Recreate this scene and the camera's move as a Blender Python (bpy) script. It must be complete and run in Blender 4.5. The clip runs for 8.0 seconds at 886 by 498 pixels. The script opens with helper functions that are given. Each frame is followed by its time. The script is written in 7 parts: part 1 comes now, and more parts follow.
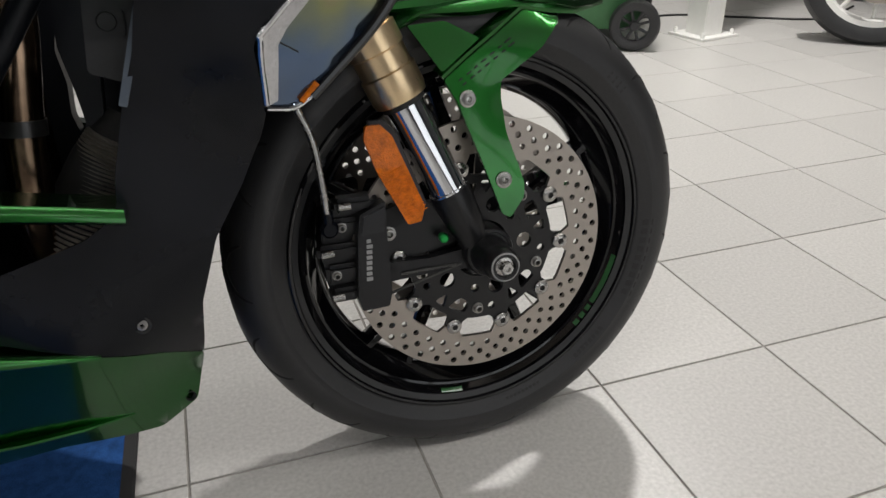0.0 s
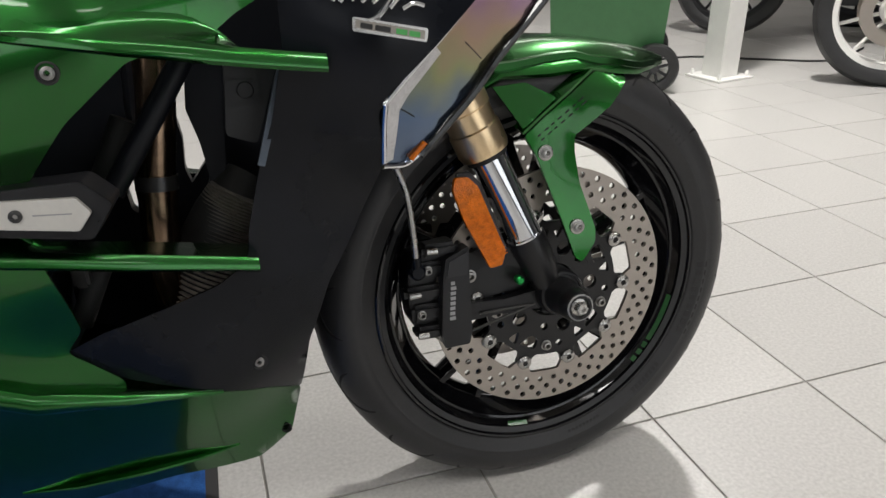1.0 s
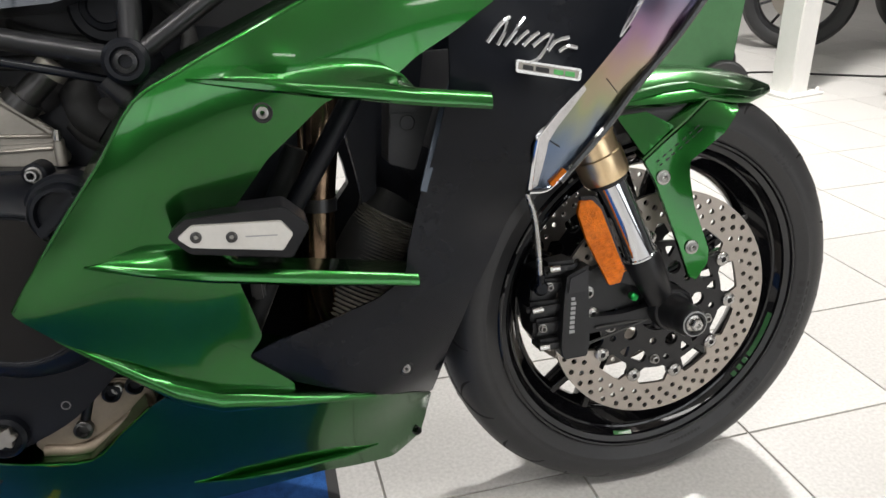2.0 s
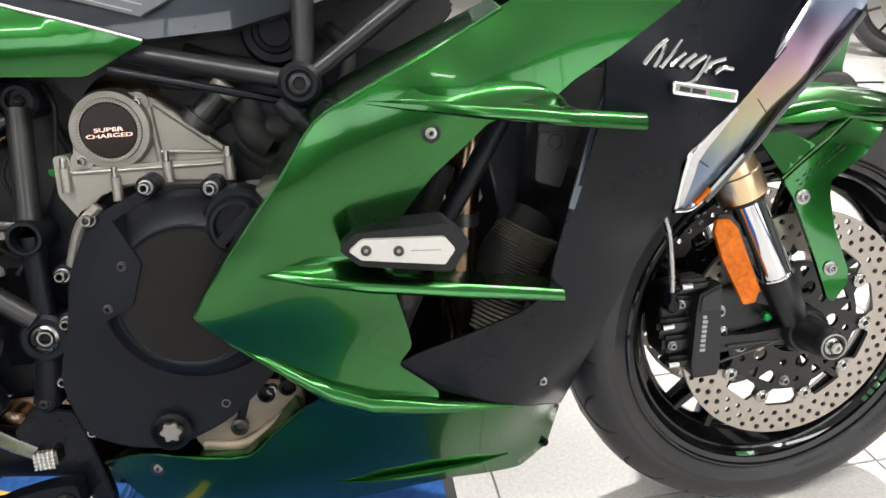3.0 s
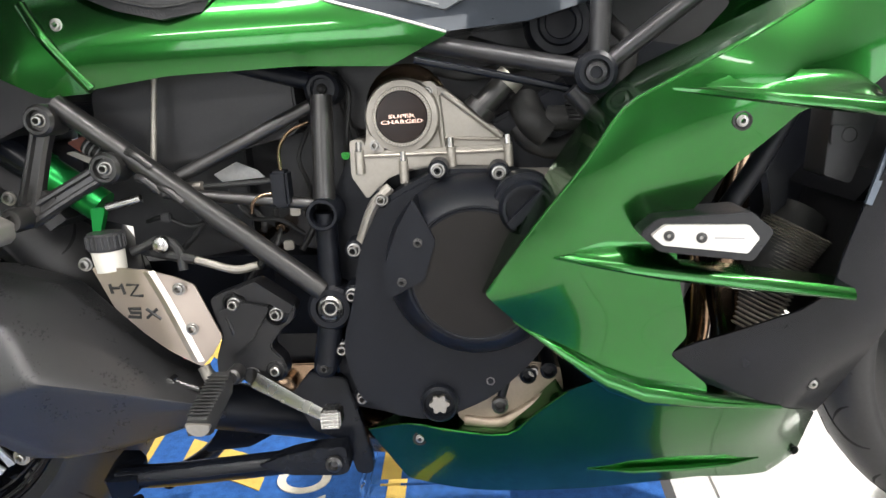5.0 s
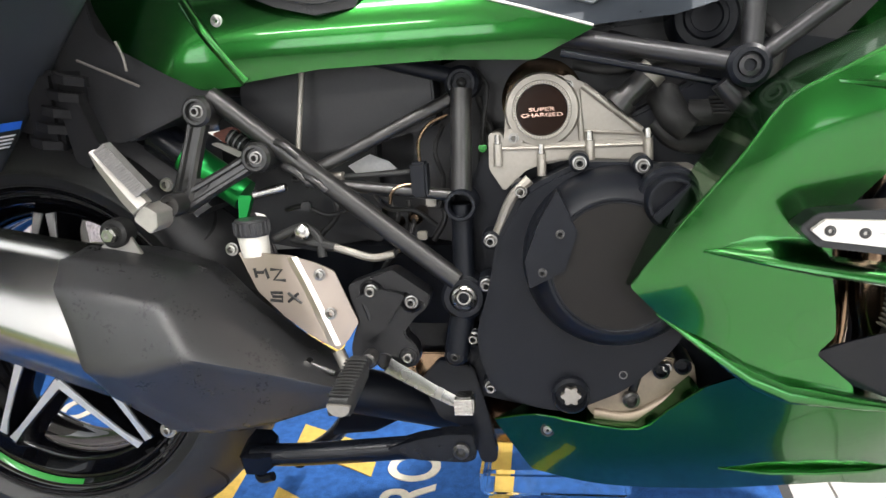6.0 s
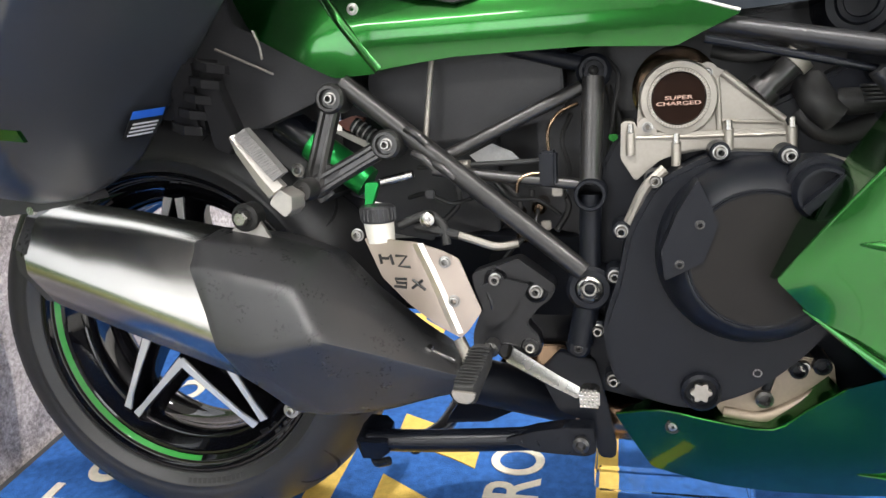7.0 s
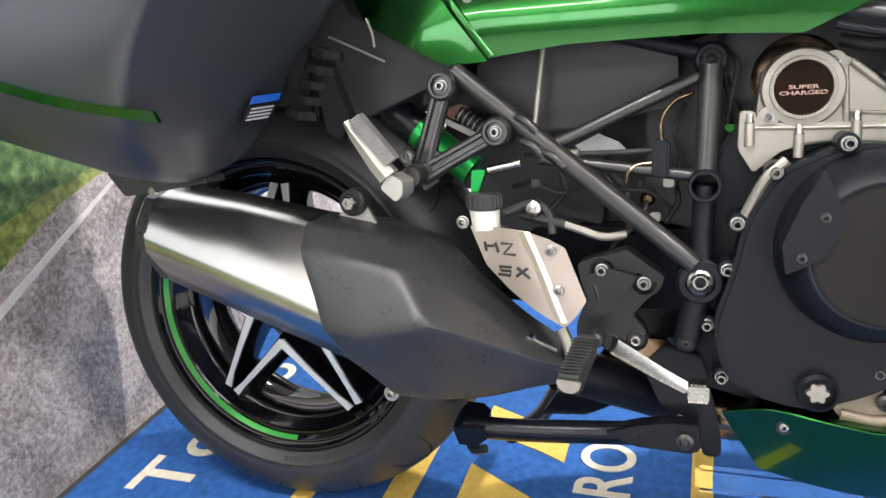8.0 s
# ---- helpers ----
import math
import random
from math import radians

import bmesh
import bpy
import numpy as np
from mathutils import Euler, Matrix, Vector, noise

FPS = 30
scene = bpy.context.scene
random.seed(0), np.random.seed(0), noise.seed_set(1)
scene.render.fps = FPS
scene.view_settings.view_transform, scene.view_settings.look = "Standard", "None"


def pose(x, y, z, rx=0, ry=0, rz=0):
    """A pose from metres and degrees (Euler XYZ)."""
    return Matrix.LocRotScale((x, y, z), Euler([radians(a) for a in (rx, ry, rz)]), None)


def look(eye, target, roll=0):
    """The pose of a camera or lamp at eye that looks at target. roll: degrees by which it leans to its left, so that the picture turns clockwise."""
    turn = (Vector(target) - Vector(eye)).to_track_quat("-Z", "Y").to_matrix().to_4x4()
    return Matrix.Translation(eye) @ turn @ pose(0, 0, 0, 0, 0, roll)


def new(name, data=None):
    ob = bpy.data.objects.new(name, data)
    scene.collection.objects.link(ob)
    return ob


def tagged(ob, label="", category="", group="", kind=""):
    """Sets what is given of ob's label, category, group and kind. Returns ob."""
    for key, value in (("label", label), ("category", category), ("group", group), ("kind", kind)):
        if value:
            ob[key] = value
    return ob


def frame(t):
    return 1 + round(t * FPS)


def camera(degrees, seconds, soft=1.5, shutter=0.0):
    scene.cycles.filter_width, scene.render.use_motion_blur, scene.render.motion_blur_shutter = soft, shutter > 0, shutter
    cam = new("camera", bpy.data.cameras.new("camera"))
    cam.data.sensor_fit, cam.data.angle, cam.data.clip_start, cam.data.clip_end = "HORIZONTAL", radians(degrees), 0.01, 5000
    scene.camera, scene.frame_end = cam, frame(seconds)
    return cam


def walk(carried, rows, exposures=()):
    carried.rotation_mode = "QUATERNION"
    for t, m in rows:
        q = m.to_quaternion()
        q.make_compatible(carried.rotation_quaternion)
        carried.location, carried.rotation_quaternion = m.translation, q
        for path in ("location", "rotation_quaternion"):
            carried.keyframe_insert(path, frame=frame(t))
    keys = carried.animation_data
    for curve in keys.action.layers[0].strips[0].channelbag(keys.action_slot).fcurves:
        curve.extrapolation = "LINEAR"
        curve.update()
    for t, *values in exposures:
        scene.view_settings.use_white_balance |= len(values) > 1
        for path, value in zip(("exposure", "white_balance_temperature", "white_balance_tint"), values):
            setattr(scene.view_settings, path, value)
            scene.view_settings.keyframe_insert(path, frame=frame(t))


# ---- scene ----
cam = camera(61.8, 8.0)
PATH = [
    (0, (-0.2747, -0.8132, 0.7140), (0.2470, 0.8713, -0.2290), -0.6),
    (0.25, (-0.2915, -0.8210, 0.7170), (0.2200, 0.8800, -0.2015), -1.0),
    (0.5, (-0.3212, -0.8238, 0.7340), (0.2061, 0.8874, -0.1560), -0.7),
    (1, (-0.3741, -0.8373, 0.7540), (0.1505, 0.8898, -0.1090), -0.7),
    (2.5, (-0.5273, -0.8683, 0.8050), (-0.2091, 0.9262, -0.0170), -2.3),
    (3, (-0.5572, -0.8658, 0.8090), (-0.3381, 0.9491, -0.0010), -2.8),
    (3.5, (-0.5925, -0.8689, 0.8080), (-0.4778, 0.9632, 0.0130), -3.3),
    (4, (-0.6334, -0.8730, 0.8070), (-0.6153, 0.9659, 0.0220), -3.9),
    (5.5, (-0.7432, -0.8933, 0.8020), (-0.9564, 0.9454, 0.0440), -4.8),
    (6, (-0.7809, -0.9061, 0.8020), (-1.0947, 0.9228, 0.0550), -5.3),
    (6.5, (-0.8176, -0.9160, 0.7990), (-1.2258, 0.8996, 0.0650), -5.7),
    (7, (-0.8446, -0.9199, 0.7950), (-1.3427, 0.8744, 0.0650), -6.1),
    (7.5, (-0.8731, -0.9308, 0.7930), (-1.4681, 0.8375, 0.0730), -6.4),
    (8, (-0.8857, -0.9389, 0.7880), (-1.5597, 0.8029, 0.0740), -6.5),
]
EXPOSURES = [(0, -1.18), (1, -0.98), (2.5, -0.05), (3.5, 0.48), (5.5, 0.80), (8, 0.92)]
walk(cam, [(t, look(eye, target, roll)) for t, eye, target, roll in PATH], EXPOSURES)

# ---- light ----
world = bpy.data.worlds.new("showroom_air")
scene.world = world
world.use_nodes = True
world.node_tree.nodes["Background"].inputs[0].default_value = (1.0, 0.96, 0.92, 1)
world.node_tree.nodes["Background"].inputs[1].default_value = 0.05
scene.view_settings.exposure = 0.0

CEILING = 3.0
LAMPS = [  # x, y, length along x, length along y, watts
    (1.40, 1.65, 0.16, 0.12, 195), (-0.75, 1.35, 1.2, 0.3, 24), (-3.2, 1.3, 1.2, 0.3, 40), (3.8, 1.5, 1.2, 0.3, 14),
    (-0.9, 3.9, 1.2, 0.3, 45), (1.7, 3.9, 1.2, 0.3, 16), (4.2, 3.9, 1.2, 0.3, 16),
    (-2.95, -1.35, 1.5, 0.22, 48), (-1.30, -1.35, 1.5, 0.22, 46), (0.35, -1.35, 1.5, 0.22, 14), (2.0, -1.35, 1.5, 0.22, 55), (-2.4, -3.9, 1.5, 0.22, 35), (0.6, -4.2, 1.2, 0.22, 15)]
for lx, ly, sx, sy, watts in LAMPS:
    lamp = bpy.data.lights.new("tube_light", "AREA")
    lamp.shape, lamp.size, lamp.size_y, lamp.energy = "RECTANGLE", sx, sy, watts
    lamp.color = (1.0, 0.975, 0.945)
    ob = new("tube_light", lamp)
    ob.matrix_world = pose(lx, ly, CEILING - 0.07)
WIN_X, WIN_Z = (0.9, 5.4), (0.25, 2.70)  # an unseen window added in the south wall, fill light for the mudguard
fill_light = bpy.data.lights.new("window_daylight", "AREA")
fill_light.shape, fill_light.size, fill_light.size_y, fill_light.energy = "RECTANGLE", WIN_X[1] - WIN_X[0], WIN_Z[1] - WIN_Z[0], 85
fill_light.color = (0.95, 0.97, 1.0)
new("window_daylight", fill_light).matrix_world = pose((WIN_X[0] + WIN_X[1]) / 2, -6.12, (WIN_Z[0] + WIN_Z[1]) / 2, 90)
WEST_X, WEST_Z = (-3.8, -1.2), (1.25, 2.70)  # a smaller, higher unseen window beside it, added to light the tank panel
upper_fill_light = bpy.data.lights.new("window_daylight", "AREA")
upper_fill_light.shape, upper_fill_light.size, upper_fill_light.size_y, upper_fill_light.energy = "RECTANGLE", WEST_X[1] - WEST_X[0], WEST_Z[1] - WEST_Z[0], 34
upper_fill_light.color = (0.95, 0.97, 1.0)
new("window_daylight", upper_fill_light).matrix_world = pose((WEST_X[0] + WEST_X[1]) / 2, -6.12, (WEST_Z[0] + WEST_Z[1]) / 2, 90)

# ---- materials ----
def material(name, color, rough=0.5, metal=0.0, coat=0.0, vary=0.12, scale=30.0, bump=0.0, bump_scale=400.0, rough_vary=0.1,
             coat_rough=0.03, spec=0.5, fleck=0.0, per_piece=0.0):
    """A principled surface with colour and gloss that vary at two scales, and fine relief."""
    m = bpy.data.materials.new(name)
    m.use_nodes = True
    nodes, links = m.node_tree.nodes, m.node_tree.links
    p = nodes["Principled BSDF"]
    p.inputs["Metallic"].default_value = metal
    p.inputs["Coat Weight"].default_value = coat
    p.inputs["Coat Roughness"].default_value = coat_rough
    p.inputs["Specular IOR Level"].default_value = spec
    where = nodes.new("ShaderNodeTexCoord")
    big, fine = nodes.new("ShaderNodeTexNoise"), nodes.new("ShaderNodeTexNoise")
    big.inputs["Scale"].default_value, fine.inputs["Scale"].default_value = scale, scale * 9
    big.inputs["Detail"].default_value = fine.inputs["Detail"].default_value = 4
    links.new(where.outputs["Object"], big.inputs["Vector"])
    links.new(where.outputs["Object"], fine.inputs["Vector"])
    both = nodes.new("ShaderNodeMath")
    both.operation = "MULTIPLY_ADD"
    links.new(fine.outputs["Fac"], both.inputs[0])
    both.inputs[1].default_value = 0.5
    half = nodes.new("ShaderNodeMath")
    half.operation = "MULTIPLY"
    links.new(big.outputs["Fac"], half.inputs[0])
    half.inputs[1].default_value = 0.5
    links.new(half.outputs[0], both.inputs[2])
    ramp = nodes.new("ShaderNodeMapRange")
    links.new(both.outputs[0], ramp.inputs["Value"])
    ramp.inputs["From Min"].default_value, ramp.inputs["From Max"].default_value = 0.3, 0.7
    ramp.inputs["To Min"].default_value, ramp.inputs["To Max"].default_value = 1 - vary, 1 + vary
    tone = nodes.new("ShaderNodeMix")
    tone.data_type, tone.blend_type = "RGBA", "MULTIPLY"
    tone.inputs["Factor"].default_value = 1.0
    tone.inputs["A"].default_value = (*color, 1)
    links.new(ramp.outputs["Result"], tone.inputs["B"])
    out = tone.outputs["Result"]
    if per_piece:
        info = nodes.new("ShaderNodeObjectInfo")
        span = nodes.new("ShaderNodeMapRange")
        links.new(info.outputs["Random"], span.inputs["Value"])
        span.inputs["To Min"].default_value, span.inputs["To Max"].default_value = 1 - per_piece, 1 + per_piece
        again = nodes.new("ShaderNodeMix")
        again.data_type, again.blend_type = "RGBA", "MULTIPLY"
        again.inputs["Factor"].default_value = 1.0
        links.new(out, again.inputs["A"])
        links.new(span.outputs["Result"], again.inputs["B"])
        out = again.outputs["Result"]
    links.new(out, p.inputs["Base Color"])
    gloss = nodes.new("ShaderNodeMapRange")
    links.new(both.outputs[0], gloss.inputs["Value"])
    gloss.inputs["From Min"].default_value, gloss.inputs["From Max"].default_value = 0.3, 0.7
    gloss.inputs["To Min"].default_value = max(0.0, rough * (1 - rough_vary))
    gloss.inputs["To Max"].default_value = rough * (1 + rough_vary)
    links.new(gloss.outputs["Result"], p.inputs["Roughness"])
    if bump:
        grain, relief = nodes.new("ShaderNodeTexNoise"), nodes.new("ShaderNodeBump")
        grain.inputs["Scale"].default_value, grain.inputs["Detail"].default_value = bump_scale, 3
        links.new(where.outputs["Object"], grain.inputs["Vector"])
        links.new(grain.outputs["Fac"], relief.inputs["Height"])
        relief.inputs["Strength"].default_value, relief.inputs["Distance"].default_value = bump, 0.001
        links.new(relief.outputs["Normal"], p.inputs["Normal"])
    if fleck:
        cells, tilt = nodes.new("ShaderNodeTexVoronoi"), nodes.new("ShaderNodeBump")
        cells.inputs["Scale"].default_value = 2500
        links.new(where.outputs["Object"], cells.inputs["Vector"])
        links.new(cells.outputs["Color"], tilt.inputs["Height"])
        tilt.inputs["Strength"].default_value, tilt.inputs["Distance"].default_value = fleck, 0.0002
        links.new(tilt.outputs["Normal"], p.inputs["Normal"])
    return m


def brushed(name, color, rough, along=(1, 1, 40), strength=0.12):
    """Brushed metal: streaks stretched along one way."""
    m = material(name, color, rough, 1.0, vary=0.03, scale=8, rough_vary=0.03)
    nodes, links = m.node_tree.nodes, m.node_tree.links
    p = nodes["Principled BSDF"]
    where, turn, streak, relief = (nodes.new(k) for k in ("ShaderNodeTexCoord", "ShaderNodeMapping", "ShaderNodeTexNoise", "ShaderNodeBump"))
    links.new(where.outputs["Object"], turn.inputs["Vector"])
    turn.inputs["Scale"].default_value = along
    streak.inputs["Scale"].default_value, streak.inputs["Detail"].default_value = 30, 5
    links.new(turn.outputs["Vector"], streak.inputs["Vector"])
    links.new(streak.outputs["Fac"], relief.inputs["Height"])
    relief.inputs["Strength"].default_value, relief.inputs["Distance"].default_value = strength, 0.0006
    links.new(relief.outputs["Normal"], p.inputs["Normal"])
    return m


def clear(name, color=(1, 1, 1), rough=0.0, ior=1.45):
    m = bpy.data.materials.new(name)
    m.use_nodes = True
    p = m.node_tree.nodes["Principled BSDF"]
    p.inputs["Base Color"].default_value = (*color, 1)
    p.inputs["Transmission Weight"].default_value = 1.0
    p.inputs["Roughness"].default_value = rough
    p.inputs["IOR"].default_value = ior
    return m


GREEN = material("candy_green_paint", (0.017, 0.125, 0.020), 0.25, 1.0, 0.7, vary=0.02, scale=3, rough_vary=0.02, coat_rough=0.05)
GREEN_PLAIN = material("green_paint", (0.02, 0.28, 0.03), 0.35, 0.2, 0.6, vary=0.03, scale=5, rough_vary=0.03)
# Front rim tape: the shade it lies in is put into the darker green.
GREEN_TAPE_SHADED = material("green_reflective_tape", (0.008, 0.085, 0.014), 0.5, 0.0, 0.2, vary=0.3, scale=60)
GREEN_ANODISED = material("green_anodised_metal", (0.02, 0.33, 0.07), 0.3, 0.8, vary=0.05)
GLOSS_BLACK = material("gloss_black_paint", (0.004, 0.004, 0.005), 0.05, 0.0, 0.3, spec=0.35, vary=0.1, scale=6, rough_vary=0.04)
SATIN_BLACK = material("satin_black_paint", (0.005, 0.006, 0.009), 0.25, 0.0, 0.0, spec=0.22, rough_vary=0.04, scale=6, vary=0.12, bump=0.05, coat_rough=0.2)
PLASTIC = material("black_moulded_plastic", (0.028, 0.028, 0.030), 0.45, spec=0.4, vary=0.15, bump=0.25, bump_scale=1500)
ENGINE_BLACK = material("black_engine_coating", (0.006, 0.007, 0.010), 0.38, 0.0, spec=0.22, vary=0.12, bump=0.2, bump_scale=1200)
FRAME_GREY = material("dark_grey_frame_paint", (0.060, 0.059, 0.058), 0.31, 0.7, rough_vary=0.03, vary=0.04, bump=0.08)
FRAME_DARK = material("near_black_frame_paint", (0.030, 0.030, 0.032), 0.30, 0.5, vary=0.1, bump=0.08)
SILVER_CAST = material("silver_cast_metal", (0.31, 0.288, 0.255), 0.45, 0.7, vary=0.1, bump=0.3, bump_scale=900)
STEEL = material("bright_steel", (0.46, 0.45, 0.43), 0.27, 1.0, vary=0.05, scale=8, rough_vary=0.04)
BOLT_STEEL = material("zinc_bolt", (0.36, 0.35, 0.335), 0.30, 1.0, vary=0.06, scale=8)
CHROME = material("polished_chrome", (0.72, 0.73, 0.75), 0.06, 1.0, vary=0.03)
GOLD = material("gold_anodised_tube", (0.84, 0.64, 0.39), 0.30, 1.0, vary=0.06)
TITAN = material("heat_tinted_pipe", (0.24, 0.165, 0.11), 0.22, 1.0, vary=0.35, scale=12)
DISC_STEEL = brushed("disc_steel", (0.42, 0.38, 0.34), 0.42, (25, 1, 25))
MUFFLER_STEEL = brushed("brushed_stainless", (0.47, 0.455, 0.43), 0.25, (0.6, 45, 45), 0.03)
PLATE_STEEL = brushed("brushed_plate", (0.45, 0.38, 0.33), 0.40, (1, 20, 30))
MUFFLER_BLACK = material("matt_black_heat_shield", (0.030, 0.030, 0.031), 0.29, 0.0, spec=0.5, vary=0.1, bump=0.3, bump_scale=1800)
RUBBER = material("tyre_rubber", (0.021, 0.021, 0.022), 0.44, vary=0.2, scale=25, bump=0.25, bump_scale=700)
SOFT_RUBBER = material("black_rubber", (0.013, 0.013, 0.013), 0.62, vary=0.15, bump=0.3)
CASE = material("charcoal_case_plastic", (0.022, 0.025, 0.031), 0.40, vary=0.08, coat=0.2, coat_rough=0.22, bump=0.06, bump_scale=1500)
AMBER = material("amber_reflector", (0.62, 0.145, 0.002), 0.25, 0.0, 0.2, spec=0.25, vary=0.45, scale=160, bump=0.9, bump_scale=450)
ALLOY = material("bare_cast_alloy", (0.42, 0.40, 0.37), 0.40, 0.65, vary=0.08, bump=0.15)
MACHINED = material("machined_spoke_face", (0.70, 0.69, 0.67), 0.36, 0.35, vary=0.05)
STROKE = material("grey_print", (0.28, 0.28, 0.28), 0.5)
GRIP = material("grey_hatched_grip", (0.17, 0.165, 0.16), 0.5, 0.3, vary=0.2, scale=120, bump=0.5, bump_scale=700)
WHITE_PLASTIC = material("milky_plastic", (0.62, 0.60, 0.54), 0.4, vary=0.05)
SEAT_VINYL = material("black_seat_vinyl", (0.013, 0.013, 0.014), 0.5, vary=0.1, bump=0.6, bump_scale=450)
SILVER_PAINT = material("silver_slider_plate", (0.60, 0.58, 0.54), 0.42, 0.5, vary=0.05, bump=0.1)
TANK_GREY = material("metallic_grey_paint", (0.022, 0.028, 0.036), 0.3, 0.6, 0.8, vary=0.05)
TILE = material("speckled_grey_tile", (0.50, 0.485, 0.465), 0.36, vary=0.24, scale=170, bump=0.25, bump_scale=600, per_piece=0.05)
GROUT = material("dark_grout", (0.30, 0.28, 0.255), 0.8, vary=0.3)
CARPET = material("blue_carpet", (0.024, 0.092, 0.29), 0.9, vary=0.5, scale=75, bump=1.0, bump_scale=350, spec=0.15)
YELLOW_PILE = material("yellow_carpet_print", (0.62, 0.42, 0.10), 0.9, vary=0.2, scale=80, bump=1.0, bump_scale=350, spec=0.15)
CREAM_PILE = material("cream_carpet_print", (0.62, 0.57, 0.47), 0.9, vary=0.2, scale=80, bump=1.0, bump_scale=350, spec=0.15)
MAT_EDGE = material("mat_rubber_edge", (0.03, 0.029, 0.03), 0.75, vary=0.15, bump=0.2)
WALL = material("showroom_wall_paint", (0.16, 0.16, 0.17), 0.7, vary=0.05, scale=4, bump=0.1)
CEILING_PAINT = material("ceiling_paint", (0.82, 0.81, 0.79), 0.8, vary=0.05, scale=4)
WHITE_STEEL = material("white_powder_coat", (0.80, 0.79, 0.76), 0.4, vary=0.04, bump=0.1)
BIN_GREEN = material("green_bin_plastic", (0.05, 0.16, 0.06), 0.5, vary=0.12, bump=0.15)
DARK = material("dark_bike_parts", (0.02, 0.02, 0.022), 0.35, 0.3, vary=0.3, scale=40)
PRINT_GREY = material("dark_mark", (0.01, 0.01, 0.01), 0.5)
BLUE_STICKER = material("blue_sticker", (0.02, 0.12, 0.55), 0.4)
WHITE_PRINT = material("white_print", (0.75, 0.75, 0.75), 0.5)
MATT_DARK = material("matt_black_rubber", (0.006, 0.006, 0.007), 0.75, spec=0.2, vary=0.15)
# Paler steel: the glint along the heel plate's fold is in the colour.
FOLD_GLINT = material("polished_fold", (0.62, 0.56, 0.50), 0.30, 1.0, vary=0.05)
CAST_BLACK = material("black_cast_paint", (0.007, 0.007, 0.008), 0.30, spec=0.42, vary=0.12, bump=0.15, bump_scale=1200)

# ---- building tools ----
import mathutils
def part(name, bm, mat, parent=None, label="", sharp=35, smooth=True):
    """Links a bmesh as one mesh object, under a thing or a part where one is given."""
    bmesh.ops.recalc_face_normals(bm, faces=bm.faces)
    mesh = bpy.data.meshes.new(name)
    bm.to_mesh(mesh)
    bm.free()
    for f in mesh.polygons:
        f.use_smooth = smooth
    if smooth:
        mesh.set_sharp_from_angle(angle=radians(sharp))
    mesh.materials.append(mat)
    ob = new(name, mesh)
    ob.parent = parent
    return tagged(ob, label)


def again(ob, m, parent=None):
    """The same mesh once more, as an object of its own."""
    o = new(ob.name.split(".")[0], ob.data)
    o.parent = parent or ob.parent
    o.matrix_basis = m
    if "label" in ob:
        o["label"] = ob["label"]
    return o


def mirrored(ob):
    """The same part and its sub-parts on the machine's other flank."""
    flip = Matrix.Diagonal((1, -1, 1, 1))
    o = again(ob, flip @ ob.matrix_basis)
    for c in ob.children:
        again(c, c.matrix_basis.copy(), o)
    return o


def V(x, z, d):
    """x ahead, z up, d metres out to the right of the machine's middle plane."""
    return Vector((x, -d, z))


def soften(bm, offset=0.0015, angle=40, segments=2):
    edges = [e for e in bm.edges if len(e.link_faces) == 2 and e.calc_face_angle(0) > radians(angle)]
    if edges:
        bmesh.ops.bevel(bm, geom=edges, offset=offset, segments=segments, affect="EDGES", clamp_overlap=True)
    return bm


def creased(bm, weight):
    """Marks all edges to stay half sharp when the form is rounded."""
    layer = bm.edges.layers.float.new("crease_edge")
    for e in bm.edges:
        e[layer] = weight
    return bm


def block(outline, d0, d1, bevel=0.002, bm=None, angle=25):
    """A plate with the outline in x, z, from depth d0 out to d1."""
    bm = bm or bmesh.new()
    made = bmesh.new()
    face = made.faces.new([made.verts.new(V(x, z, d0)) for x, z in outline])
    up = bmesh.ops.extrude_face_region(made, geom=[face])
    for v in up["geom"]:
        if isinstance(v, bmesh.types.BMVert):
            v.co.y -= d1 - d0
    bmesh.ops.recalc_face_normals(made, faces=made.faces)
    if bevel:
        soften(made, bevel, angle)
    return join(bm, made)


def join(bm, other, m=None):
    mesh = bpy.data.meshes.new("joined")
    other.to_mesh(mesh)
    other.free()
    if m is not None:
        mesh.transform(m)
    bm.from_mesh(mesh)
    bpy.data.meshes.remove(mesh)
    return bm


def box(lo, hi, bevel=0.0, bm=None, segments=2):
    bm = bm or bmesh.new()
    made = bmesh.new()
    bmesh.ops.create_cube(made, size=1)
    for v in made.verts:
        v.co = Vector([lo[k] + (v.co[k] + 0.5) * (hi[k] - lo[k]) for k in range(3)])
    if bevel:
        bmesh.ops.bevel(made, geom=list(made.edges), offset=bevel, segments=segments, affect="EDGES", clamp_overlap=True)
    return join(bm, made)


def lathe(profile, x=0.0, z=0.0, segments=48, bm=None, closed=False):
    """Turns (radius, depth) pairs round an axis that runs across the machine through x, z."""
    bm = bm or bmesh.new()
    rings = []
    for r, d in profile:
        if r < 1e-6:
            rings.append([bm.verts.new(V(x, z, d))])
        else:
            rings.append([bm.verts.new(V(x + r * math.cos(a), z + r * math.sin(a), d)) for a in (2 * math.pi * k / segments for k in range(segments))])
    pairs = list(zip(rings, rings[1:])) + ([(rings[-1], rings[0])] if closed else [])
    for a, b in pairs:
        for k in range(segments):
            j = (k + 1) % segments
            if len(a) == 1 and len(b) == 1:
                continue
            if len(a) == 1:
                bm.faces.new((a[0], b[k], b[j]))
            elif len(b) == 1:
                bm.faces.new((a[k], a[j], b[0]))
            else:
                bm.faces.new((a[k], a[j], b[j], b[k]))
    return bm


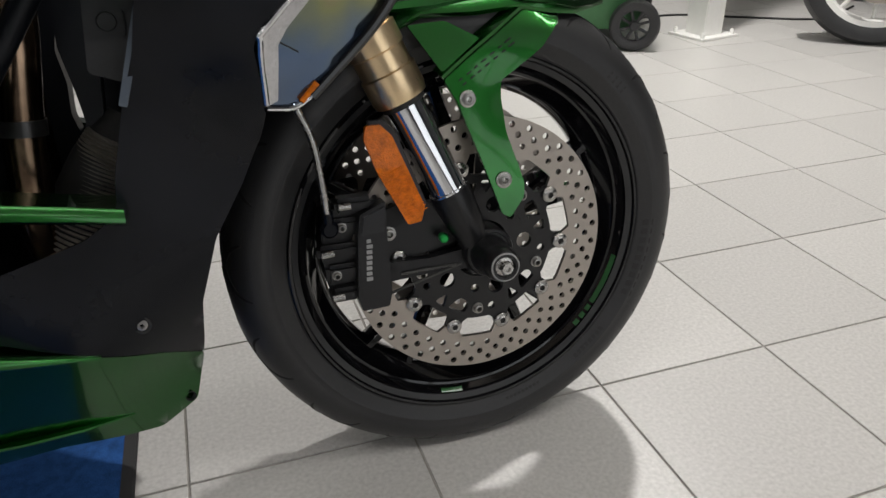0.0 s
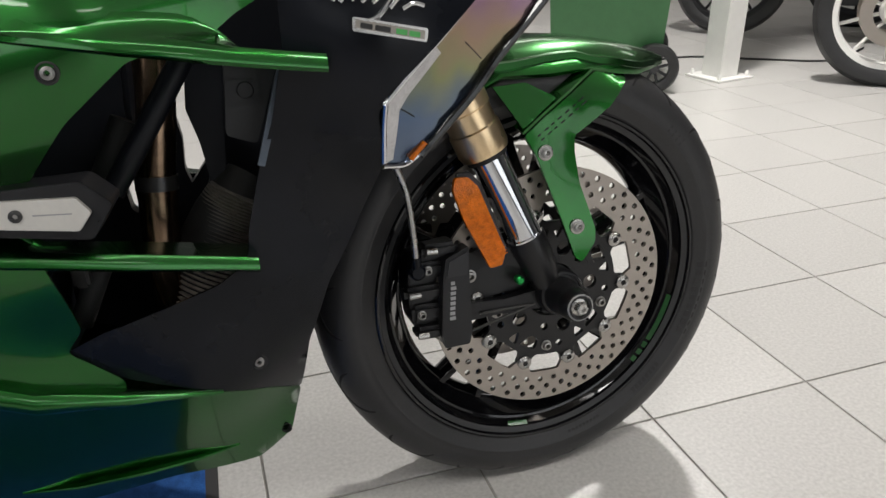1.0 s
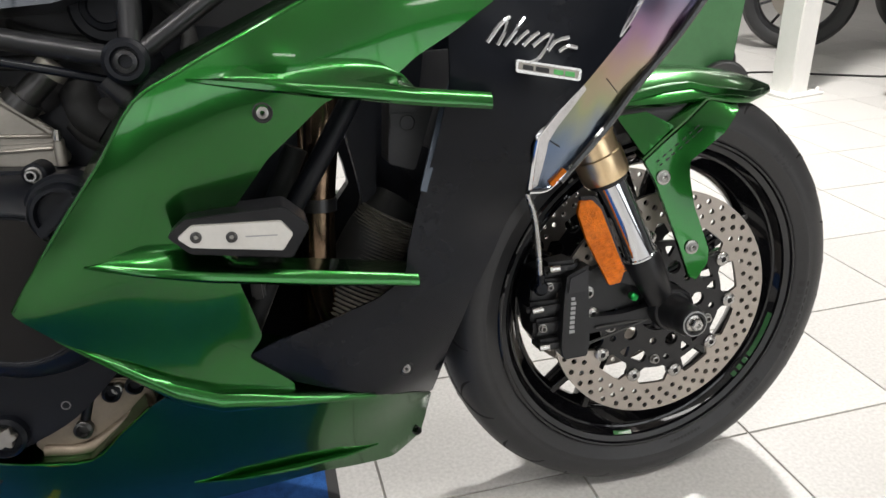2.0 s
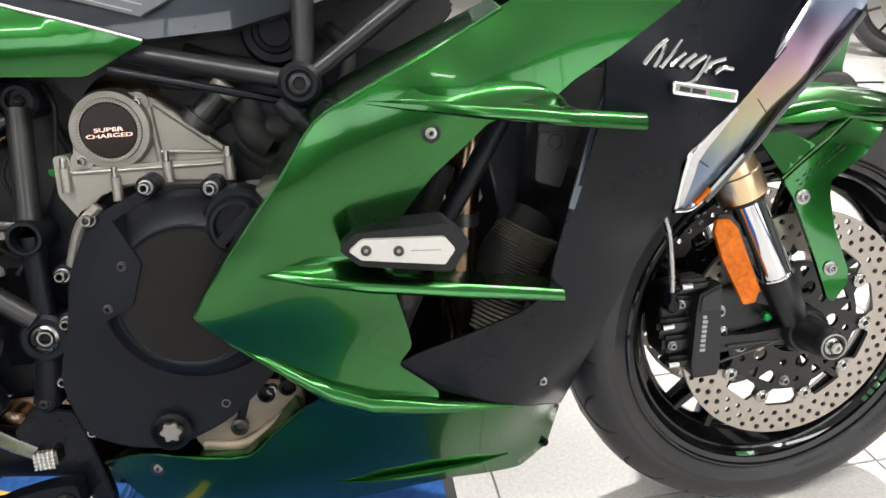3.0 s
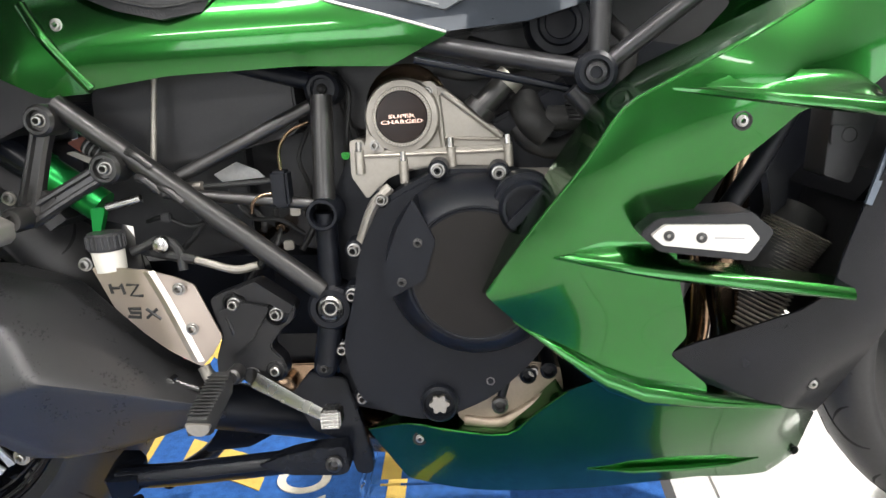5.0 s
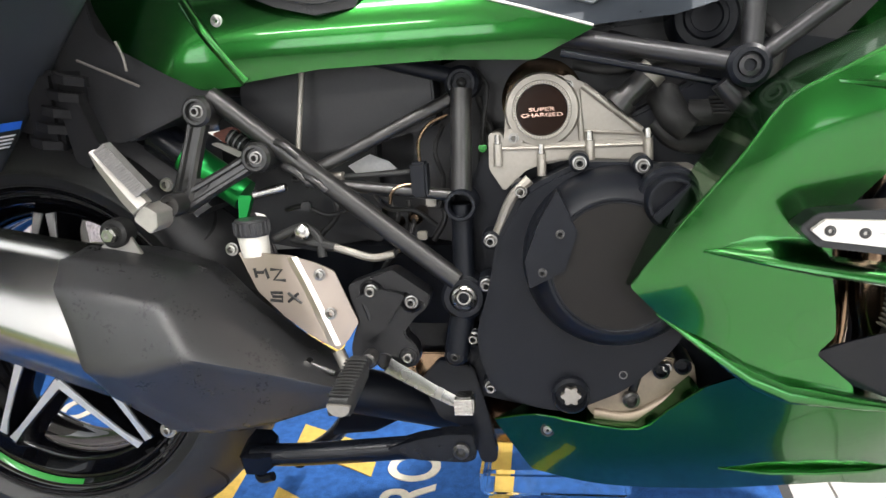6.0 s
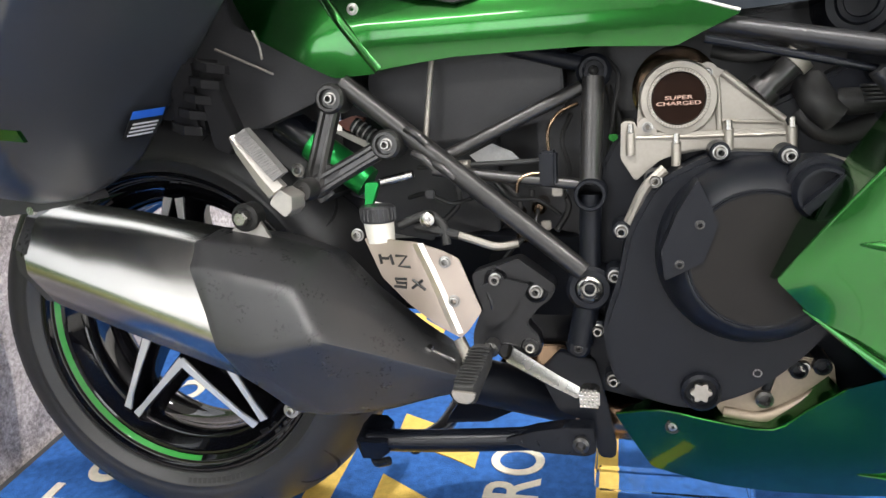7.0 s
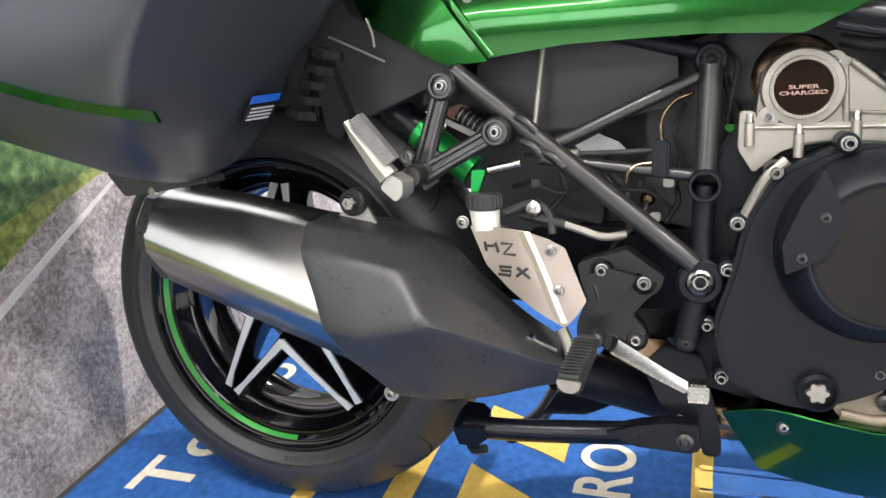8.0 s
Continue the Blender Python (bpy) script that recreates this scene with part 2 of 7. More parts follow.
def curve_points(points, steps=6):
    """A smooth line through points."""
    pts = [Vector(p) for p in points]
    if len(pts) < 3:
        return pts
    ext = [2 * pts[0] - pts[1], *pts, 2 * pts[-1] - pts[-2]]
    out = []
    for a, b, c, d in zip(ext, ext[1:], ext[2:], ext[3:]):
        for k in range(steps):
            t = k / steps
            out.append(0.5 * (2 * b + (c - a) * t + (2 * a - 5 * b + 4 * c - d) * t * t + (3 * b - a - 3 * c + d) * t ** 3))
    out.append(pts[-1])
    return out


def tube(points, radius, segments=14, bm=None, steps=6, caps=True):
    """A round bar along points; radius a number or one for each point of the bar."""
    bm = bm or bmesh.new()
    line = curve_points(points, steps) if steps else [Vector(p) for p in points]
    radii = radius if isinstance(radius, (list, tuple)) else None
    rings, side = [], None
    for k, p in enumerate(line):
        way = (line[min(k + 1, len(line) - 1)] - line[max(k - 1, 0)]).normalized()
        if side is None:
            side = way.orthogonal().normalized()
        side = (side - way * side.dot(way)).normalized()
        other = way.cross(side)
        r = radius if radii is None else float(np.interp(k / (len(line) - 1), np.linspace(0, 1, len(radii)), radii))
        rings.append([bm.verts.new(p + r * (math.cos(a) * side + math.sin(a) * other)) for a in (2 * math.pi * j / segments for j in range(segments))])
    for a, b in zip(rings, rings[1:]):
        for j in range(segments):
            i = (j + 1) % segments
            bm.faces.new((a[j], a[i], b[i], b[j]))
    if caps:
        bm.faces.new(rings[0])
        bm.faces.new(rings[-1])
    return bm


def loft(sections, bm=None, caps=True, closed=True):
    """Skins sections of equally many points."""
    bm = bm or bmesh.new()
    rings = [[bm.verts.new(p) for p in s] for s in sections]
    n = len(rings[0])
    for a, b in zip(rings, rings[1:]):
        for j in range(n if closed else n - 1):
            i = (j + 1) % n
            bm.faces.new((a[j], a[i], b[i], b[j]))
    if caps and closed:
        bm.faces.new(rings[0])
        bm.faces.new(rings[-1])
    return bm


def inside(x, z, outline):
    hit = False
    for (x0, z0), (x1, z1) in zip(outline, outline[1:] + outline[:1]):
        if (z0 > z) != (z1 > z) and x < x0 + (z - z0) * (x1 - x0) / (z1 - z0):
            hit = not hit
    return hit


def rounded(outline, r=0.01, steps=3):
    """The outline with its corners cut round."""
    out, n = [], len(outline)
    for k in range(n):
        p, a, b = Vector(outline[k]), Vector(outline[k - 1]), Vector(outline[(k + 1) % n])
        la, lb = (a - p).length, (b - p).length
        u, w = (a - p).normalized() * min(r, la * 0.45), (b - p).normalized() * min(r, lb * 0.45)
        for j in range(steps + 1):
            t = j / steps
            out.append(tuple(p + u * (1 - t) ** 2 + w * t ** 2))
    return out


def ring_points(cx, cz, r, n, turn=0.0):
    return [(cx + r * math.cos(2 * math.pi * k / n + turn), cz + r * math.sin(2 * math.pi * k / n + turn)) for k in range(n)]


def dense(outline, step):
    out = []
    for (x0, z0), (x1, z1) in zip(outline, outline[1:] + outline[:1]):
        n = max(1, round(math.hypot(x1 - x0, z1 - z0) / step))
        out += [(x0 + (x1 - x0) * k / n, z0 + (z1 - z0) * k / n) for k in range(n)]
    return out


def sheet(outline, depth, thick, holes=(), step=0.0, bevel=0.0, bm=None):
    """A shell with the outline and holes in x, z; depth: a number, or a function of x, z."""
    bm = bm or bmesh.new()
    outline = list(outline)
    rim = dense(outline, step) if step else outline
    loops = [rim, *[list(h) for h in holes]]
    pts, edges = [], []
    for loop in loops:
        base = len(pts)
        pts += loop
        edges += [(base + k, base + (k + 1) % len(loop)) for k in range(len(loop))]
    if step:
        xs, zs = [p[0] for p in rim], [p[1] for p in rim]
        for i, gx in enumerate(np.arange(min(xs), max(xs), step)):
            for gz in np.arange(min(zs) + (i % 2) * step / 2, max(zs), step):
                gx, gz = float(gx), float(gz)
                if inside(gx, gz, rim) and not any(inside(gx, gz, h) for h in loops[1:]) and min((gx - a) ** 2 + (gz - b) ** 2 for a, b in pts) > (0.45 * step) ** 2:
                    pts.append((gx, gz))
    got = mathutils.geometry.delaunay_2d_cdt([Vector(p) for p in pts], edges, [], 0, 1e-6)
    flat, tris = got[0], got[2]
    d = depth if callable(depth) else (lambda x, z: depth)
    made = bmesh.new()
    front = [made.verts.new(V(p.x, p.y, d(p.x, p.y))) for p in flat]
    back = [made.verts.new(V(p.x, p.y, d(p.x, p.y) - thick)) for p in flat]
    used = {}
    for tri in tris:
        cx, cz = sum(flat[i].x for i in tri) / 3, sum(flat[i].y for i in tri) / 3
        if not inside(cx, cz, rim) or any(inside(cx, cz, h) for h in loops[1:]):
            continue
        made.faces.new([front[i] for i in tri])
        made.faces.new([back[i] for i in reversed(tri)])
        for a, b in zip(tri, (*tri[1:], tri[0])):
            used[(a, b)] = True
    for a, b in used:
        if (b, a) not in used:
            made.faces.new((front[b], front[a], back[a], back[b]))
    loose = [v for v in made.verts if not v.link_faces]
    for v in loose:
        made.verts.remove(v)
    bmesh.ops.recalc_face_normals(made, faces=made.faces)
    if bevel:
        soften(made, bevel, 55)
    return join(bm, made)


def surface(points):
    """A smooth depth over x, z through (x, z, d) points: a thin plate's bend."""
    p = np.array(points, float)
    n = len(p)

    def kernel(r2):
        return np.where(r2 > 1e-12, r2 * np.log(np.maximum(r2, 1e-12)), 0)
    k = kernel(((p[:, None, :2] - p[None, :, :2]) ** 2).sum(2)) + 1e-5 * np.eye(n)
    q = np.c_[np.ones(n), p[:, :2]]
    w = np.linalg.solve(np.block([[k, q], [q.T, np.zeros((3, 3))]]), np.r_[p[:, 2], 0, 0, 0])

    def at(x, z):
        r2 = (x - p[:, 0]) ** 2 + (z - p[:, 1]) ** 2
        return float(w[:n] @ kernel(r2) + w[n] + w[n + 1] * x + w[n + 2] * z)
    return at


def gentle(points):
    """An even double curve over x, z that lies nearest to the points."""
    p = np.array(points, float)
    cx, cz = p[:, 0].mean(), p[:, 1].mean()

    def terms(x, z):
        return [1.0, x - cx, z - cz, (x - cx) ** 2, (x - cx) * (z - cz), (z - cz) ** 2]
    w = np.linalg.lstsq(np.array([terms(x, z) for x, z, d in p]), p[:, 2], rcond=None)[0]
    return lambda x, z: float(w @ terms(x, z))


BOLT_MESHES = {}


def bolt(x, z, d, parent, r=0.006, mat=None, tall=0.006, label=""):
    """A socket-head bolt whose head stands out from depth d."""
    mat = mat or BOLT_STEEL
    r = r * 0.86
    key = (r, mat.name, tall)
    if key not in BOLT_MESHES:
        bm = bmesh.new()
        lathe([(r * 1.25, 0.0), (r * 1.25, 0.0012), (r, 0.0014), (r, tall * 0.75), (r * 0.93, tall * 0.93), (r * 0.82, tall), (r * 0.58, tall), (r * 0.54, tall * 0.85)], 0, 0, 18, bm)
        socket = lathe([(r * 0.56, tall * 0.9), (r * 0.50, tall * 0.80), (r * 0.50, -0.001), (0, -0.001)], 0, 0, 6)
        join(bm, socket)
        mesh = bpy.data.meshes.new("bolt")
        bmesh.ops.recalc_face_normals(bm, faces=bm.faces)
        bm.to_mesh(mesh)
        bm.free()
        for f in mesh.polygons:
            f.use_smooth = True
        mesh.set_sharp_from_angle(angle=radians(35))
        mesh.materials.append(mat)
        BOLT_MESHES[key] = mesh
    o = new("bolt", BOLT_MESHES[key])
    o.parent = parent
    o.location = V(x, z, d)
    if label:
        o["label"] = label
    return o

# ---- the showroom ----
X0, X1, Y0, Y1 = -5.0, 8.0, -6.0, 8.0
tagged(part("floor", box((X0, Y0, -0.12), (X1, Y1, -0.003)), GROUT), "light grey speckled floor tiles with dark joints", "floor", kind="structure")
FLOOR = bpy.data.objects["floor"]
for name, lo, hi in (("wall_north", (X0, Y1, -0.12), (X1, Y1 + 0.2, CEILING + 0.2)),
                     ("wall_east", (X1, Y0 - 0.2, -0.12), (X1 + 0.2, Y1 + 0.2, CEILING + 0.2)), ("wall_west", (X0 - 0.2, Y0 - 0.2, -0.12), (X0, Y1 + 0.2, CEILING + 0.2))):
    tagged(part(name, box(lo, hi), WALL), "plain grey showroom wall", "wall", kind="structure")
bm = bmesh.new()
for lo, hi in (((X0, -0.12), (WEST_X[0], CEILING + 0.2)), ((WEST_X[0], -0.12), (WEST_X[1], WEST_Z[0])), ((WEST_X[0], WEST_Z[1]), (WEST_X[1], CEILING + 0.2)), ((WEST_X[1], -0.12), (WIN_X[0], CEILING + 0.2)),
               ((WIN_X[1], -0.12), (X1, CEILING + 0.2)), ((WIN_X[0], -0.12), (WIN_X[1], WIN_Z[0])), ((WIN_X[0], WIN_Z[1]), (WIN_X[1], CEILING + 0.2))):
    box((lo[0], Y0 - 0.2, lo[1]), (hi[0], Y0, hi[1]), 0, bm)
tagged(part("wall_south", bm, WALL), "plain grey showroom wall with openings for added windows", "wall", kind="structure")
# Out-of-view windows, added only as fill light.
WINDOW_FILL = material("pale_window_sky", (0.8, 0.85, 0.9), 0.9, vary=0.02)
for name, (x0, x1), (z0, z1), panes in (("window_1", WIN_X, WIN_Z, 4), ("window_2", WEST_X, WEST_Z, 2)):
    opening = tagged(part(name, box((x0, Y0 - 0.17, z0), (x1, Y0 - 0.15, z1)), WINDOW_FILL), "large pale window added as fill light", "window", kind="structure")
    for k in range(panes + 1):
        x = x0 + (x1 - x0 - 0.06) * k / panes
        part("window_frame", box((x, Y0 - 0.10, z0), (x + 0.06, Y0 - 0.03, z1), 0.004), WHITE_STEEL, opening)
tagged(part("ceiling", box((X0, Y0, CEILING), (X1, Y1, CEILING + 0.2)), CEILING_PAINT), "plain pale showroom ceiling", "ceiling", kind="structure")


def ceiling_light(x, y, sx, sy):
    bm = bmesh.new()
    w = 0.02
    for lo, hi in (((-sx / 2 - w, -sy / 2 - w), (sx / 2 + w, -sy / 2)), ((-sx / 2 - w, sy / 2), (sx / 2 + w, sy / 2 + w)),
                   ((-sx / 2 - w, -sy / 2), (-sx / 2, sy / 2)), ((sx / 2, -sy / 2), (sx / 2 + w, sy / 2))):
        box((*lo, -0.06), (*hi, 0.0), 0.002, bm)
    box((-sx / 2, -sy / 2, -0.03), (sx / 2, sy / 2, 0.0), 0, bm)
    ob = tagged(part("ceiling_light", bm, WHITE_STEEL), "white rectangular ceiling light fitting", "ceiling light", "ceiling lights")
    ob.location = (x, y, CEILING - 0.001)


for lx, ly, sx, sy, watts in LAMPS:
    ceiling_light(lx, ly, sx, sy)

# ---- the carpet mat under the machine ----
MX0, MX1, MY0, MY1 = -1.934, -0.449, -0.85, 1.15
MAT = tagged(part("floor_mat", box((MX0, MY0, -0.001), (MX1, MY1, 0.007), 0.002), MAT_EDGE), "blue carpet mat with yellow and cream print and dark rubber edge", "mat")
part("carpet", box((MX0 + 0.017, MY0 + 0.017, 0.004), (MX1 - 0.017, MY1 - 0.017, 0.009), 0.001), CARPET, MAT, "blue short-pile carpet")


def flat_shape(name, outline, mat, parent, z0=0.0075, z1=0.0105, label=""):
    bm = bmesh.new()
    face = bm.faces.new([bm.verts.new((x, y, z0)) for x, y in outline])
    up = bmesh.ops.extrude_face_region(bm, geom=[face])
    for v in up["geom"]:
        if isinstance(v, bmesh.types.BMVert):
            v.co.z = z1
    return part(name, bm, mat, parent, label)


def letter(text, x, y, size, squeeze=1.0):
    """A letter printed on the mat; it reads along +y, its top towards -x."""
    data = bpy.data.curves.new("letter", "FONT")
    data.body, data.size, data.extrude, data.align_x, data.offset = text, size, 0.0012, "CENTER", 0.0016
    ob = new("letter", data)
    deps = bpy.context.evaluated_depsgraph_get()
    mesh = bpy.data.meshes.new_from_object(ob.evaluated_get(deps))
    bpy.data.objects.remove(ob)
    mesh.materials.clear()
    mesh.materials.append(CREAM_PILE)
    ob = new("letter", mesh)
    ob.parent = MAT
    ob.matrix_basis = pose(x, y, 0.0098, 0, 0, 90) @ Matrix.Diagonal((squeeze, 1, 1, 1))
    tagged(ob, "cream printed letter")


for text, y in (("T", -0.112), ("o", -0.016), ("o", 0.235)):
    letter(text, -1.715, y, 0.155)
for text, y in (("R", 0.004), ("O", 0.077)):
    letter(text, -0.990, y, 0.122, 0.78)
for shape in ([(-1.365, -0.30), (-1.318, -0.30), (-1.318, 0.60), (-1.365, 0.60)],
              [(-1.249, 0.020), (-1.08, -0.075), (-1.08, -0.30), (-1.243, -0.30)],
              [(-1.257, 0.192), (-1.10, 0.125), (-1.10, 0.050), (-1.145, 0.073), (-1.255, 0.115)],
              [(-0.902, -0.30), (-0.870, -0.30), (-0.870, 0.30), (-0.902, 0.30)],
              [(-1.515, -0.30), (-1.48, -0.30), (-1.48, -0.08), (-1.515, -0.08)],
              [(-1.317, 0.48), (-1.26, 0.43), (-1.26, 0.52), (-1.317, 0.57)]):
    flat_shape("yellow_mark", shape, YELLOW_PILE, MAT, label="yellow printed stripe")

# ---- printed backdrop behind the tail ----
def mottled(name, tones, scale, rough=0.45):
    """A print of many small flecks between three tones, over slower drifts of light and dark."""
    m = bpy.data.materials.new(name)
    m.use_nodes = True
    nodes, links = m.node_tree.nodes, m.node_tree.links
    where, fine, slow, both, ramp = (nodes.new(k) for k in ("ShaderNodeTexCoord", "ShaderNodeTexNoise", "ShaderNodeTexNoise", "ShaderNodeMath", "ShaderNodeValToRGB"))
    fine.inputs["Scale"].default_value, fine.inputs["Detail"].default_value, fine.inputs["Roughness"].default_value = scale, 6, 0.7
    slow.inputs["Scale"].default_value, slow.inputs["Detail"].default_value = scale / 12, 3
    for n in (fine, slow):
        links.new(where.outputs["Object"], n.inputs["Vector"])
    both.operation = "MULTIPLY_ADD"
    both.inputs[1].default_value = 0.45
    links.new(slow.outputs["Fac"], both.inputs[0])
    links.new(fine.outputs["Fac"], both.inputs[2])
    ramp.color_ramp.elements[0].position, ramp.color_ramp.elements[1].position = 0.56, 0.92
    ramp.color_ramp.elements[0].color, ramp.color_ramp.elements[1].color = (*tones[0], 1), (*tones[2], 1)
    ramp.color_ramp.elements.new(0.74).color = (*tones[1], 1)
    links.new(both.outputs[0], ramp.inputs["Fac"])
    links.new(ramp.outputs["Color"], nodes["Principled BSDF"].inputs["Base Color"])
    nodes["Principled BSDF"].inputs["Roughness"].default_value = rough
    return m


ROAD = mottled("printed_road", ((0.12, 0.105, 0.10), (0.30, 0.265, 0.26), (0.52, 0.48, 0.46)), 130)
VERGE = mottled("printed_grass", ((0.07, 0.10, 0.02), (0.22, 0.25, 0.06), (0.42, 0.40, 0.16)), 48)
TREES = mottled("printed_trees", ((0.02, 0.05, 0.015), (0.08, 0.16, 0.05), (0.26, 0.33, 0.17)), 42)
LINE = material("printed_line", (0.55, 0.53, 0.52), 0.45, vary=0.2)
BX = -1.935
BANNER = tagged(part("display_banner", box((BX - 0.02, -1.3, 0.0), (BX, 1.3, 2.0), 0.002), ROAD), "upright display board printed with a country road", "display board")


def printed(name, outline, mat, lift, label):
    bm = bmesh.new()
    face = bm.faces.new([bm.verts.new((BX, y, z)) for y, z in outline])
    up = bmesh.ops.extrude_face_region(bm, geom=[face])
    for v in up["geom"]:
        if isinstance(v, bmesh.types.BMVert):
            v.co.x += lift
    part(name, bm, mat, BANNER, label)


printed("verge", [(-1.3, 0.03), (-0.153, 0.415), (-0.02, 0.475), (0.117, 0.505), (0.117, 0.56), (-1.3, 0.56)], VERGE, 0.001, "printed grass verge")
printed("tree_line", [(-1.3, 0.48), (-0.5, 0.49), (-0.15, 0.475), (-0.05, 0.50), (0.03, 0.51), (0.13, 0.525), (0.2, 0.56), (0.6, 0.56), (1.29, 0.5), (1.29, 0.70), (1.05, 0.76), (0.8, 0.68), (0.55, 0.72), (0.3, 0.64), (0.1, 0.66), (-0.15, 0.62), (-0.4, 0.68), (-0.62, 0.65), (-0.85, 0.74), (-1.1, 0.72), (-1.29, 0.82)], TREES, 0.002, "printed trees")
printed("sky", [(-1.299, 0.60), (1.299, 0.60), (1.299, 1.998), (-1.299, 1.998)], material("printed_sky", (0.74, 0.79, 0.85), 0.45, vary=0.08, scale=3), 0.0012, "printed pale sky")
printed("edge_line", [(-0.6, 0.175), (-0.176, 0.362), (0.117, 0.483), (0.125, 0.478), (-0.176, 0.345), (-0.6, 0.14)], LINE, 0.0015, "printed white edge line")

# ---- the motorcycle ----
BIKE = new("motorcycle")
BIKE.matrix_world = pose(0, -0.0536, 0.0015, -10.3)
tagged(BIKE, "bright green and black sports tourer leaning on its side stand", "motorcycle")
FRONT, REAR = (0.0, 0.292), (-1.497, 0.3190)


def tyre_profile(R, half, bead):
    """(radius, depth) pairs of half a tyre, from the bead to the crown."""
    w = half
    prof = [(bead - 0.004, 0.78 * w), (bead + 0.006, 0.86 * w), (bead + 0.010, 0.865 * w), (bead + 0.0108, 0.895 * w), (bead + 0.0135, 0.90 * w), (bead + 0.0142, 0.91 * w), (bead + 0.026, 0.972 * w), (bead + 0.0275, 0.990 * w), (bead + 0.0295, 0.990 * w), (bead + 0.0305, 0.982 * w)]
    n = 11
    for k in range(n + 1):
        a = k / n * math.pi / 2
        prof.append((bead + 0.036 + (R - bead - 0.036) * math.sin(a), w * math.cos(a) ** 0.75 if k < n else 0.0))
    return prof


def tyre(wheel, x, z, R, half, bead, name="tyre"):
    prof = tyre_profile(R, half, bead)
    full = prof + [(r, -d) for r, d in reversed(prof[:-1])]
    return part(name, lathe(full, x, z, 128), RUBBER, wheel, "black treaded rubber tyre", 60)


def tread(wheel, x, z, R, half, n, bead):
    """Slanted grooves over the shoulders, their shade painted as dark slivers just above the rubber."""
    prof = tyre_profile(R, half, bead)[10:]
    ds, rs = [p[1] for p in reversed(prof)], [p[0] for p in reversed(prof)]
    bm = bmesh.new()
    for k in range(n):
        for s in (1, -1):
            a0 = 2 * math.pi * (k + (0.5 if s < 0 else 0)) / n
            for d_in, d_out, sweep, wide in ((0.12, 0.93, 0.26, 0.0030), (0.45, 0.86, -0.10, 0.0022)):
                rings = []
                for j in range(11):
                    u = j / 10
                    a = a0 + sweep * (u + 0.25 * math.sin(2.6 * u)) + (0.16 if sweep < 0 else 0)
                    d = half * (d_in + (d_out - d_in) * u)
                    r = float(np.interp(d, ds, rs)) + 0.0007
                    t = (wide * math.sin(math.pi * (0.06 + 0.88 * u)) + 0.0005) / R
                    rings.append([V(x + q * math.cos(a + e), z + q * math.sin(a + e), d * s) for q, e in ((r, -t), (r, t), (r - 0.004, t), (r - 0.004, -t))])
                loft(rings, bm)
    tagged(part("tread_groove", bm, GROOVE_SHADE, wheel), kind="stuff")


GROOVE_SHADE = material("tread_groove_rubber", (0.004, 0.004, 0.004), 0.8)


def sidewall_marks(wheel, x, z, half, bead, marks):
    """Raised moulded bars on the sidewall: angle, radius, length, height."""
    prof = tyre_profile(0.29, half, bead)[:12]
    for a, r, long, tall in marks:
        rows = []
        for e in (-long / 2, long / 2):
            rows.append([V(x + q * math.cos(a + e / r), z + q * math.sin(a + e / r), float(np.interp(q, [p[0] for p in prof], [p[1] for p in prof])) + up) for q, up in ((r - tall / 2, 0.0006), (r + tall / 2, 0.0006), (r + tall / 2, -0.002), (r - tall / 2, -0.002))])
        part("sidewall_mark", loft(rows), SOFT_RUBBER, wheel, "raised moulded bar")


def rim(x, z, lip, half, well, name, label):
    """A cast rim: lips, stepped barrel and drop centre."""
    b = lip - 0.016
    prof = [(lip, half), (lip, half - 0.004), (b + 0.004, half - 0.007), (b, half - 0.016), (b, half - 0.026), (well, half - 0.042), (well, 0.0)]
    outer = prof + [(r, -d) for r, d in reversed(prof[:-1])]
    flank = [(lip - 0.002, half + 0.0015), (lip - 0.005, half + 0.001), (lip - 0.0065, half - 0.003), (lip - 0.020, half - 0.018), (lip - 0.0215, half - 0.0165), (lip - 0.0245, half - 0.0175), (lip - 0.0265, half - 0.0215), (well + 0.001, half - 0.036), (well - 0.001, half - 0.0350), (well - 0.004, half - 0.0365), (well - 0.009, half - 0.046), (well - 0.0095, half - 0.058), (well - 0.007, half - 0.062), (well - 0.007, 0.0)] if half > 0.07 else [(lip - 0.002, half + 0.0015), (lip - 0.005, half + 0.001), (lip - 0.0065, half - 0.003), (lip - 0.020, half - 0.018), (lip - 0.0215, half - 0.0165), (lip - 0.0245, half - 0.0175), (lip - 0.0265, half - 0.0215), (well - 0.002, half - 0.038), (well - 0.004, half - 0.0375), (well - 0.009, half - 0.046), (well - 0.009, 0.0)]
    inn = flank + [(r, -d) for r, d in reversed(flank[:-1])]
    bm = lathe(outer + list(reversed(inn)), x, z, 128, closed=True)
    return part(name, bm, GLOSS_BLACK, BIKE, label, 40)


def lugged(x, z, inner, reach):
    """A round opening with ten lugs that reach in to the bobbins."""
    out = []
    for k in range(10):
        a = 2 * math.pi * k / 10 + BOBBIN_TURN
        for r, o in ((inner, -0.20), (inner, -0.14), (reach, -0.085), (reach, 0.085), (inner, 0.14), (inner, 0.20)):
            out.append((x + r * math.cos(a + o), z + r * math.sin(a + o)))
    return out


BOBBIN_TURN = -0.07


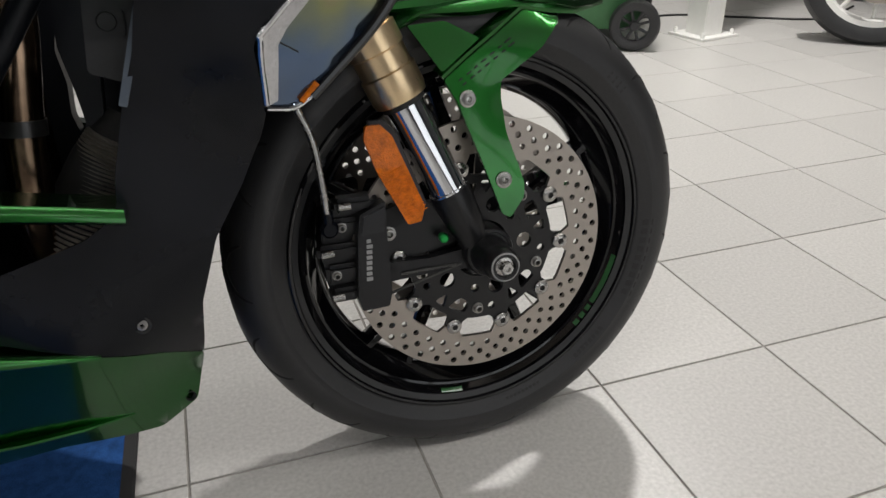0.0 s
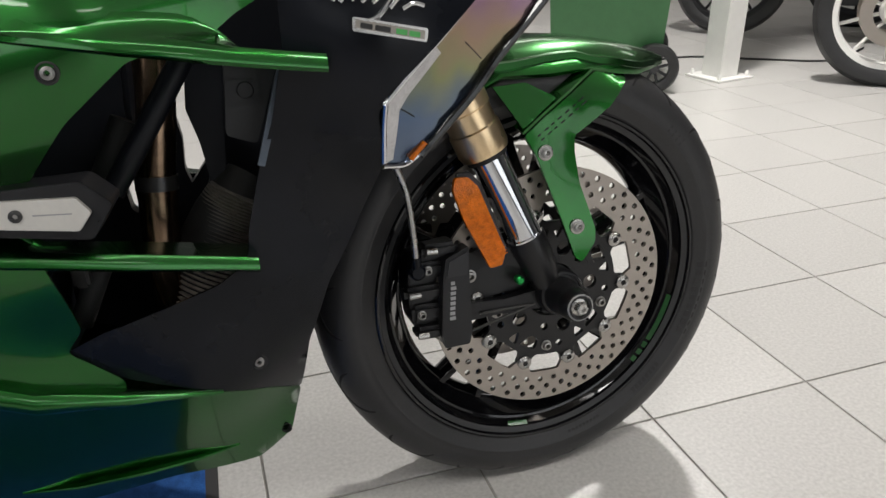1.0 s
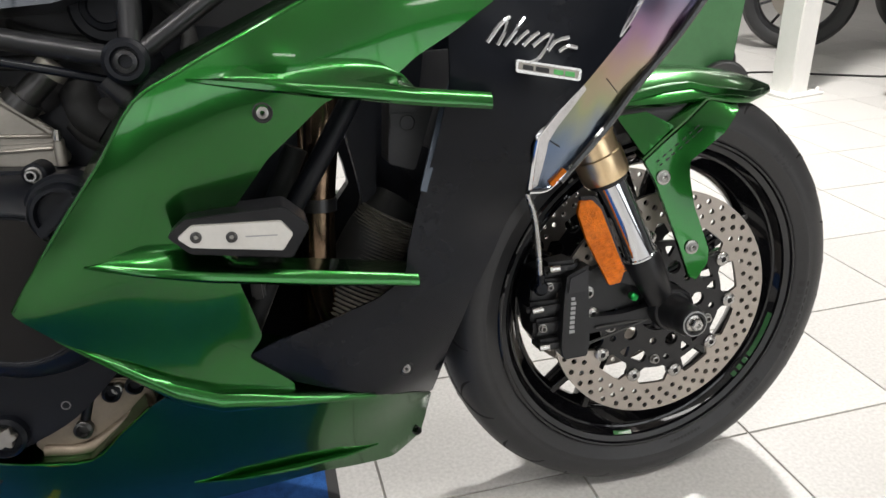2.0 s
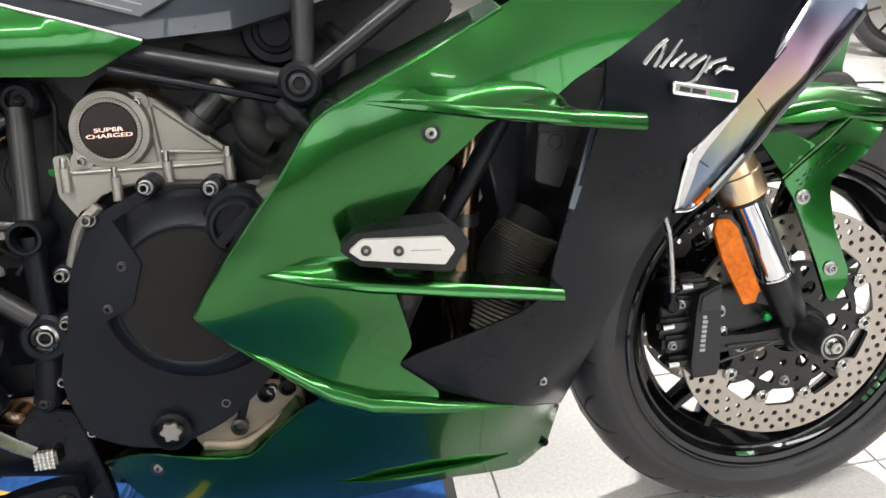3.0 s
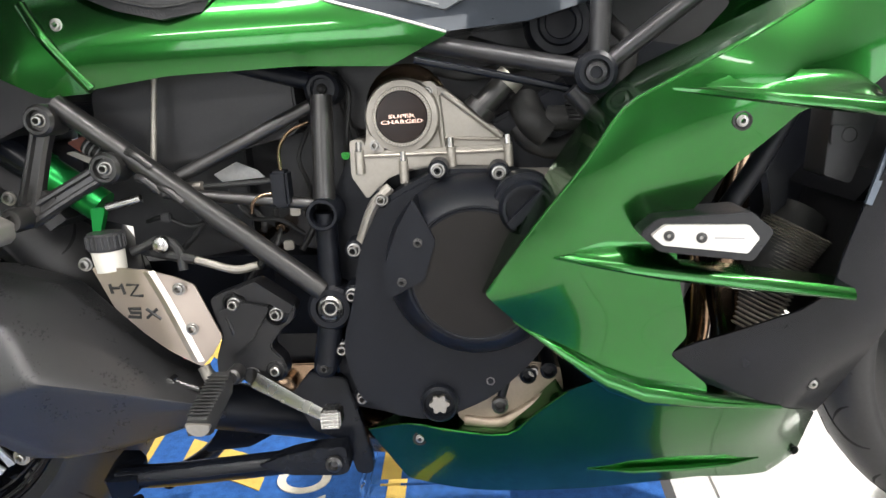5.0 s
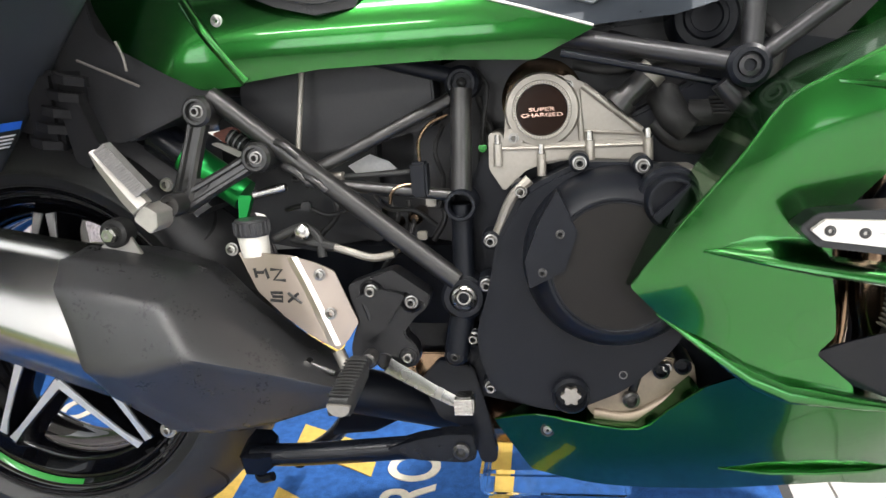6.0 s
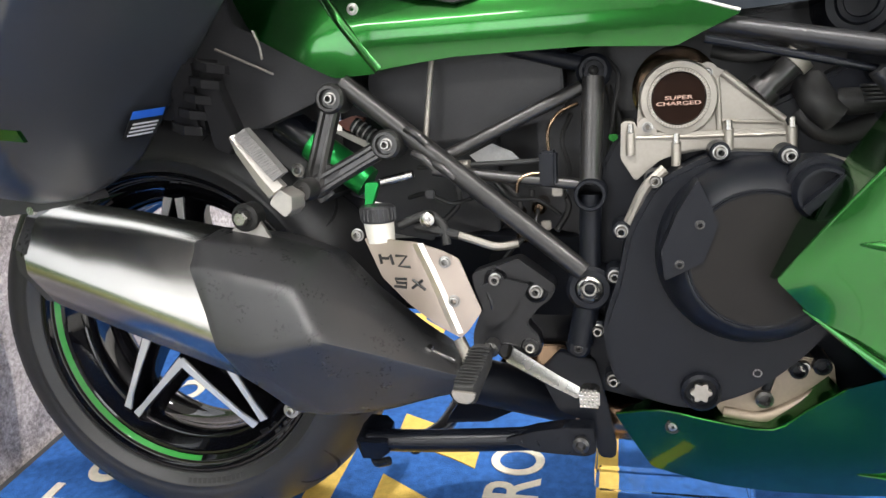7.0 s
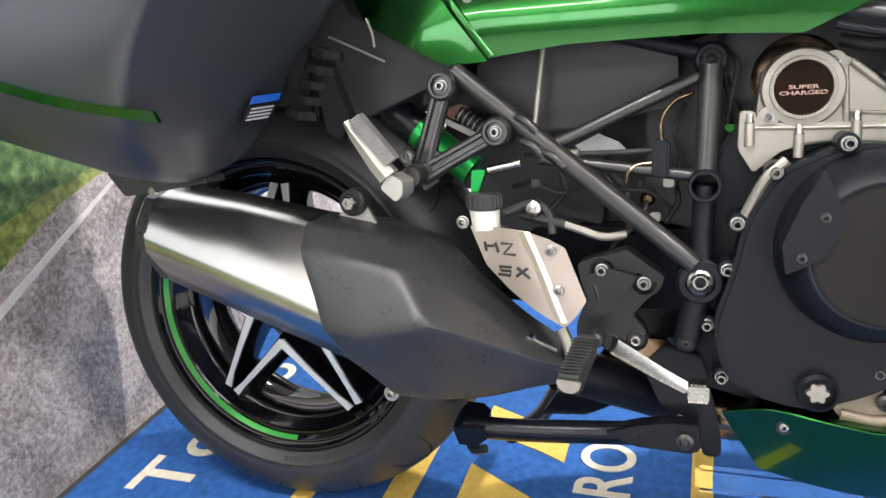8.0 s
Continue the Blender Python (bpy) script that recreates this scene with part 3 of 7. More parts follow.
def brake_disc(wheel, x, z, d, R, inner, bobbin, rows, sectors, face, name="brake_disc"):
    holes = []
    for k in range(sectors):
        for j, (r, off, rad) in enumerate(rows):
            a = 2 * math.pi * (k + off) / sectors
            holes.append(ring_points(x + r * math.cos(a), z + r * math.sin(a), rad, 9))
    ob = part(name, sheet(ring_points(x, z, R, 120), d, 0.005, [*holes, lugged(x, z, inner, bobbin)], bevel=0.0), DISC_STEEL, wheel, "drilled steel brake disc with worn sheen", 30)
    return ob


# front wheel
FX, FZ = FRONT
front_wheel = rim(FX, FZ, 0.229, 0.053, 0.192, "front_wheel", "gloss black cast wheel with green rim accents")
tyre(front_wheel, FX, FZ, 0.2960, 0.060, 0.2195)
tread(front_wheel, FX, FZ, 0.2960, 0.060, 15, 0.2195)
sidewall_marks(front_wheel, FX, FZ, 0.060, 0.2195, [(-0.05 - 0.052 * k, 0.2445, 0.008, 0.014) for k in range(9)] + [(-0.72 - 0.03 * k, 0.240, 0.005, 0.006) for k in range(8)] + [(0.72 + 0.035 * k, 0.255, 0.003, 0.010) for k in range(4)] + [(-1.2 - 0.025 * k, 0.238, 0.004, 0.004) for k in range(9)])


def spoke(x, z, a, r0, r1, w0, w1, d0, d1, split):
    """A forked spoke from hub to rim at the angle a."""
    bm = bmesh.new()
    for s in (-1, 1):
        secs = []
        for u in (0.0, 0.35, 0.7, 1.0):
            r = r0 + (r1 - r0) * u
            b = a + s * split * (0.25 + 0.75 * u)
            w = w0 + (w1 - w0) * u
            dd = d0 + (d1 - d0) * u
            c, t = Vector((math.cos(b), math.sin(b))), Vector((-math.sin(b), math.cos(b)))
            p = Vector((x, z)) + c * r
            secs.append([V(*(p + t * w / 2), dd * 0.75), V(*(p + t * w * 0.3), dd), V(*(p - t * w * 0.3), dd), V(*(p - t * w / 2), dd * 0.75),
                         V(*(p - t * w / 2), -dd * 0.75), V(*(p - t * w * 0.3), -dd), V(*(p + t * w * 0.3), -dd), V(*(p + t * w / 2), -dd * 0.75)])
        loft(secs, bm)
    return bm


for k in range(5):
    part("spoke", spoke(FX, FZ, 2 * math.pi * k / 5 + 0.32, 0.035, 0.194, 0.022, 0.013, 0.022, 0.016, 0.17), GLOSS_BLACK, front_wheel)
part("hub", lathe([(0, 0.066), (0.030, 0.066), (0.038, 0.060), (0.042, 0.03), (0.036, 0.0), (0.042, -0.03), (0.038, -0.060), (0.030, -0.066), (0, -0.066)], FX, FZ, 48), GLOSS_BLACK, front_wheel)
FRONT_ROWS = [(0.1300, 0.15, 0.0038), (0.1300, 0.65, 0.0038), (0.1415, 0.40, 0.0040), (0.1415, 0.90, 0.0040), (0.1520, 0.15, 0.0040), (0.1520, 0.65, 0.0040)]
for s in (1, -1):
    brake_disc(front_wheel, FX, FZ, 0.070 if s > 0 else -0.065, 0.160, 0.1185, 0.1085, FRONT_ROWS, 20, s)
    arm = []
    for k in range(10):
        a = 2 * math.pi * k / 10 + BOBBIN_TURN
        for r, o in ((0.0925, -0.24), (0.0925, -0.16), (0.0975, -0.105), (0.1080, -0.088), (0.1080, 0.088), (0.0975, 0.105), (0.0925, 0.16), (0.0925, 0.24)):
            arm.append((FX + r * math.cos(a + o), FZ + r * math.sin(a + o)))
    windows = []
    for k in range(5):
        a = 2 * math.pi * k / 5 - 0.40
        windows.append(ring_points(FX + 0.056 * math.cos(a + 0.42), FZ + 0.056 * math.sin(a + 0.42), 0.0100, 14))
        windows.append(rounded([(FX + r * math.cos(a + o), FZ + r * math.sin(a + o)) for r, o in ((0.066, -0.36), (0.084, -0.50), (0.086, -0.20), (0.072, -0.16))], 0.005))
        windows.append(rounded([(FX + r * math.cos(a + o), FZ + r * math.sin(a + o)) for r, o in ((0.068, 0.62), (0.085, 0.52), (0.086, 0.72))], 0.005))
        windows.append(ring_points(FX + 0.052 * math.cos(a - 0.10), FZ + 0.052 * math.sin(a - 0.10), 0.0055, 10))
        windows.append(ring_points(FX + 0.080 * math.cos(a + 0.24), FZ + 0.080 * math.sin(a + 0.24), 0.0048, 10))
    part("disc_carrier", sheet(arm, 0.071 if s > 0 else -0.066, 0.006, [*windows, ring_points(FX, FZ, 0.036, 40)]), CAST_BLACK, front_wheel, "black disc carrier")
    for k in range(10):
        a = 2 * math.pi * k / 10 + BOBBIN_TURN
        p = (FX + 0.1045 * math.cos(a), FZ + 0.1045 * math.sin(a))
        if s > 0:
            bobbin = part("bobbin", lathe([(0.0035, 0.0735), (0.0035, 0.0765), (0.0045, 0.0770), (0.0080, 0.0760), (0.0096, 0.0745), (0.0096, 0.064)], *p, 20), STEEL, front_wheel)
            part("bobbin_core", lathe([(0.0036, 0.0740), (0.0020, 0.0745), (0, 0.0745)], *p, 12), PRINT_GREY, bobbin)
    if s > 0:
        for k in range(5):
            a = 2 * math.pi * k / 5 - 0.40
            bolt(FX + 0.079 * math.cos(a), FZ + 0.079 * math.sin(a), 0.071, front_wheel, 0.0066)
# green accents on the rim flank
def accent(wheel, x, z, r0, r1, d0, d1, a0, a1, n=14, mat=GREEN_PLAIN):
    rows = [[V(x + r * math.cos(a), z + r * math.sin(a), d) for r, d in ((r0, d0), (r1, d1), (r1 - 0.001, d1 - 0.001), (r0 - 0.001, d0 - 0.001))] for a in np.linspace(a0, a1, n)]
    part("rim_stripe", loft(rows), mat, wheel, "green rim stripe")


for a0, a1 in ((-1.80, -1.66), (-0.80, -0.76), (-0.74, -0.70), (-0.68, -0.64), (-0.62, -0.28)):
    accent(front_wheel, FX, FZ, 0.2178, 0.2125, 0.0455, 0.0395, a0, a1, 14, GREEN_TAPE_SHADED)
# the bars are turned a little to one side: the wheel swings with them
front_wheel.matrix_basis = Matrix.Translation(V(-0.0025, 0.2915, 0.007)) @ pose(0, 0, 0, 5.4) @ pose(0, 0, 0, 0, 0, 3.0) @ Matrix.Translation(-V(FX, FZ, 0))

# rear wheel
RX, RZ = REAR
rear_wheel = rim(RX, RZ, 0.229, 0.084, 0.190, "rear_wheel", "gloss black cast rear wheel with a green rim stripe")
tyre(rear_wheel, RX, RZ, 0.3205, 0.096, 0.2195)
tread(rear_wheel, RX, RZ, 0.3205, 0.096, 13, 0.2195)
sidewall_marks(rear_wheel, RX, RZ, 0.096, 0.2195, [(-1.2 - 0.035 * k, 0.240, 0.006, 0.007) for k in range(12)])


def zigzag_spoke(a, side):
    """One straight spoke from a hub corner at angle a to the rim, with its bare machined face."""
    p0 = Vector((RX + 0.052 * math.cos(a), RZ + 0.052 * math.sin(a)))
    b = a + side * radians(34)
    p1 = Vector((RX + 0.188 * math.cos(b), RZ + 0.188 * math.sin(b)))
    way = (p1 - p0).normalized()
    t = Vector((-way.y, way.x)) * side
    body, face = [], []
    for u, w, d, back in ((0.0, 0.0105, 0.078, 0.010), (0.4, 0.0075, 0.072, 0.012), (0.8, 0.0065, 0.064, 0.008), (1.0, 0.0095, 0.058, 0.004)):
        p = p0 + (p1 - p0) * u - t * 0.004
        body.append([V(*(p + t * w), d - 0.003), V(*(p - t * w * 0.8), d - 0.003), V(*(p - t * w * 1.9), d - 0.022), V(*(p - t * w * 1.9), back), V(*(p + t * w * 1.6), back), V(*(p + t * w * 1.4), d - 0.016)])
        face.append([V(*(p + t * w * 0.80), d), V(*(p - t * w * 0.45), d), V(*(p - t * w * 0.45), d - 0.004), V(*(p + t * w * 0.80), d - 0.004)])
    leg = part("spoke", soften(loft(body), 0.0015), GLOSS_BLACK, rear_wheel)
    part("machined_face", soften(loft(face), 0.0006), MACHINED, leg, "bare machined spoke face")


for k in range(5):
    for side in (-1, 1):
        zigzag_spoke(radians(-92 + 72 * k), side)
part("hub", lathe([(0, 0.07), (0.030, 0.07), (0.042, 0.066), (0.050, 0.03), (0.05, 0.0), (0.055, -0.03), (0.05, -0.08), (0.035, -0.09), (0, -0.09)], RX, RZ, 48), GLOSS_BLACK, rear_wheel)
accent(rear_wheel, RX, RZ, 0.2172, 0.2112, 0.0760, 0.0692, 2.6, 4.75, 60)
REAR_ROWS = [(0.100, 0.15, 0.0038), (0.100, 0.65, 0.0038), (0.111, 0.40, 0.0040), (0.111, 0.90, 0.0040)]
brake_disc(rear_wheel, RX, RZ, -0.050, 0.125, 0.088, 0.08, REAR_ROWS, 16, 1)

# ---- bodywork ----
SIDE = surface([(-0.717, 0.444, 0.2735), (-0.668, 0.509, 0.2845), (-0.621, 0.568, 0.2945), (-0.587, 0.615, 0.2985), (-0.549, 0.634, 0.300), (-0.415, 0.699, 0.281),
                (-0.702, 0.442, 0.2755), (-0.655, 0.502, 0.2865), (-0.609, 0.560, 0.2965), (-0.577, 0.604, 0.3005), (-0.542, 0.622, 0.302),
                (-0.250, 0.694, 0.270), (-0.200, 0.760, 0.235), (-0.330, 0.740, 0.265), (-0.370, 0.622, 0.283), (-0.450, 0.618, 0.304), (-0.488, 0.590, 0.303),
                (-0.436, 0.600, 0.295), (-0.488, 0.557, 0.290), (-0.534, 0.486, 0.268), (-0.600, 0.520, 0.288), (-0.640, 0.470, 0.280), (-0.524, 0.433, 0.256),
                (-0.515, 0.378, 0.236), (-0.531, 0.358, 0.232), (-0.490, 0.319, 0.222), (-0.492, 0.305, 0.224), (-0.570, 0.320, 0.236), (-0.640, 0.374, 0.252), (-0.686, 0.410, 0.264)])


side_outline = rounded([(-0.717, 0.444), (-0.668, 0.509), (-0.621, 0.568), (-0.587, 0.614), (-0.549, 0.635), (-0.415, 0.699), (-0.330, 0.745), (-0.200, 0.790), (-0.190, 0.730), (-0.247, 0.694), (-0.316, 0.651),
                        (-0.352, 0.632), (-0.372, 0.617), (-0.436, 0.600), (-0.488, 0.557), (-0.525, 0.512), (-0.534, 0.486), (-0.530, 0.450), (-0.519, 0.403), (-0.515, 0.378), (-0.531, 0.358),
                        (-0.490, 0.319), (-0.492, 0.305), (-0.570, 0.320), (-0.600, 0.341), (-0.640, 0.374), (-0.686, 0.410)], 0.006)
side_panel = part("side_fairing", sheet(side_outline, SIDE, 0.004, step=0.0085, bevel=0.0012), GREEN, BIKE, "glossy candy green side fairing", 50)


def blade(name, rows, parent, mat, label="", climb=None):
    """A fin: rows of x, middle z, outer d, inner d, thickness; climb: how far its upper side flares up the panel, row by row."""
    secs = []
    for k, (x, z, do, di, h) in enumerate(rows):
        up, top = (climb[k] if climb else 0.0), z + h / 2
        flare = []
        for f in (0.0, 0.15, 0.3, 0.45, 0.6, 0.75, 0.9):
            if up:
                zz = top + up * (1 - f)
                flare.append(V(x, zz, SIDE(x, zz) - 0.0004 + (do - 0.0036 - SIDE(x, top)) * f ** 2.4))
            else:
                flare.append(V(x, top, di + (do - 0.004 - di) * f))
        secs.append([V(x, top, do - 0.004), V(x, z + h * 0.15, do), V(x, z - h * 0.3, do), V(x, z - h / 2, do - 0.003), V(x, z - h * 0.5, di), *flare])
    bm = soften(loft(secs), 0.0012, 25)
    return part(name, bm, mat, parent, label, 45)


facet = loft([[V(*p) for p in line] for line in zip(
    [(x, z, SIDE(x, z) - 0.0008) for x, z in ((-0.717, 0.444), (-0.670, 0.5065), (-0.621, 0.5675), (-0.588, 0.6135), (-0.550, 0.6335), (-0.485, 0.664), (-0.416, 0.698))],
    [(-0.719, 0.442, 0.255), (-0.690, 0.494, 0.232), (-0.644, 0.560, 0.228), (-0.604, 0.614, 0.226), (-0.560, 0.648, 0.226), (-0.488, 0.679, 0.236), (-0.420, 0.709, 0.250)],
    [(-0.715, 0.442, 0.251), (-0.686, 0.492, 0.228), (-0.640, 0.558, 0.224), (-0.600, 0.612, 0.222), (-0.558, 0.644, 0.222), (-0.486, 0.675, 0.232), (-0.418, 0.705, 0.246)],
    [(-0.713, 0.444, 0.262), (-0.670, 0.502, 0.272), (-0.617, 0.567, 0.282), (-0.586, 0.610, 0.286), (-0.548, 0.630, 0.288), (-0.484, 0.660, 0.284), (-0.415, 0.694, 0.273)])])
part("rear_facet", facet, GREEN, side_panel, "green bevelled rear edge", 50)
part("facet_edge", tube([V(x, z, SIDE(x, z)) for x, z in ((-0.714, 0.446), (-0.668, 0.508), (-0.620, 0.567), (-0.587, 0.612), (-0.549, 0.633), (-0.485, 0.663), (-0.416, 0.697))], 0.0016, 8, steps=3), GREEN, side_panel)
blade("upper_fin", [(-0.550, 0.6275, 0.300, 0.27, 0.004), (-0.500, 0.620, 0.313, 0.27, 0.009), (-0.440, 0.611, 0.315, 0.26, 0.013), (-0.410, 0.607, 0.312, 0.26, 0.014), (-0.384, 0.603, 0.308, 0.25, 0.015), (-0.372, 0.6011, 0.306, 0.25, 0.015), (-0.361, 0.5995, 0.3035, 0.255, 0.015), (-0.352, 0.598, 0.301, 0.255, 0.015), (-0.330, 0.595, 0.296, 0.235, 0.015), (-0.285, 0.589, 0.286, 0.225, 0.015)],
      side_panel, GREEN, "long green fin with a cut-off tip", (0.006, 0.018, 0.024, 0.025, 0.023, 0.016, 0.007, 0.0, 0.0, 0.0))
blade("lower_fin", [(-0.660, 0.481, 0.280, 0.25, 0.004), (-0.600, 0.471, 0.296, 0.25, 0.010), (-0.548, 0.459, 0.288, 0.24, 0.014), (-0.528, 0.4545, 0.283, 0.24, 0.014), (-0.460, 0.440, 0.272, 0.22, 0.015), (-0.400, 0.428, 0.261, 0.21, 0.014), (-0.359, 0.419, 0.253, 0.20, 0.013)],
      side_panel, GREEN, "long green fin with a cut-off tip", (0.006, 0.022, 0.026, 0.0, 0.0, 0.0, 0.0))
blade("edge_fin", [(-0.690, 0.412, 0.262, 0.24, 0.004), (-0.640, 0.373, 0.260, 0.235, 0.014), (-0.598, 0.339, 0.256, 0.225, 0.019), (-0.560, 0.321, 0.251, 0.215, 0.018), (-0.492, 0.306, 0.237, 0.205, 0.014), (-0.408, 0.285, 0.209, 0.19, 0.005)],
      side_panel, GREEN, "bright green folded edge")
BELLY = surface([(-0.866, 0.243, 0.141), (-0.814, 0.263, 0.170), (-0.700, 0.256, 0.193), (-0.634, 0.310, 0.206), (-0.600, 0.335, 0.232), (-0.492, 0.303, 0.220), (-0.409, 0.284, 0.205), (-0.328, 0.228, 0.105), (-0.350, 0.178, 0.100),
                 (-0.383, 0.150, 0.104), (-0.474, 0.163, 0.132), (-0.555, 0.161, 0.141), (-0.683, 0.153, 0.136), (-0.824, 0.171, 0.128), (-0.600, 0.230, 0.190), (-0.450, 0.225, 0.172), (-0.385, 0.250, 0.168), (-0.740, 0.205, 0.172)])
belly = part("belly_fairing", sheet(rounded([(-0.867, 0.243), (-0.814, 0.263), (-0.700, 0.256), (-0.634, 0.311), (-0.600, 0.336), (-0.570, 0.318), (-0.492, 0.303), (-0.409, 0.284), (-0.365, 0.258), (-0.328, 0.228), (-0.344, 0.170),
                                             (-0.383, 0.150), (-0.474, 0.163), (-0.555, 0.161), (-0.683, 0.153), (-0.824, 0.171)], 0.005), BELLY, 0.004, step=0.014, bevel=0.0012), GREEN, BIKE, "glossy candy green belly fairing", 50)
blade("belly_fin", [(x, z, BELLY(x, z) + lift, BELLY(x, z) - 0.01, h) for x, z, lift, h in ((-0.610, 0.200, 0.001, 0.002), (-0.560, 0.196, 0.009, 0.005), (-0.500, 0.192, 0.011, 0.006), (-0.445, 0.189, 0.008, 0.005), (-0.403, 0.186, 0.001, 0.002))], belly, GREEN, "small bright green fin")
part("belly_pan", loft([[V(x, z, d), V(x, z - drop, keel), V(x, z - drop, 0.003), V(x, z, 0.003)] for x, z, d, drop, keel in ((-0.82, 0.173, 0.126, 0.023, 0.08), (-0.68, 0.155, 0.134, 0.023, 0.08), (-0.48, 0.165, 0.130, 0.015, 0.09), (-0.39, 0.153, 0.102, 0.008, 0.06))], closed=False), PLASTIC, belly)
BLACKSIDE = surface([(-0.230, 0.493, 0.233), (-0.242, 0.464, 0.197), (-0.264, 0.423, 0.193), (-0.294, 0.379, 0.200), (-0.318, 0.307, 0.167), (-0.328, 0.228, 0.105), (-0.408, 0.283, 0.205), (-0.490, 0.317, 0.215), (-0.531, 0.358, 0.228), (-0.398, 0.397, 0.224),
                     (-0.364, 0.447, 0.230), (-0.332, 0.544, 0.244), (-0.315, 0.604, 0.262), (-0.267, 0.666, 0.272), (-0.200, 0.700, 0.262), (-0.235, 0.615, 0.278), (-0.371, 0.304, 0.194), (-0.130, 0.650, 0.250), (-0.235, 0.545, 0.262)])
black_side = part("front_side_panel", sheet(rounded([(-0.236, 0.490), (-0.242, 0.464), (-0.264, 0.423), (-0.294, 0.378), (-0.317, 0.307), (-0.324, 0.252), (-0.328, 0.230), (-0.365, 0.260), (-0.409, 0.286), (-0.490, 0.318), (-0.531, 0.358), (-0.501, 0.369),
                                                     (-0.398, 0.397), (-0.368, 0.416), (-0.364, 0.447), (-0.347, 0.505), (-0.332, 0.544), (-0.318, 0.604), (-0.318, 0.650), (-0.247, 0.693), (-0.190, 0.729), (-0.110, 0.700),
                                                     (-0.128, 0.648), (-0.186, 0.598), (-0.233, 0.559), (-0.242, 0.543)], 0.005), BLACKSIDE, 0.004, step=0.014, bevel=0.001), SATIN_BLACK, BIKE, "satin black front side panel", 50)
for ob, over, pts in ((side_panel, SIDE, [(-0.488, 0.596)]), (belly, BELLY, [(-0.802, 0.243)]), (black_side, BLACKSIDE, [(-0.371, 0.304)])):
    for x, z in pts:
        d = over(x, z) + 0.0006
        part("bolt_well", lathe([(0.0085, d + 0.0008), (0.0074, d + 0.0012), (0.0066, d), (0, d - 0.001)], x, z, 24), SOFT_RUBBER, ob)
        bolt(x, z, d, ob, 0.0046, tall=0.003)
part("top_lip", tube([V(x, z, BELLY(x, z) - 0.001) for x, z in ((-0.865, 0.2435), (-0.814, 0.2625), (-0.760, 0.2600), (-0.700, 0.2565), (-0.668, 0.282), (-0.634, 0.310))], 0.0022, 8, steps=3), GREEN, belly, "bright green lip")
part("top_chamfer", loft([[V(x, z, BELLY(x, z) - 0.001), V(x + dx, z + dz, BELLY(x, z) - dd), V(x + dx, z + dz - 0.003, BELLY(x, z) - dd), V(x, z - 0.004, BELLY(x, z) - 0.004)] for x, z, dx, dz, dd in ((-0.864, 0.243, 0.004, 0.002, 0.010), (-0.814, 0.2625, -0.006, 0.005, 0.032), (-0.760, 0.2600, 0, 0.005, 0.034), (-0.702, 0.2570, -0.004, 0.005, 0.036), (-0.668, 0.282, -0.008, 0.006, 0.040), (-0.636, 0.308, -0.010, 0.006, 0.044))]), GREEN, belly, "green inward chamfer")
part("fixing_hole", lathe([(0.006, 0.1035), (0.005, 0.1035), (0.0045, 0.098), (0, 0.098)], -0.350, 0.178, 16), PRINT_GREY, belly)
mirrored(side_panel), mirrored(belly), mirrored(black_side)

# ---- front end ----
FORK_D = 0.104


def on_fork(z, out=0.0):
    """A point of the right fork leg's axis at the height z."""
    return V(-0.045 - (z - 0.372) * 0.435, z, FORK_D + out)


fork = part("fork_leg", tube([on_fork(0.474), on_fork(0.366)], 0.0212, 32, steps=0), CHROME, BIKE, "polished chrome fork tube")
part("outer_tube", tube([on_fork(0.70), on_fork(0.56)], 0.0272, 32, steps=0), GOLD, fork, "gold anodised outer fork tube")
part("outer_tube", tube([on_fork(z) for z in (0.562, 0.5462, 0.545, 0.5245, 0.523, 0.5045, 0.503, 0.480, 0.474)], [0.0272, 0.0272, 0.0305, 0.0305, 0.0286, 0.0286, 0.0306, 0.0306, 0.0288], 40, steps=0), GOLD, fork, "gold stepped fork collar")
part("dust_seal", tube([on_fork(0.477), on_fork(0.468)], 0.0245, 32, steps=0), SOFT_RUBBER, fork)
part("scraper_ring", tube([on_fork(0.371), on_fork(0.366)], 0.0232, 32, steps=0), CHROME, fork)
part("fork_bottom", tube([on_fork(0.369), on_fork(0.364), on_fork(0.335), on_fork(0.312), on_fork(0.296)], [0.0232, 0.0240, 0.0215, 0.0185, 0.0160], 32, steps=0), CAST_BLACK, fork, "black fork bottom casting")
part("axle_clamp", lathe([(0.022, 0.075), (0.027, 0.078), (0.0295, 0.083), (0.0295, 0.112), (0.0275, 0.1165), (0.0245, 0.1175), (0.0235, 0.1155), (0, 0.1155)], -0.002, 0.292, 48), CAST_BLACK, fork, "round black axle clamp")
axle_slider = part("axle_slider", lathe([(0.0225, 0.114), (0.0225, 0.126), (0.0205, 0.129), (0.0205, 0.150), (0.0200, 0.158), (0.0180, 0.165), (0.0150, 0.169), (0.0120, 0.169), (0.0115, 0.164), (0, 0.164)], -0.004, 0.291, 48), CAST_BLACK, fork, "black axle slider")
part("print_ring", lathe([(0.0165, 0.1684), (0.0160, 0.1694), (0.0150, 0.1698), (0.0146, 0.1692)], -0.004, 0.291, 40), STROKE, axle_slider, "thin pale printed ring")
part("axle_washer", lathe([(0.0116, 0.160), (0.0114, 0.1662), (0.0100, 0.1670), (0, 0.1670)], -0.004, 0.291, 28), STEEL, axle_slider)
part("axle_nut", lathe([(0.0080, 0.166), (0.0080, 0.174), (0.0066, 0.176), (0.0035, 0.176), (0.003, 0.173), (0, 0.173)], -0.004, 0.291, 6), STEEL, axle_slider, "hexagonal steel axle nut", smooth=False)
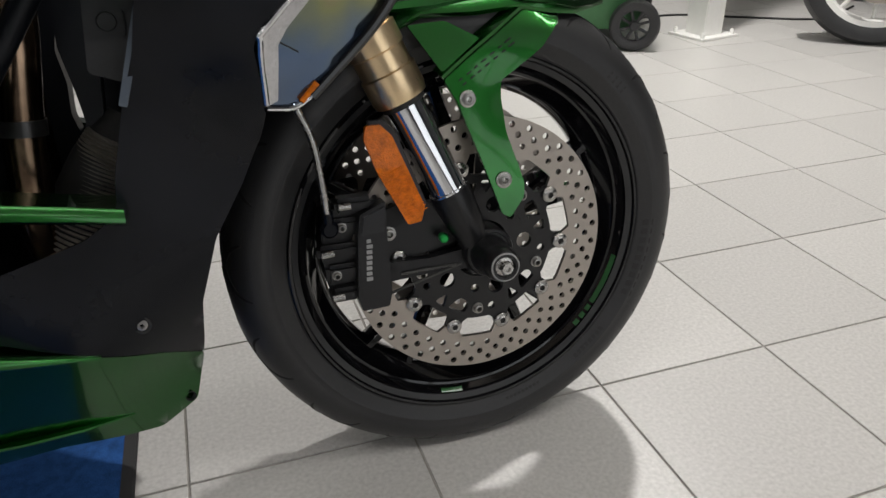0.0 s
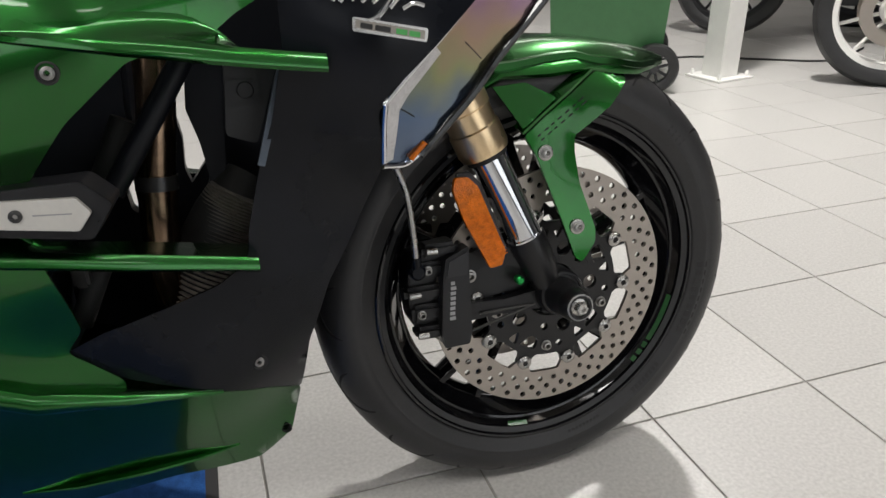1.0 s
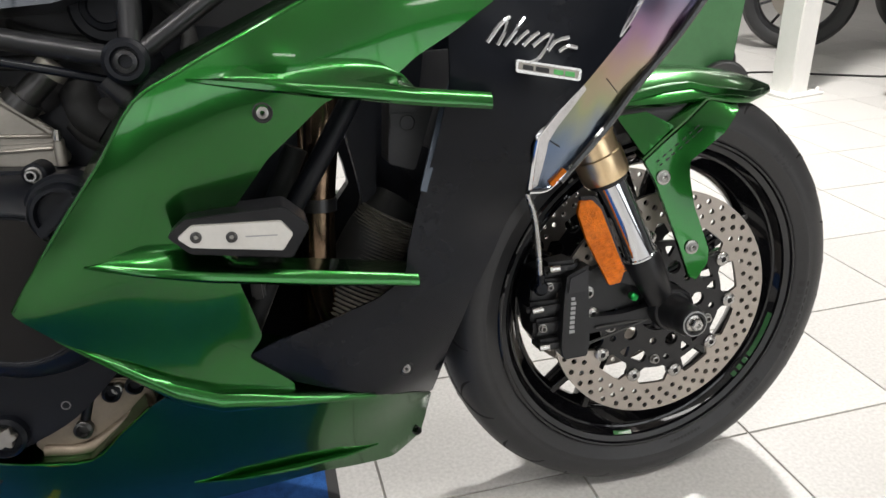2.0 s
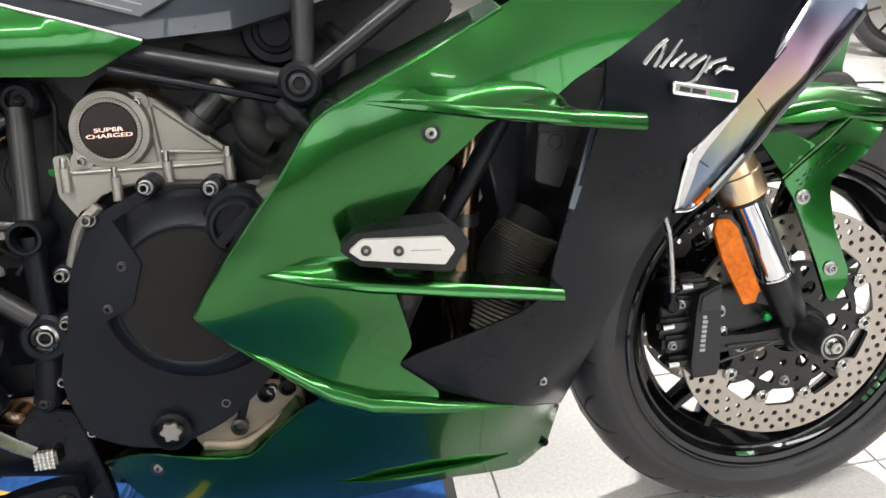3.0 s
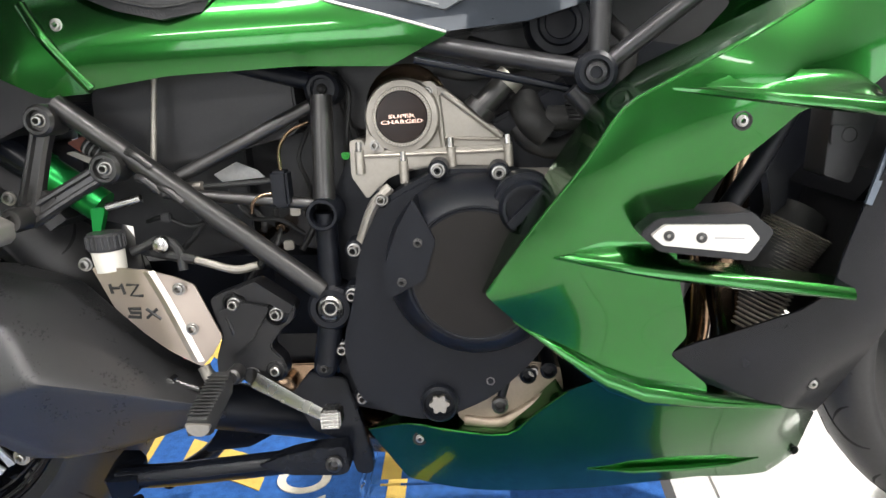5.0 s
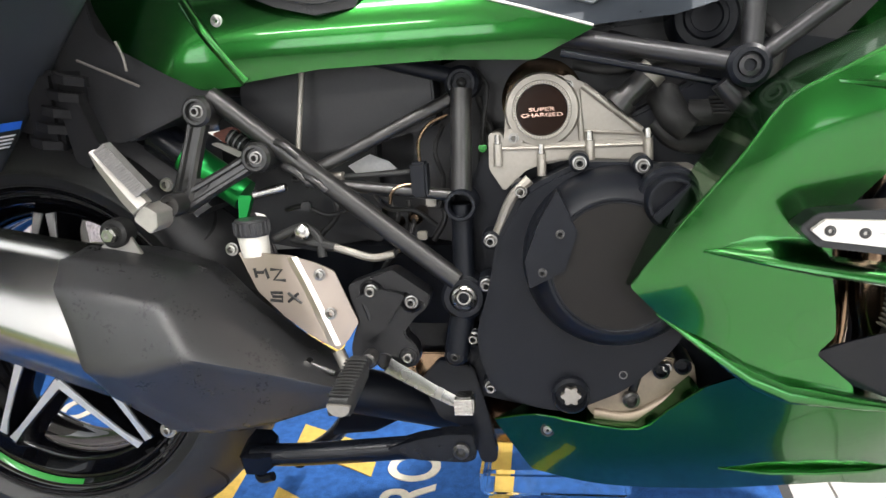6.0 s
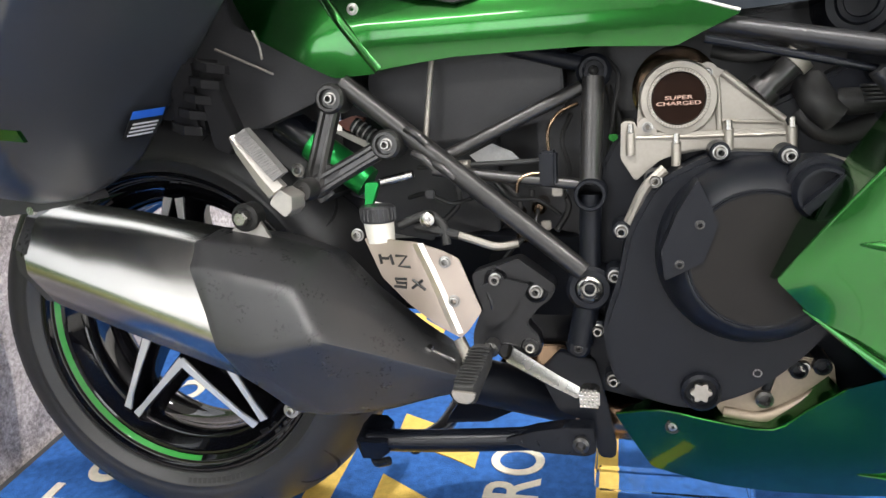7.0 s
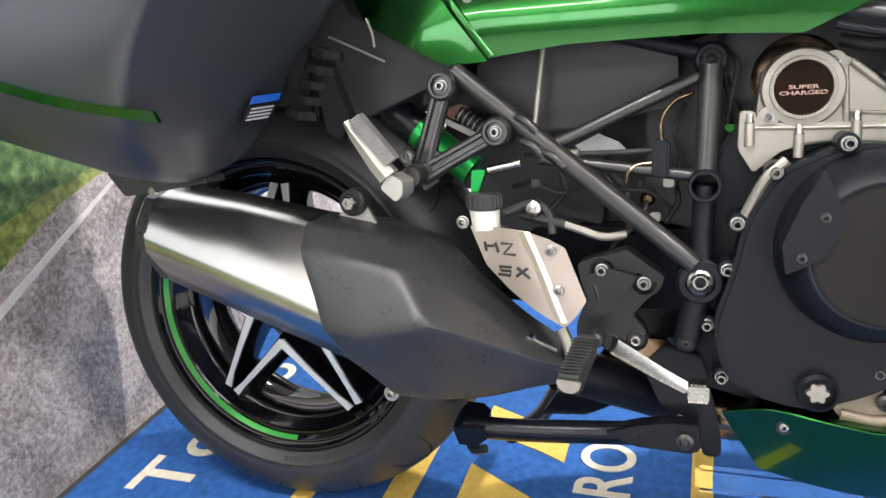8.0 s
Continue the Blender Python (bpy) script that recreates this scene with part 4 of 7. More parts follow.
part("clamp_lug", block(rounded([(-0.026, 0.266), (0.022, 0.262), (0.032, 0.278), (0.014, 0.300), (-0.022, 0.300)], 0.006), 0.084, 0.108, 0.003), CAST_BLACK, fork)
bolt(0.034, 0.272, 0.096, fork, 0.0055)
part("caliper_bracket", soften(loft([[V(-0.020, 0.345, 0.088), V(-0.014, 0.315, 0.088), V(-0.014, 0.315, 0.104), V(-0.020, 0.345, 0.104)],
                                     [V(-0.090, 0.362, 0.086), V(-0.086, 0.340, 0.086), V(-0.086, 0.340, 0.100), V(-0.090, 0.362, 0.100)],
                                     [V(-0.125, 0.350, 0.084), V(-0.125, 0.325, 0.084), V(-0.125, 0.325, 0.096), V(-0.125, 0.350, 0.096)]]), 0.003), CAST_BLACK, fork)
part("caliper_bracket", soften(loft([[V(0.0, 0.300, 0.088), V(-0.004, 0.272, 0.088), V(-0.004, 0.272, 0.103), V(0.0, 0.300, 0.103)],
                                     [V(-0.070, 0.290, 0.084), V(-0.072, 0.272, 0.084), V(-0.072, 0.272, 0.098), V(-0.070, 0.290, 0.098)],
                                     [V(-0.130, 0.292, 0.084), V(-0.130, 0.268, 0.084), V(-0.130, 0.268, 0.096), V(-0.130, 0.292, 0.096)]]), 0.003), CAST_BLACK, fork)
part("bracket_web", block(rounded([(-0.125, 0.340), (-0.075, 0.348), (-0.030, 0.318), (-0.030, 0.300), (-0.080, 0.292), (-0.128, 0.288)], 0.008), 0.078, 0.086, 0.002), CAST_BLACK, fork)
for r0, r1 in (((-0.104, 0.277), (-0.038, 0.279)), ((-0.118, 0.256), (-0.032, 0.279)), ((-0.068, 0.346), (-0.018, 0.320))):
    part("bracket_rib", tube([V(*r0, 0.099), V(*r1, 0.1005)], 0.0018, 8, steps=0), FRAME_GREY, fork)
part("sensor_bolt", lathe([(0.0055, 0.096), (0.0055, 0.105), (0.0035, 0.107), (0, 0.107)], -0.052, 0.313, 12), GREEN_ANODISED, fork, "green anodised bolt")
mirrored(fork)

caliper = part("brake_caliper", block(rounded([(-0.1515, 0.331), (-0.1470, 0.356), (-0.1180, 0.368), (-0.1190, 0.335), (-0.1190, 0.262), (-0.1230, 0.246), (-0.1540, 0.245), (-0.1575, 0.262)], 0.0025), 0.070, 0.112, 0.004), CAST_BLACK, BIKE, "black radial brake caliper")
part("caliper_half", block(rounded([(-0.176, 0.360), (-0.120, 0.366), (-0.120, 0.262), (-0.134, 0.252), (-0.170, 0.256), (-0.186, 0.268), (-0.190, 0.310), (-0.186, 0.345)], 0.008), 0.040, 0.088, 0.005), CAST_BLACK, caliper)
for x0, x1, z0, z1, d in ((-0.172, -0.128, 0.356, 0.373, 0.104), (-0.178, -0.140, 0.330, 0.350, 0.098), (-0.196, -0.140, 0.304, 0.322, 0.100), (-0.188, -0.145, 0.276, 0.298, 0.098), (-0.186, -0.136, 0.256, 0.272, 0.104)):
    part("piston_boss", box((x0, -d, z0), (x1, -0.075, z1), 0.005), CAST_BLACK, caliper)
part("caliper_ridge", block([(-0.1450, 0.354), (-0.1200, 0.364), (-0.1210, 0.334), (-0.1490, 0.333)], 0.110, 0.1145, 0.0015), FRAME_DARK, caliper)
for x, z in ((-0.167, 0.366), (-0.184, 0.264)):
    part("pin", tube([V(x + 0.012, z, 0.106), V(x - 0.001, z, 0.106)], 0.0042, 10, steps=0), STEEL, caliper, "bright steel pin")
part("pin", tube([V(-0.178, 0.315, 0.104), V(-0.192, 0.314, 0.104)], 0.0040, 10, steps=0), STEEL, caliper, "bright steel pin")
for x, z in ((-0.166, 0.341), (-0.177, 0.287)):
    bolt(x, z, 0.098, caliper, 0.0052)
bolt(-0.114, 0.326, 0.097, caliper, 0.0075)
for k in range(8):
    h = (0.0042, 0.0032, 0.0032, 0.0032, 0.0034, 0.0032, 0.0038, 0.0018)[k]
    z = 0.280 + 0.0062 * k
    x = -0.143 + (z - 0.28) * 0.09
    part("name_mark", block([(x - 0.0035, z), (x + h - 0.0005, z), (x + h - 0.0005, z + 0.0042), (x - 0.0035, z + 0.0042)], 0.1115, 0.1125, 0), STROKE, caliper, "pale printed bar")
brake_hose = part("brake_hose", tube([V(-0.215, 0.520, 0.120), V(-0.200, 0.475, 0.115), V(-0.188, 0.440, 0.112), V(-0.183, 0.390, 0.110), V(-0.181, 0.352, 0.106)], 0.0042, 12), STEEL, BIKE, "grey braided brake hose")
part("banjo", lathe([(0, 0.090), (0.010, 0.090), (0.010, 0.106), (0.007, 0.110), (0, 0.110)], -0.180, 0.343, 16), SATIN_BLACK, brake_hose)
part("hose_end", tube([V(-0.181, 0.362, 0.107), V(-0.1805, 0.345, 0.103)], 0.0062, 12, steps=0), SATIN_BLACK, brake_hose)

reflector = part("side_reflector", block(rounded([(-0.135, 0.452), (-0.119, 0.452), (-0.108, 0.440), (-0.078, 0.360), (-0.083, 0.344), (-0.098, 0.342), (-0.127, 0.403), (-0.138, 0.438)], 0.002), 0.121, 0.128, 0.0015), AMBER, BIKE, "elongated amber side reflector")
part("holder", block([(-0.131, 0.456), (-0.114, 0.456), (-0.102, 0.442), (-0.074, 0.362), (-0.082, 0.348), (-0.100, 0.350), (-0.122, 0.405)], 0.112, 0.121, 0.001), PLASTIC, reflector)
for k in range(15):
    u = (k + 0.5) / 15
    x, z = -0.111 + 0.026 * u, 0.404 - 0.052 * u
    part("prism_rib", tube([V(x - 0.012, z - 0.004, 0.1283), V(x + 0.010, z + 0.005, 0.1283)], 0.0006, 5, steps=0), AMBER, reflector)

mirrored(caliper)

# front mudguard
secs = []
for x, zt, ze, h, c in ((0.182, 0.562, 0.558, 0.004, 0.036), (0.154, 0.574, 0.554, 0.026, 0.035), (0.123, 0.584, 0.550, 0.049, 0.033), (0.090, 0.591, 0.553, 0.066, 0.028), (0.050, 0.598, 0.560, 0.078, 0.018), (0.000, 0.602, 0.556, 0.090, 0.008), (-0.060, 0.597, 0.557, 0.098, 0), (-0.110, 0.580, 0.535, 0.098, 0), (-0.160, 0.545, 0.480, 0.088, 0), (-0.205, 0.498, 0.440, 0.078, 0)):
    ring = [(h, ze), (0.97 * h, ze + 0.25 * (zt - ze)), (0.82 * h, ze + 0.62 * (zt - ze)), (0.5 * h, ze + 0.9 * (zt - ze)), (0, zt + 0.002)]
    ring = ring + [(-d, z) for d, z in reversed(ring[:-1])]
    inner = [(d * 0.96, z - 0.004) for d, z in reversed(ring)]
    secs.append([V(x, z, d + c) for d, z in ring + inner])
mudguard = part("front_mudguard", soften(loft(secs), 0.001, 60), GREEN, BIKE, "glossy candy green front mudguard", 40)
GUARD = surface([(-0.044, 0.489, 0.1140), (-0.014, 0.510, 0.1100), (0.020, 0.531, 0.1040), (0.055, 0.553, 0.0930), (0.065, 0.558, 0.0900), (0.096, 0.556, 0.0800), (0.101, 0.550, 0.0830), (0.099, 0.542, 0.0930), (0.086, 0.526, 0.0990), (0.061, 0.505, 0.1030),
                 (0.022, 0.483, 0.1090), (0.059, 0.532, 0.0990), (0.010, 0.501, 0.1090), (0.037, 0.368, 0.1285), (0.017, 0.334, 0.1315), (-0.032, 0.466, 0.1175), (-0.020, 0.468, 0.1165), (0.013, 0.378, 0.1285)])
arm = part("mudguard_arm", sheet(rounded([(0.099, 0.542), (0.086, 0.526), (0.075, 0.514), (0.061, 0.505), (0.040, 0.493), (0.022, 0.483), (0.020, 0.464), (0.022, 0.428), (0.038, 0.372), (0.037, 0.356), (0.019, 0.334), (0.009, 0.340), (-0.010, 0.400), (-0.032, 0.466), (-0.044, 0.489), (-0.014, 0.510), (0.020, 0.531), (0.055, 0.553), (0.065, 0.558), (0.096, 0.556), (0.101, 0.550)], 0.004), GUARD, 0.007, step=0.011, bevel=0.0030), GREEN, mudguard, "green mudguard arm", 50)


def step_edge(name, points, wide, deep, label):
    """A chamfered shoulder that drops away from the arm's upper edge."""
    rows = []
    for x, z, nx, nz in points:
        d = GUARD(x, z)
        rows.append([V(x, z, d - 0.001), V(x + nx * wide * 0.35, z + nz * wide * 0.35, d + 0.0012), V(x + nx * wide, z + nz * wide, d - deep), V(x + nx * wide, z + nz * wide, d - deep - 0.004), V(x, z, d - 0.005)])
    part(name, loft(rows), GREEN, mudguard, label, 20)


step_edge("arm_shoulder", [(-0.044, 0.490, -0.6, 0.8), (-0.014, 0.511, -0.6, 0.8), (0.020, 0.532, -0.6, 0.8), (0.055, 0.554, -0.6, 0.8), (0.065, 0.559, -0.6, 0.8)], 0.013, 0.010, "green stepped shoulder")
facet_plate = [(-0.079, 0.547), (-0.037, 0.549), (0.000, 0.529), (-0.047, 0.498)]
part("mudguard_facet", sheet(rounded(facet_plate, 0.003), lambda x, z: 0.112 - 0.08 * (x + 0.04) - 0.24 * (z - 0.525), 0.005, step=0.012, bevel=0.0024), GREEN, mudguard, "green mudguard facet", 50)
part("facet_edge", loft([[V(x, z, d), V(x + 0.005, z - 0.003, d - 0.007), V(x + 0.005, z - 0.003, d - 0.012), V(x, z, d - 0.006)] for x, z, d in ((-0.047, 0.498, 0.1150), (-0.024, 0.513, 0.1100), (0.001, 0.529, 0.1045))]), GREEN, mudguard, "green bevelled facet edge", 20)
part("mudguard_gap", block(rounded([(-0.090, 0.560), (0.040, 0.574), (0.055, 0.566), (0.000, 0.522), (-0.060, 0.505)], 0.004), 0.060, 0.082, 0.002), PLASTIC, mudguard)
part("shell_lip", soften(loft([[V(x, z, d - 0.006), V(x, z + 0.003, d), V(x, z + 0.010, d - 0.001), V(x, z + 0.012, d - 0.010)] for x, z, d in ((-0.101, 0.560, 0.104), (-0.051, 0.562, 0.102), (-0.006, 0.567, 0.097), (0.030, 0.569, 0.094), (0.056, 0.561, 0.101), (0.093, 0.556, 0.094), (0.126, 0.550, 0.082), (0.158, 0.551, 0.060))]), 0.001, 20), GREEN, mudguard, "green folded lower lip")
for x, z, d in ((-0.020, 0.468, 0.1170), (0.013, 0.378, 0.1290)):
    part("washer", lathe([(0.0092, d), (0.0092, d + 0.0015), (0.0082, d + 0.002), (0, d + 0.002)], x, z, 28), STEEL, mudguard)
    bolt(x, z, d + 0.002, mudguard, 0.0066, tall=0.004)
for k, (u0, u1) in enumerate(((0.0, 0.06), (0.14, 0.22), (0.28, 0.34), (0.42, 0.5), (0.58, 0.66), (0.74, 0.8), (0.86, 0.98))):
    def at(u, v):
        x, z = -0.028 + 0.066 * u + 0.005 * v, 0.488 + 0.040 * u - 0.006 * v
        return V(x, z, GUARD(x, z) + 0.0007)
    bm = bmesh.new()
    w = 0.2
    for v0, v1 in ((0, w), (1 - w, 1)):
        bm.faces.new([bm.verts.new(p) for p in (at(u0, v0), at(u1, v0), at(u1, v1), at(u0, v1))])
    part("mark", bm, PRINT_GREY, mudguard, "dark printed bar")
again(arm, Matrix.Diagonal((1, -1, 1, 1)), mudguard)

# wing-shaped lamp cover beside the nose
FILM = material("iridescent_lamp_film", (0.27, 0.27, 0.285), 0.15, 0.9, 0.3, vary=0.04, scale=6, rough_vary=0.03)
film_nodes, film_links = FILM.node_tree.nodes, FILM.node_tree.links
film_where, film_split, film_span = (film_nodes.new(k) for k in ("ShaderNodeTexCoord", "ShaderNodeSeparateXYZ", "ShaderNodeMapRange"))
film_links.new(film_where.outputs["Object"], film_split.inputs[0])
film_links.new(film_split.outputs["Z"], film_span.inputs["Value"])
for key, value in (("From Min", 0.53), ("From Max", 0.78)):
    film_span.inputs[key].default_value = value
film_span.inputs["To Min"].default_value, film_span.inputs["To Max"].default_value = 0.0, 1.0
# Rainbow sheen painted into the base colour by height, paler at the top.
sheen_ramp = film_nodes.new("ShaderNodeValToRGB")
sheen_ramp.color_ramp.elements[0].color, sheen_ramp.color_ramp.elements[1].color = (0.13, 0.14, 0.15, 1), (0.42, 0.42, 0.44, 1)
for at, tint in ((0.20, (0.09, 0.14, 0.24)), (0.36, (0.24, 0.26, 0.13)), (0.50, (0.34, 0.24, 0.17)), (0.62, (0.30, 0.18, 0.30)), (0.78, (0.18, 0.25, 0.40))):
    sheen_ramp.color_ramp.elements.new(at).color = (*tint, 1)
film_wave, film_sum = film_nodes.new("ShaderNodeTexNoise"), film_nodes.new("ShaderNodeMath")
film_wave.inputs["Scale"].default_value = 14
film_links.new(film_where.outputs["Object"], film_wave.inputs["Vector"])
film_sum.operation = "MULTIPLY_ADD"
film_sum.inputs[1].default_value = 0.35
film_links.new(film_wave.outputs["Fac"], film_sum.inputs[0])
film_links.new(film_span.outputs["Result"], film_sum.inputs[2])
film_links.new(film_sum.outputs[0], sheen_ramp.inputs["Fac"])
film_links.new(sheen_ramp.outputs["Color"], film_nodes["Principled BSDF"].inputs["Base Color"])
LAMP = surface([(-0.238, 0.491, 0.233), (-0.237, 0.545, 0.262), (-0.228, 0.561, 0.264), (-0.149, 0.634, 0.252), (-0.106, 0.684, 0.248), (-0.020, 0.675, 0.200), (-0.056, 0.633, 0.200), (-0.106, 0.582, 0.200), (-0.138, 0.545, 0.200), (-0.195, 0.495, 0.210),
                (-0.175, 0.575, 0.240), (-0.100, 0.640, 0.236), (-0.205, 0.530, 0.241)])
lamp_outline = [(-0.238, 0.491), (-0.238, 0.545), (-0.228, 0.561), (-0.149, 0.634), (-0.108, 0.690), (-0.095, 0.72), (0.010, 0.715), (-0.020, 0.675), (-0.056, 0.633), (-0.106, 0.582), (-0.138, 0.545), (-0.195, 0.495), (-0.212, 0.488)]
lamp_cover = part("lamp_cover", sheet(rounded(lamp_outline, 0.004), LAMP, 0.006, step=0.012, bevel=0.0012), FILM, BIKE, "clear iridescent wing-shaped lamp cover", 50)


def edging(points, r, mat, name, lift=0.001, label=""):
    part(name, tube([V(x, z, LAMP(x, z) + lift) for x, z in points], r, 10, steps=5), mat, lamp_cover, label)


edging([(-0.236, 0.496), (-0.2365, 0.545), (-0.227, 0.560), (-0.149, 0.633), (-0.107, 0.690)], 0.0028, CHROME, "bright_edge", label="bright moulded edge")
edging([(-0.237, 0.492), (-0.213, 0.489), (-0.196, 0.497)], 0.0030, CHROME, "bright_edge", label="bright moulded edge")
edging([(-0.196, 0.496), (-0.138, 0.546), (-0.106, 0.583), (-0.056, 0.634), (-0.020, 0.676)], 0.0052, GLOSS_BLACK, "black_edge", 0.0035, "black edge strip")
part("bright_bezel", sheet([(-0.2365, 0.493), (-0.2365, 0.545), (-0.2265, 0.5605), (-0.186, 0.598), (-0.178, 0.590), (-0.213, 0.556), (-0.222, 0.543), (-0.226, 0.497)], lambda x, z: LAMP(x, z) + 0.0016, 0.003, step=0.010), material("bright_moulding", (0.55, 0.55, 0.57), 0.16, 0.9, vary=0.25, scale=40), lamp_cover, "bright faceted moulding")
edging([(-0.205, 0.493), (-0.190, 0.508)], 0.0030, AMBER, "amber_strip", 0.001, "amber strip")
for p0, p1 in (((-0.226, 0.548), (-0.206, 0.536)), ((-0.150, 0.598), (-0.128, 0.582))):
    edging([p0, p1], 0.0007, PRINT_GREY, "film_crease", 0.0)
part("lamp_body", block([(-0.236, 0.495), (-0.225, 0.56), (-0.149, 0.632), (-0.100, 0.71), (-0.02, 0.70), (-0.056, 0.633), (-0.138, 0.547), (-0.21, 0.492)], 0.13, 0.190, 0.004), GLOSS_BLACK, lamp_cover)
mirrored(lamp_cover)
cowl_secs = []
for z, x in ((0.50, -0.235), (0.56, -0.185), (0.62, -0.125), (0.68, -0.070), (0.74, -0.030), (0.80, -0.030), (0.85, -0.08)):
    cowl_secs.append([V(x, z, 0.19), V(x + 0.02, z, 0.12), V(x + 0.025, z, 0.0), V(x + 0.02, z, -0.12), V(x, z, -0.19), V(x - 0.10, z, -0.19), V(x - 0.10, z, 0.19)])
part("nose_cowl", soften(loft(cowl_secs), 0.004, 30), GLOSS_BLACK, BIKE, "gloss black nose cowl")

# marks on the black side panel
badge = part("badge", block(rounded([(-0.262, 0.624), (-0.199, 0.611), (-0.201, 0.600), (-0.263, 0.6125)], 0.002), 0.282, 0.288, 0.0012), STEEL, black_side, "chrome-framed model badge")
part("badge_field", block([(-0.2595, 0.6215), (-0.2020, 0.6095), (-0.2035, 0.6025), (-0.2605, 0.6150)], 0.2875, 0.2884, 0), SILVER_CAST, black_side, "silver badge field")
for u0, u1, ink, tone in ((0.07, 0.24, PRINT_GREY, "dark"), (0.28, 0.50, PRINT_GREY, "dark"), (0.58, 0.74, GREEN_PLAIN, "green"), (0.77, 0.93, GREEN_PLAIN, "green")):
    (xa, za), (xb, zb) = ((-0.2600 + 0.0575 * u, 0.6198 - 0.0123 * u) for u in (u0, u1))
    part("badge_bar", block([(xa, za), (xb, zb), (xb - 0.0006, zb - 0.0042), (xa - 0.0006, za - 0.0042)], 0.2880, 0.2890, 0), ink, black_side, tone + " badge bar")
for pts in ([(-0.284, 0.640), (-0.271, 0.655), (-0.262, 0.661)], [(-0.275, 0.637), (-0.268, 0.648), (-0.264, 0.657)], [(-0.269, 0.636), (-0.258, 0.648), (-0.248, 0.659)],
            [(-0.260, 0.637), (-0.252, 0.644), (-0.246, 0.648)], [(-0.252, 0.635), (-0.243, 0.642), (-0.236, 0.646)], [(-0.243, 0.634), (-0.234, 0.640), (-0.226, 0.644)],
            [(-0.253, 0.619), (-0.240, 0.622), (-0.230, 0.632), (-0.222, 0.643)], [(-0.229, 0.629), (-0.220, 0.637), (-0.206, 0.640)], [(-0.218, 0.628), (-0.208, 0.632), (-0.198, 0.630)]):
    part("emblem_stroke", tube([V(x, z, BLACKSIDE(x, z) + 0.002) for x, z in pts], 0.0023, 8, steps=4), CHROME, black_side, "raised slanting chrome stroke")

# ---- engine ----
engine = part("engine", block(rounded([(-0.90, 0.27), (-0.90, 0.50), (-0.86, 0.58), (-0.70, 0.60), (-0.55, 0.68), (-0.45, 0.66), (-0.46, 0.50), (-0.56, 0.40), (-0.58, 0.26), (-0.70, 0.22)], 0.02), -0.16, 0.125, 0.012), ENGINE_BLACK, BIKE, "black engine with a silver charger housing")
clutch = part("clutch_cover", block(rounded([(-0.760, 0.557), (-0.822, 0.528), (-0.852, 0.472), (-0.860, 0.425), (-0.880, 0.363), (-0.866, 0.300), (-0.830, 0.280), (-0.779, 0.270), (-0.715, 0.296), (-0.671, 0.334), (-0.620, 0.40), (-0.620, 0.53), (-0.690, 0.553)], 0.02), 0.10, 0.186, 0.010), ENGINE_BLACK, engine, "black clutch cover", 50)
part("cover_dome", lathe([(0.099, 0.180), (0.097, 0.196), (0.092, 0.210), (0.085, 0.222), (0.078, 0.2300), (0.072, 0.2345), (0.0695, 0.2350), (0.0675, 0.2335), (0.066, 0.2335), (0, 0.2335)], -0.724, 0.453, 96), ENGINE_BLACK, engine, "round black cover with a machined edge", 25)
part("cover_face", lathe([(0.0660, 0.2330), (0.0655, 0.2342), (0, 0.2342)], -0.724, 0.453, 96), material("brown_black_coating", (0.009, 0.0078, 0.007), 0.5, spec=0.2, vary=0.06), engine, "flat brown-black disc")
part("machined_edge", lathe([(0.0705, 0.2348), (0.0700, 0.2356), (0.0688, 0.2354), (0.0680, 0.2344)], -0.724, 0.453, 96), SATIN_BLACK, engine)
part("emblem_plate", block(rounded([(-0.818, 0.463), (-0.802, 0.503), (-0.783, 0.535), (-0.763, 0.491), (-0.777, 0.451), (-0.814, 0.433)], 0.003), 0.195, 0.2375, 0.002), ENGINE_BLACK, engine, "faceted dark plate")
for x, z in ((-0.781, 0.490), (-0.800, 0.450)):
    bolt(x, z, 0.2375, engine, 0.0045, FRAME_GREY, 0.003)
for x, z, d in ((-0.759, 0.557, 0.196), (-0.696, 0.552, 0.206), (-0.822, 0.528, 0.182), (-0.857, 0.474, 0.180), (-0.865, 0.421, 0.170), (-0.885, 0.353, 0.155), (-0.868, 0.289, 0.148), (-0.716, 0.318, 0.176), (-0.668, 0.324, 0.170)):
    part("bolt_boss", lathe([(0.0112, d - 0.03), (0.0104, d - 0.002), (0.0085, d), (0, d)], x, z, 24), ENGINE_BLACK, engine)
    bolt(x, z, d, engine, 0.0068, tall=0.010)
drain = part("drain_plug", lathe([(0.021, 0.15), (0.021, 0.196), (0.0175, 0.200), (0.0165, 0.190), (0, 0.190)], -0.774, 0.297, 32), ENGINE_BLACK, engine)
part("plug_star", sheet([(-0.774 + r * math.cos(a), 0.297 + r * math.sin(a)) for k in range(6) for r, a in ((0.0115, (k - 0.12) * math.pi / 3), (0.0115, (k + 0.12) * math.pi / 3), (0.0085, (k + 0.4) * math.pi / 3), (0.0085, (k + 0.6) * math.pi / 3))], 0.198, 0.010, bevel=0.0008), SILVER_CAST, engine, "bright star-shaped plug")
cap = part("oil_filler_cap", lathe([(0.034, 0.19), (0.034, 0.226), (0.031, 0.230), (0.0275, 0.230), (0.0275, 0.240), (0.024, 0.245), (0.021, 0.245), (0.020, 0.236), (0, 0.236)], -0.671, 0.519, 40), ENGINE_BLACK, engine)
part("cap_grip", block([(-0.692, 0.507), (-0.686, 0.4995), (-0.650, 0.531), (-0.656, 0.539)], 0.235, 0.251, 0.0015), ENGINE_BLACK, engine)
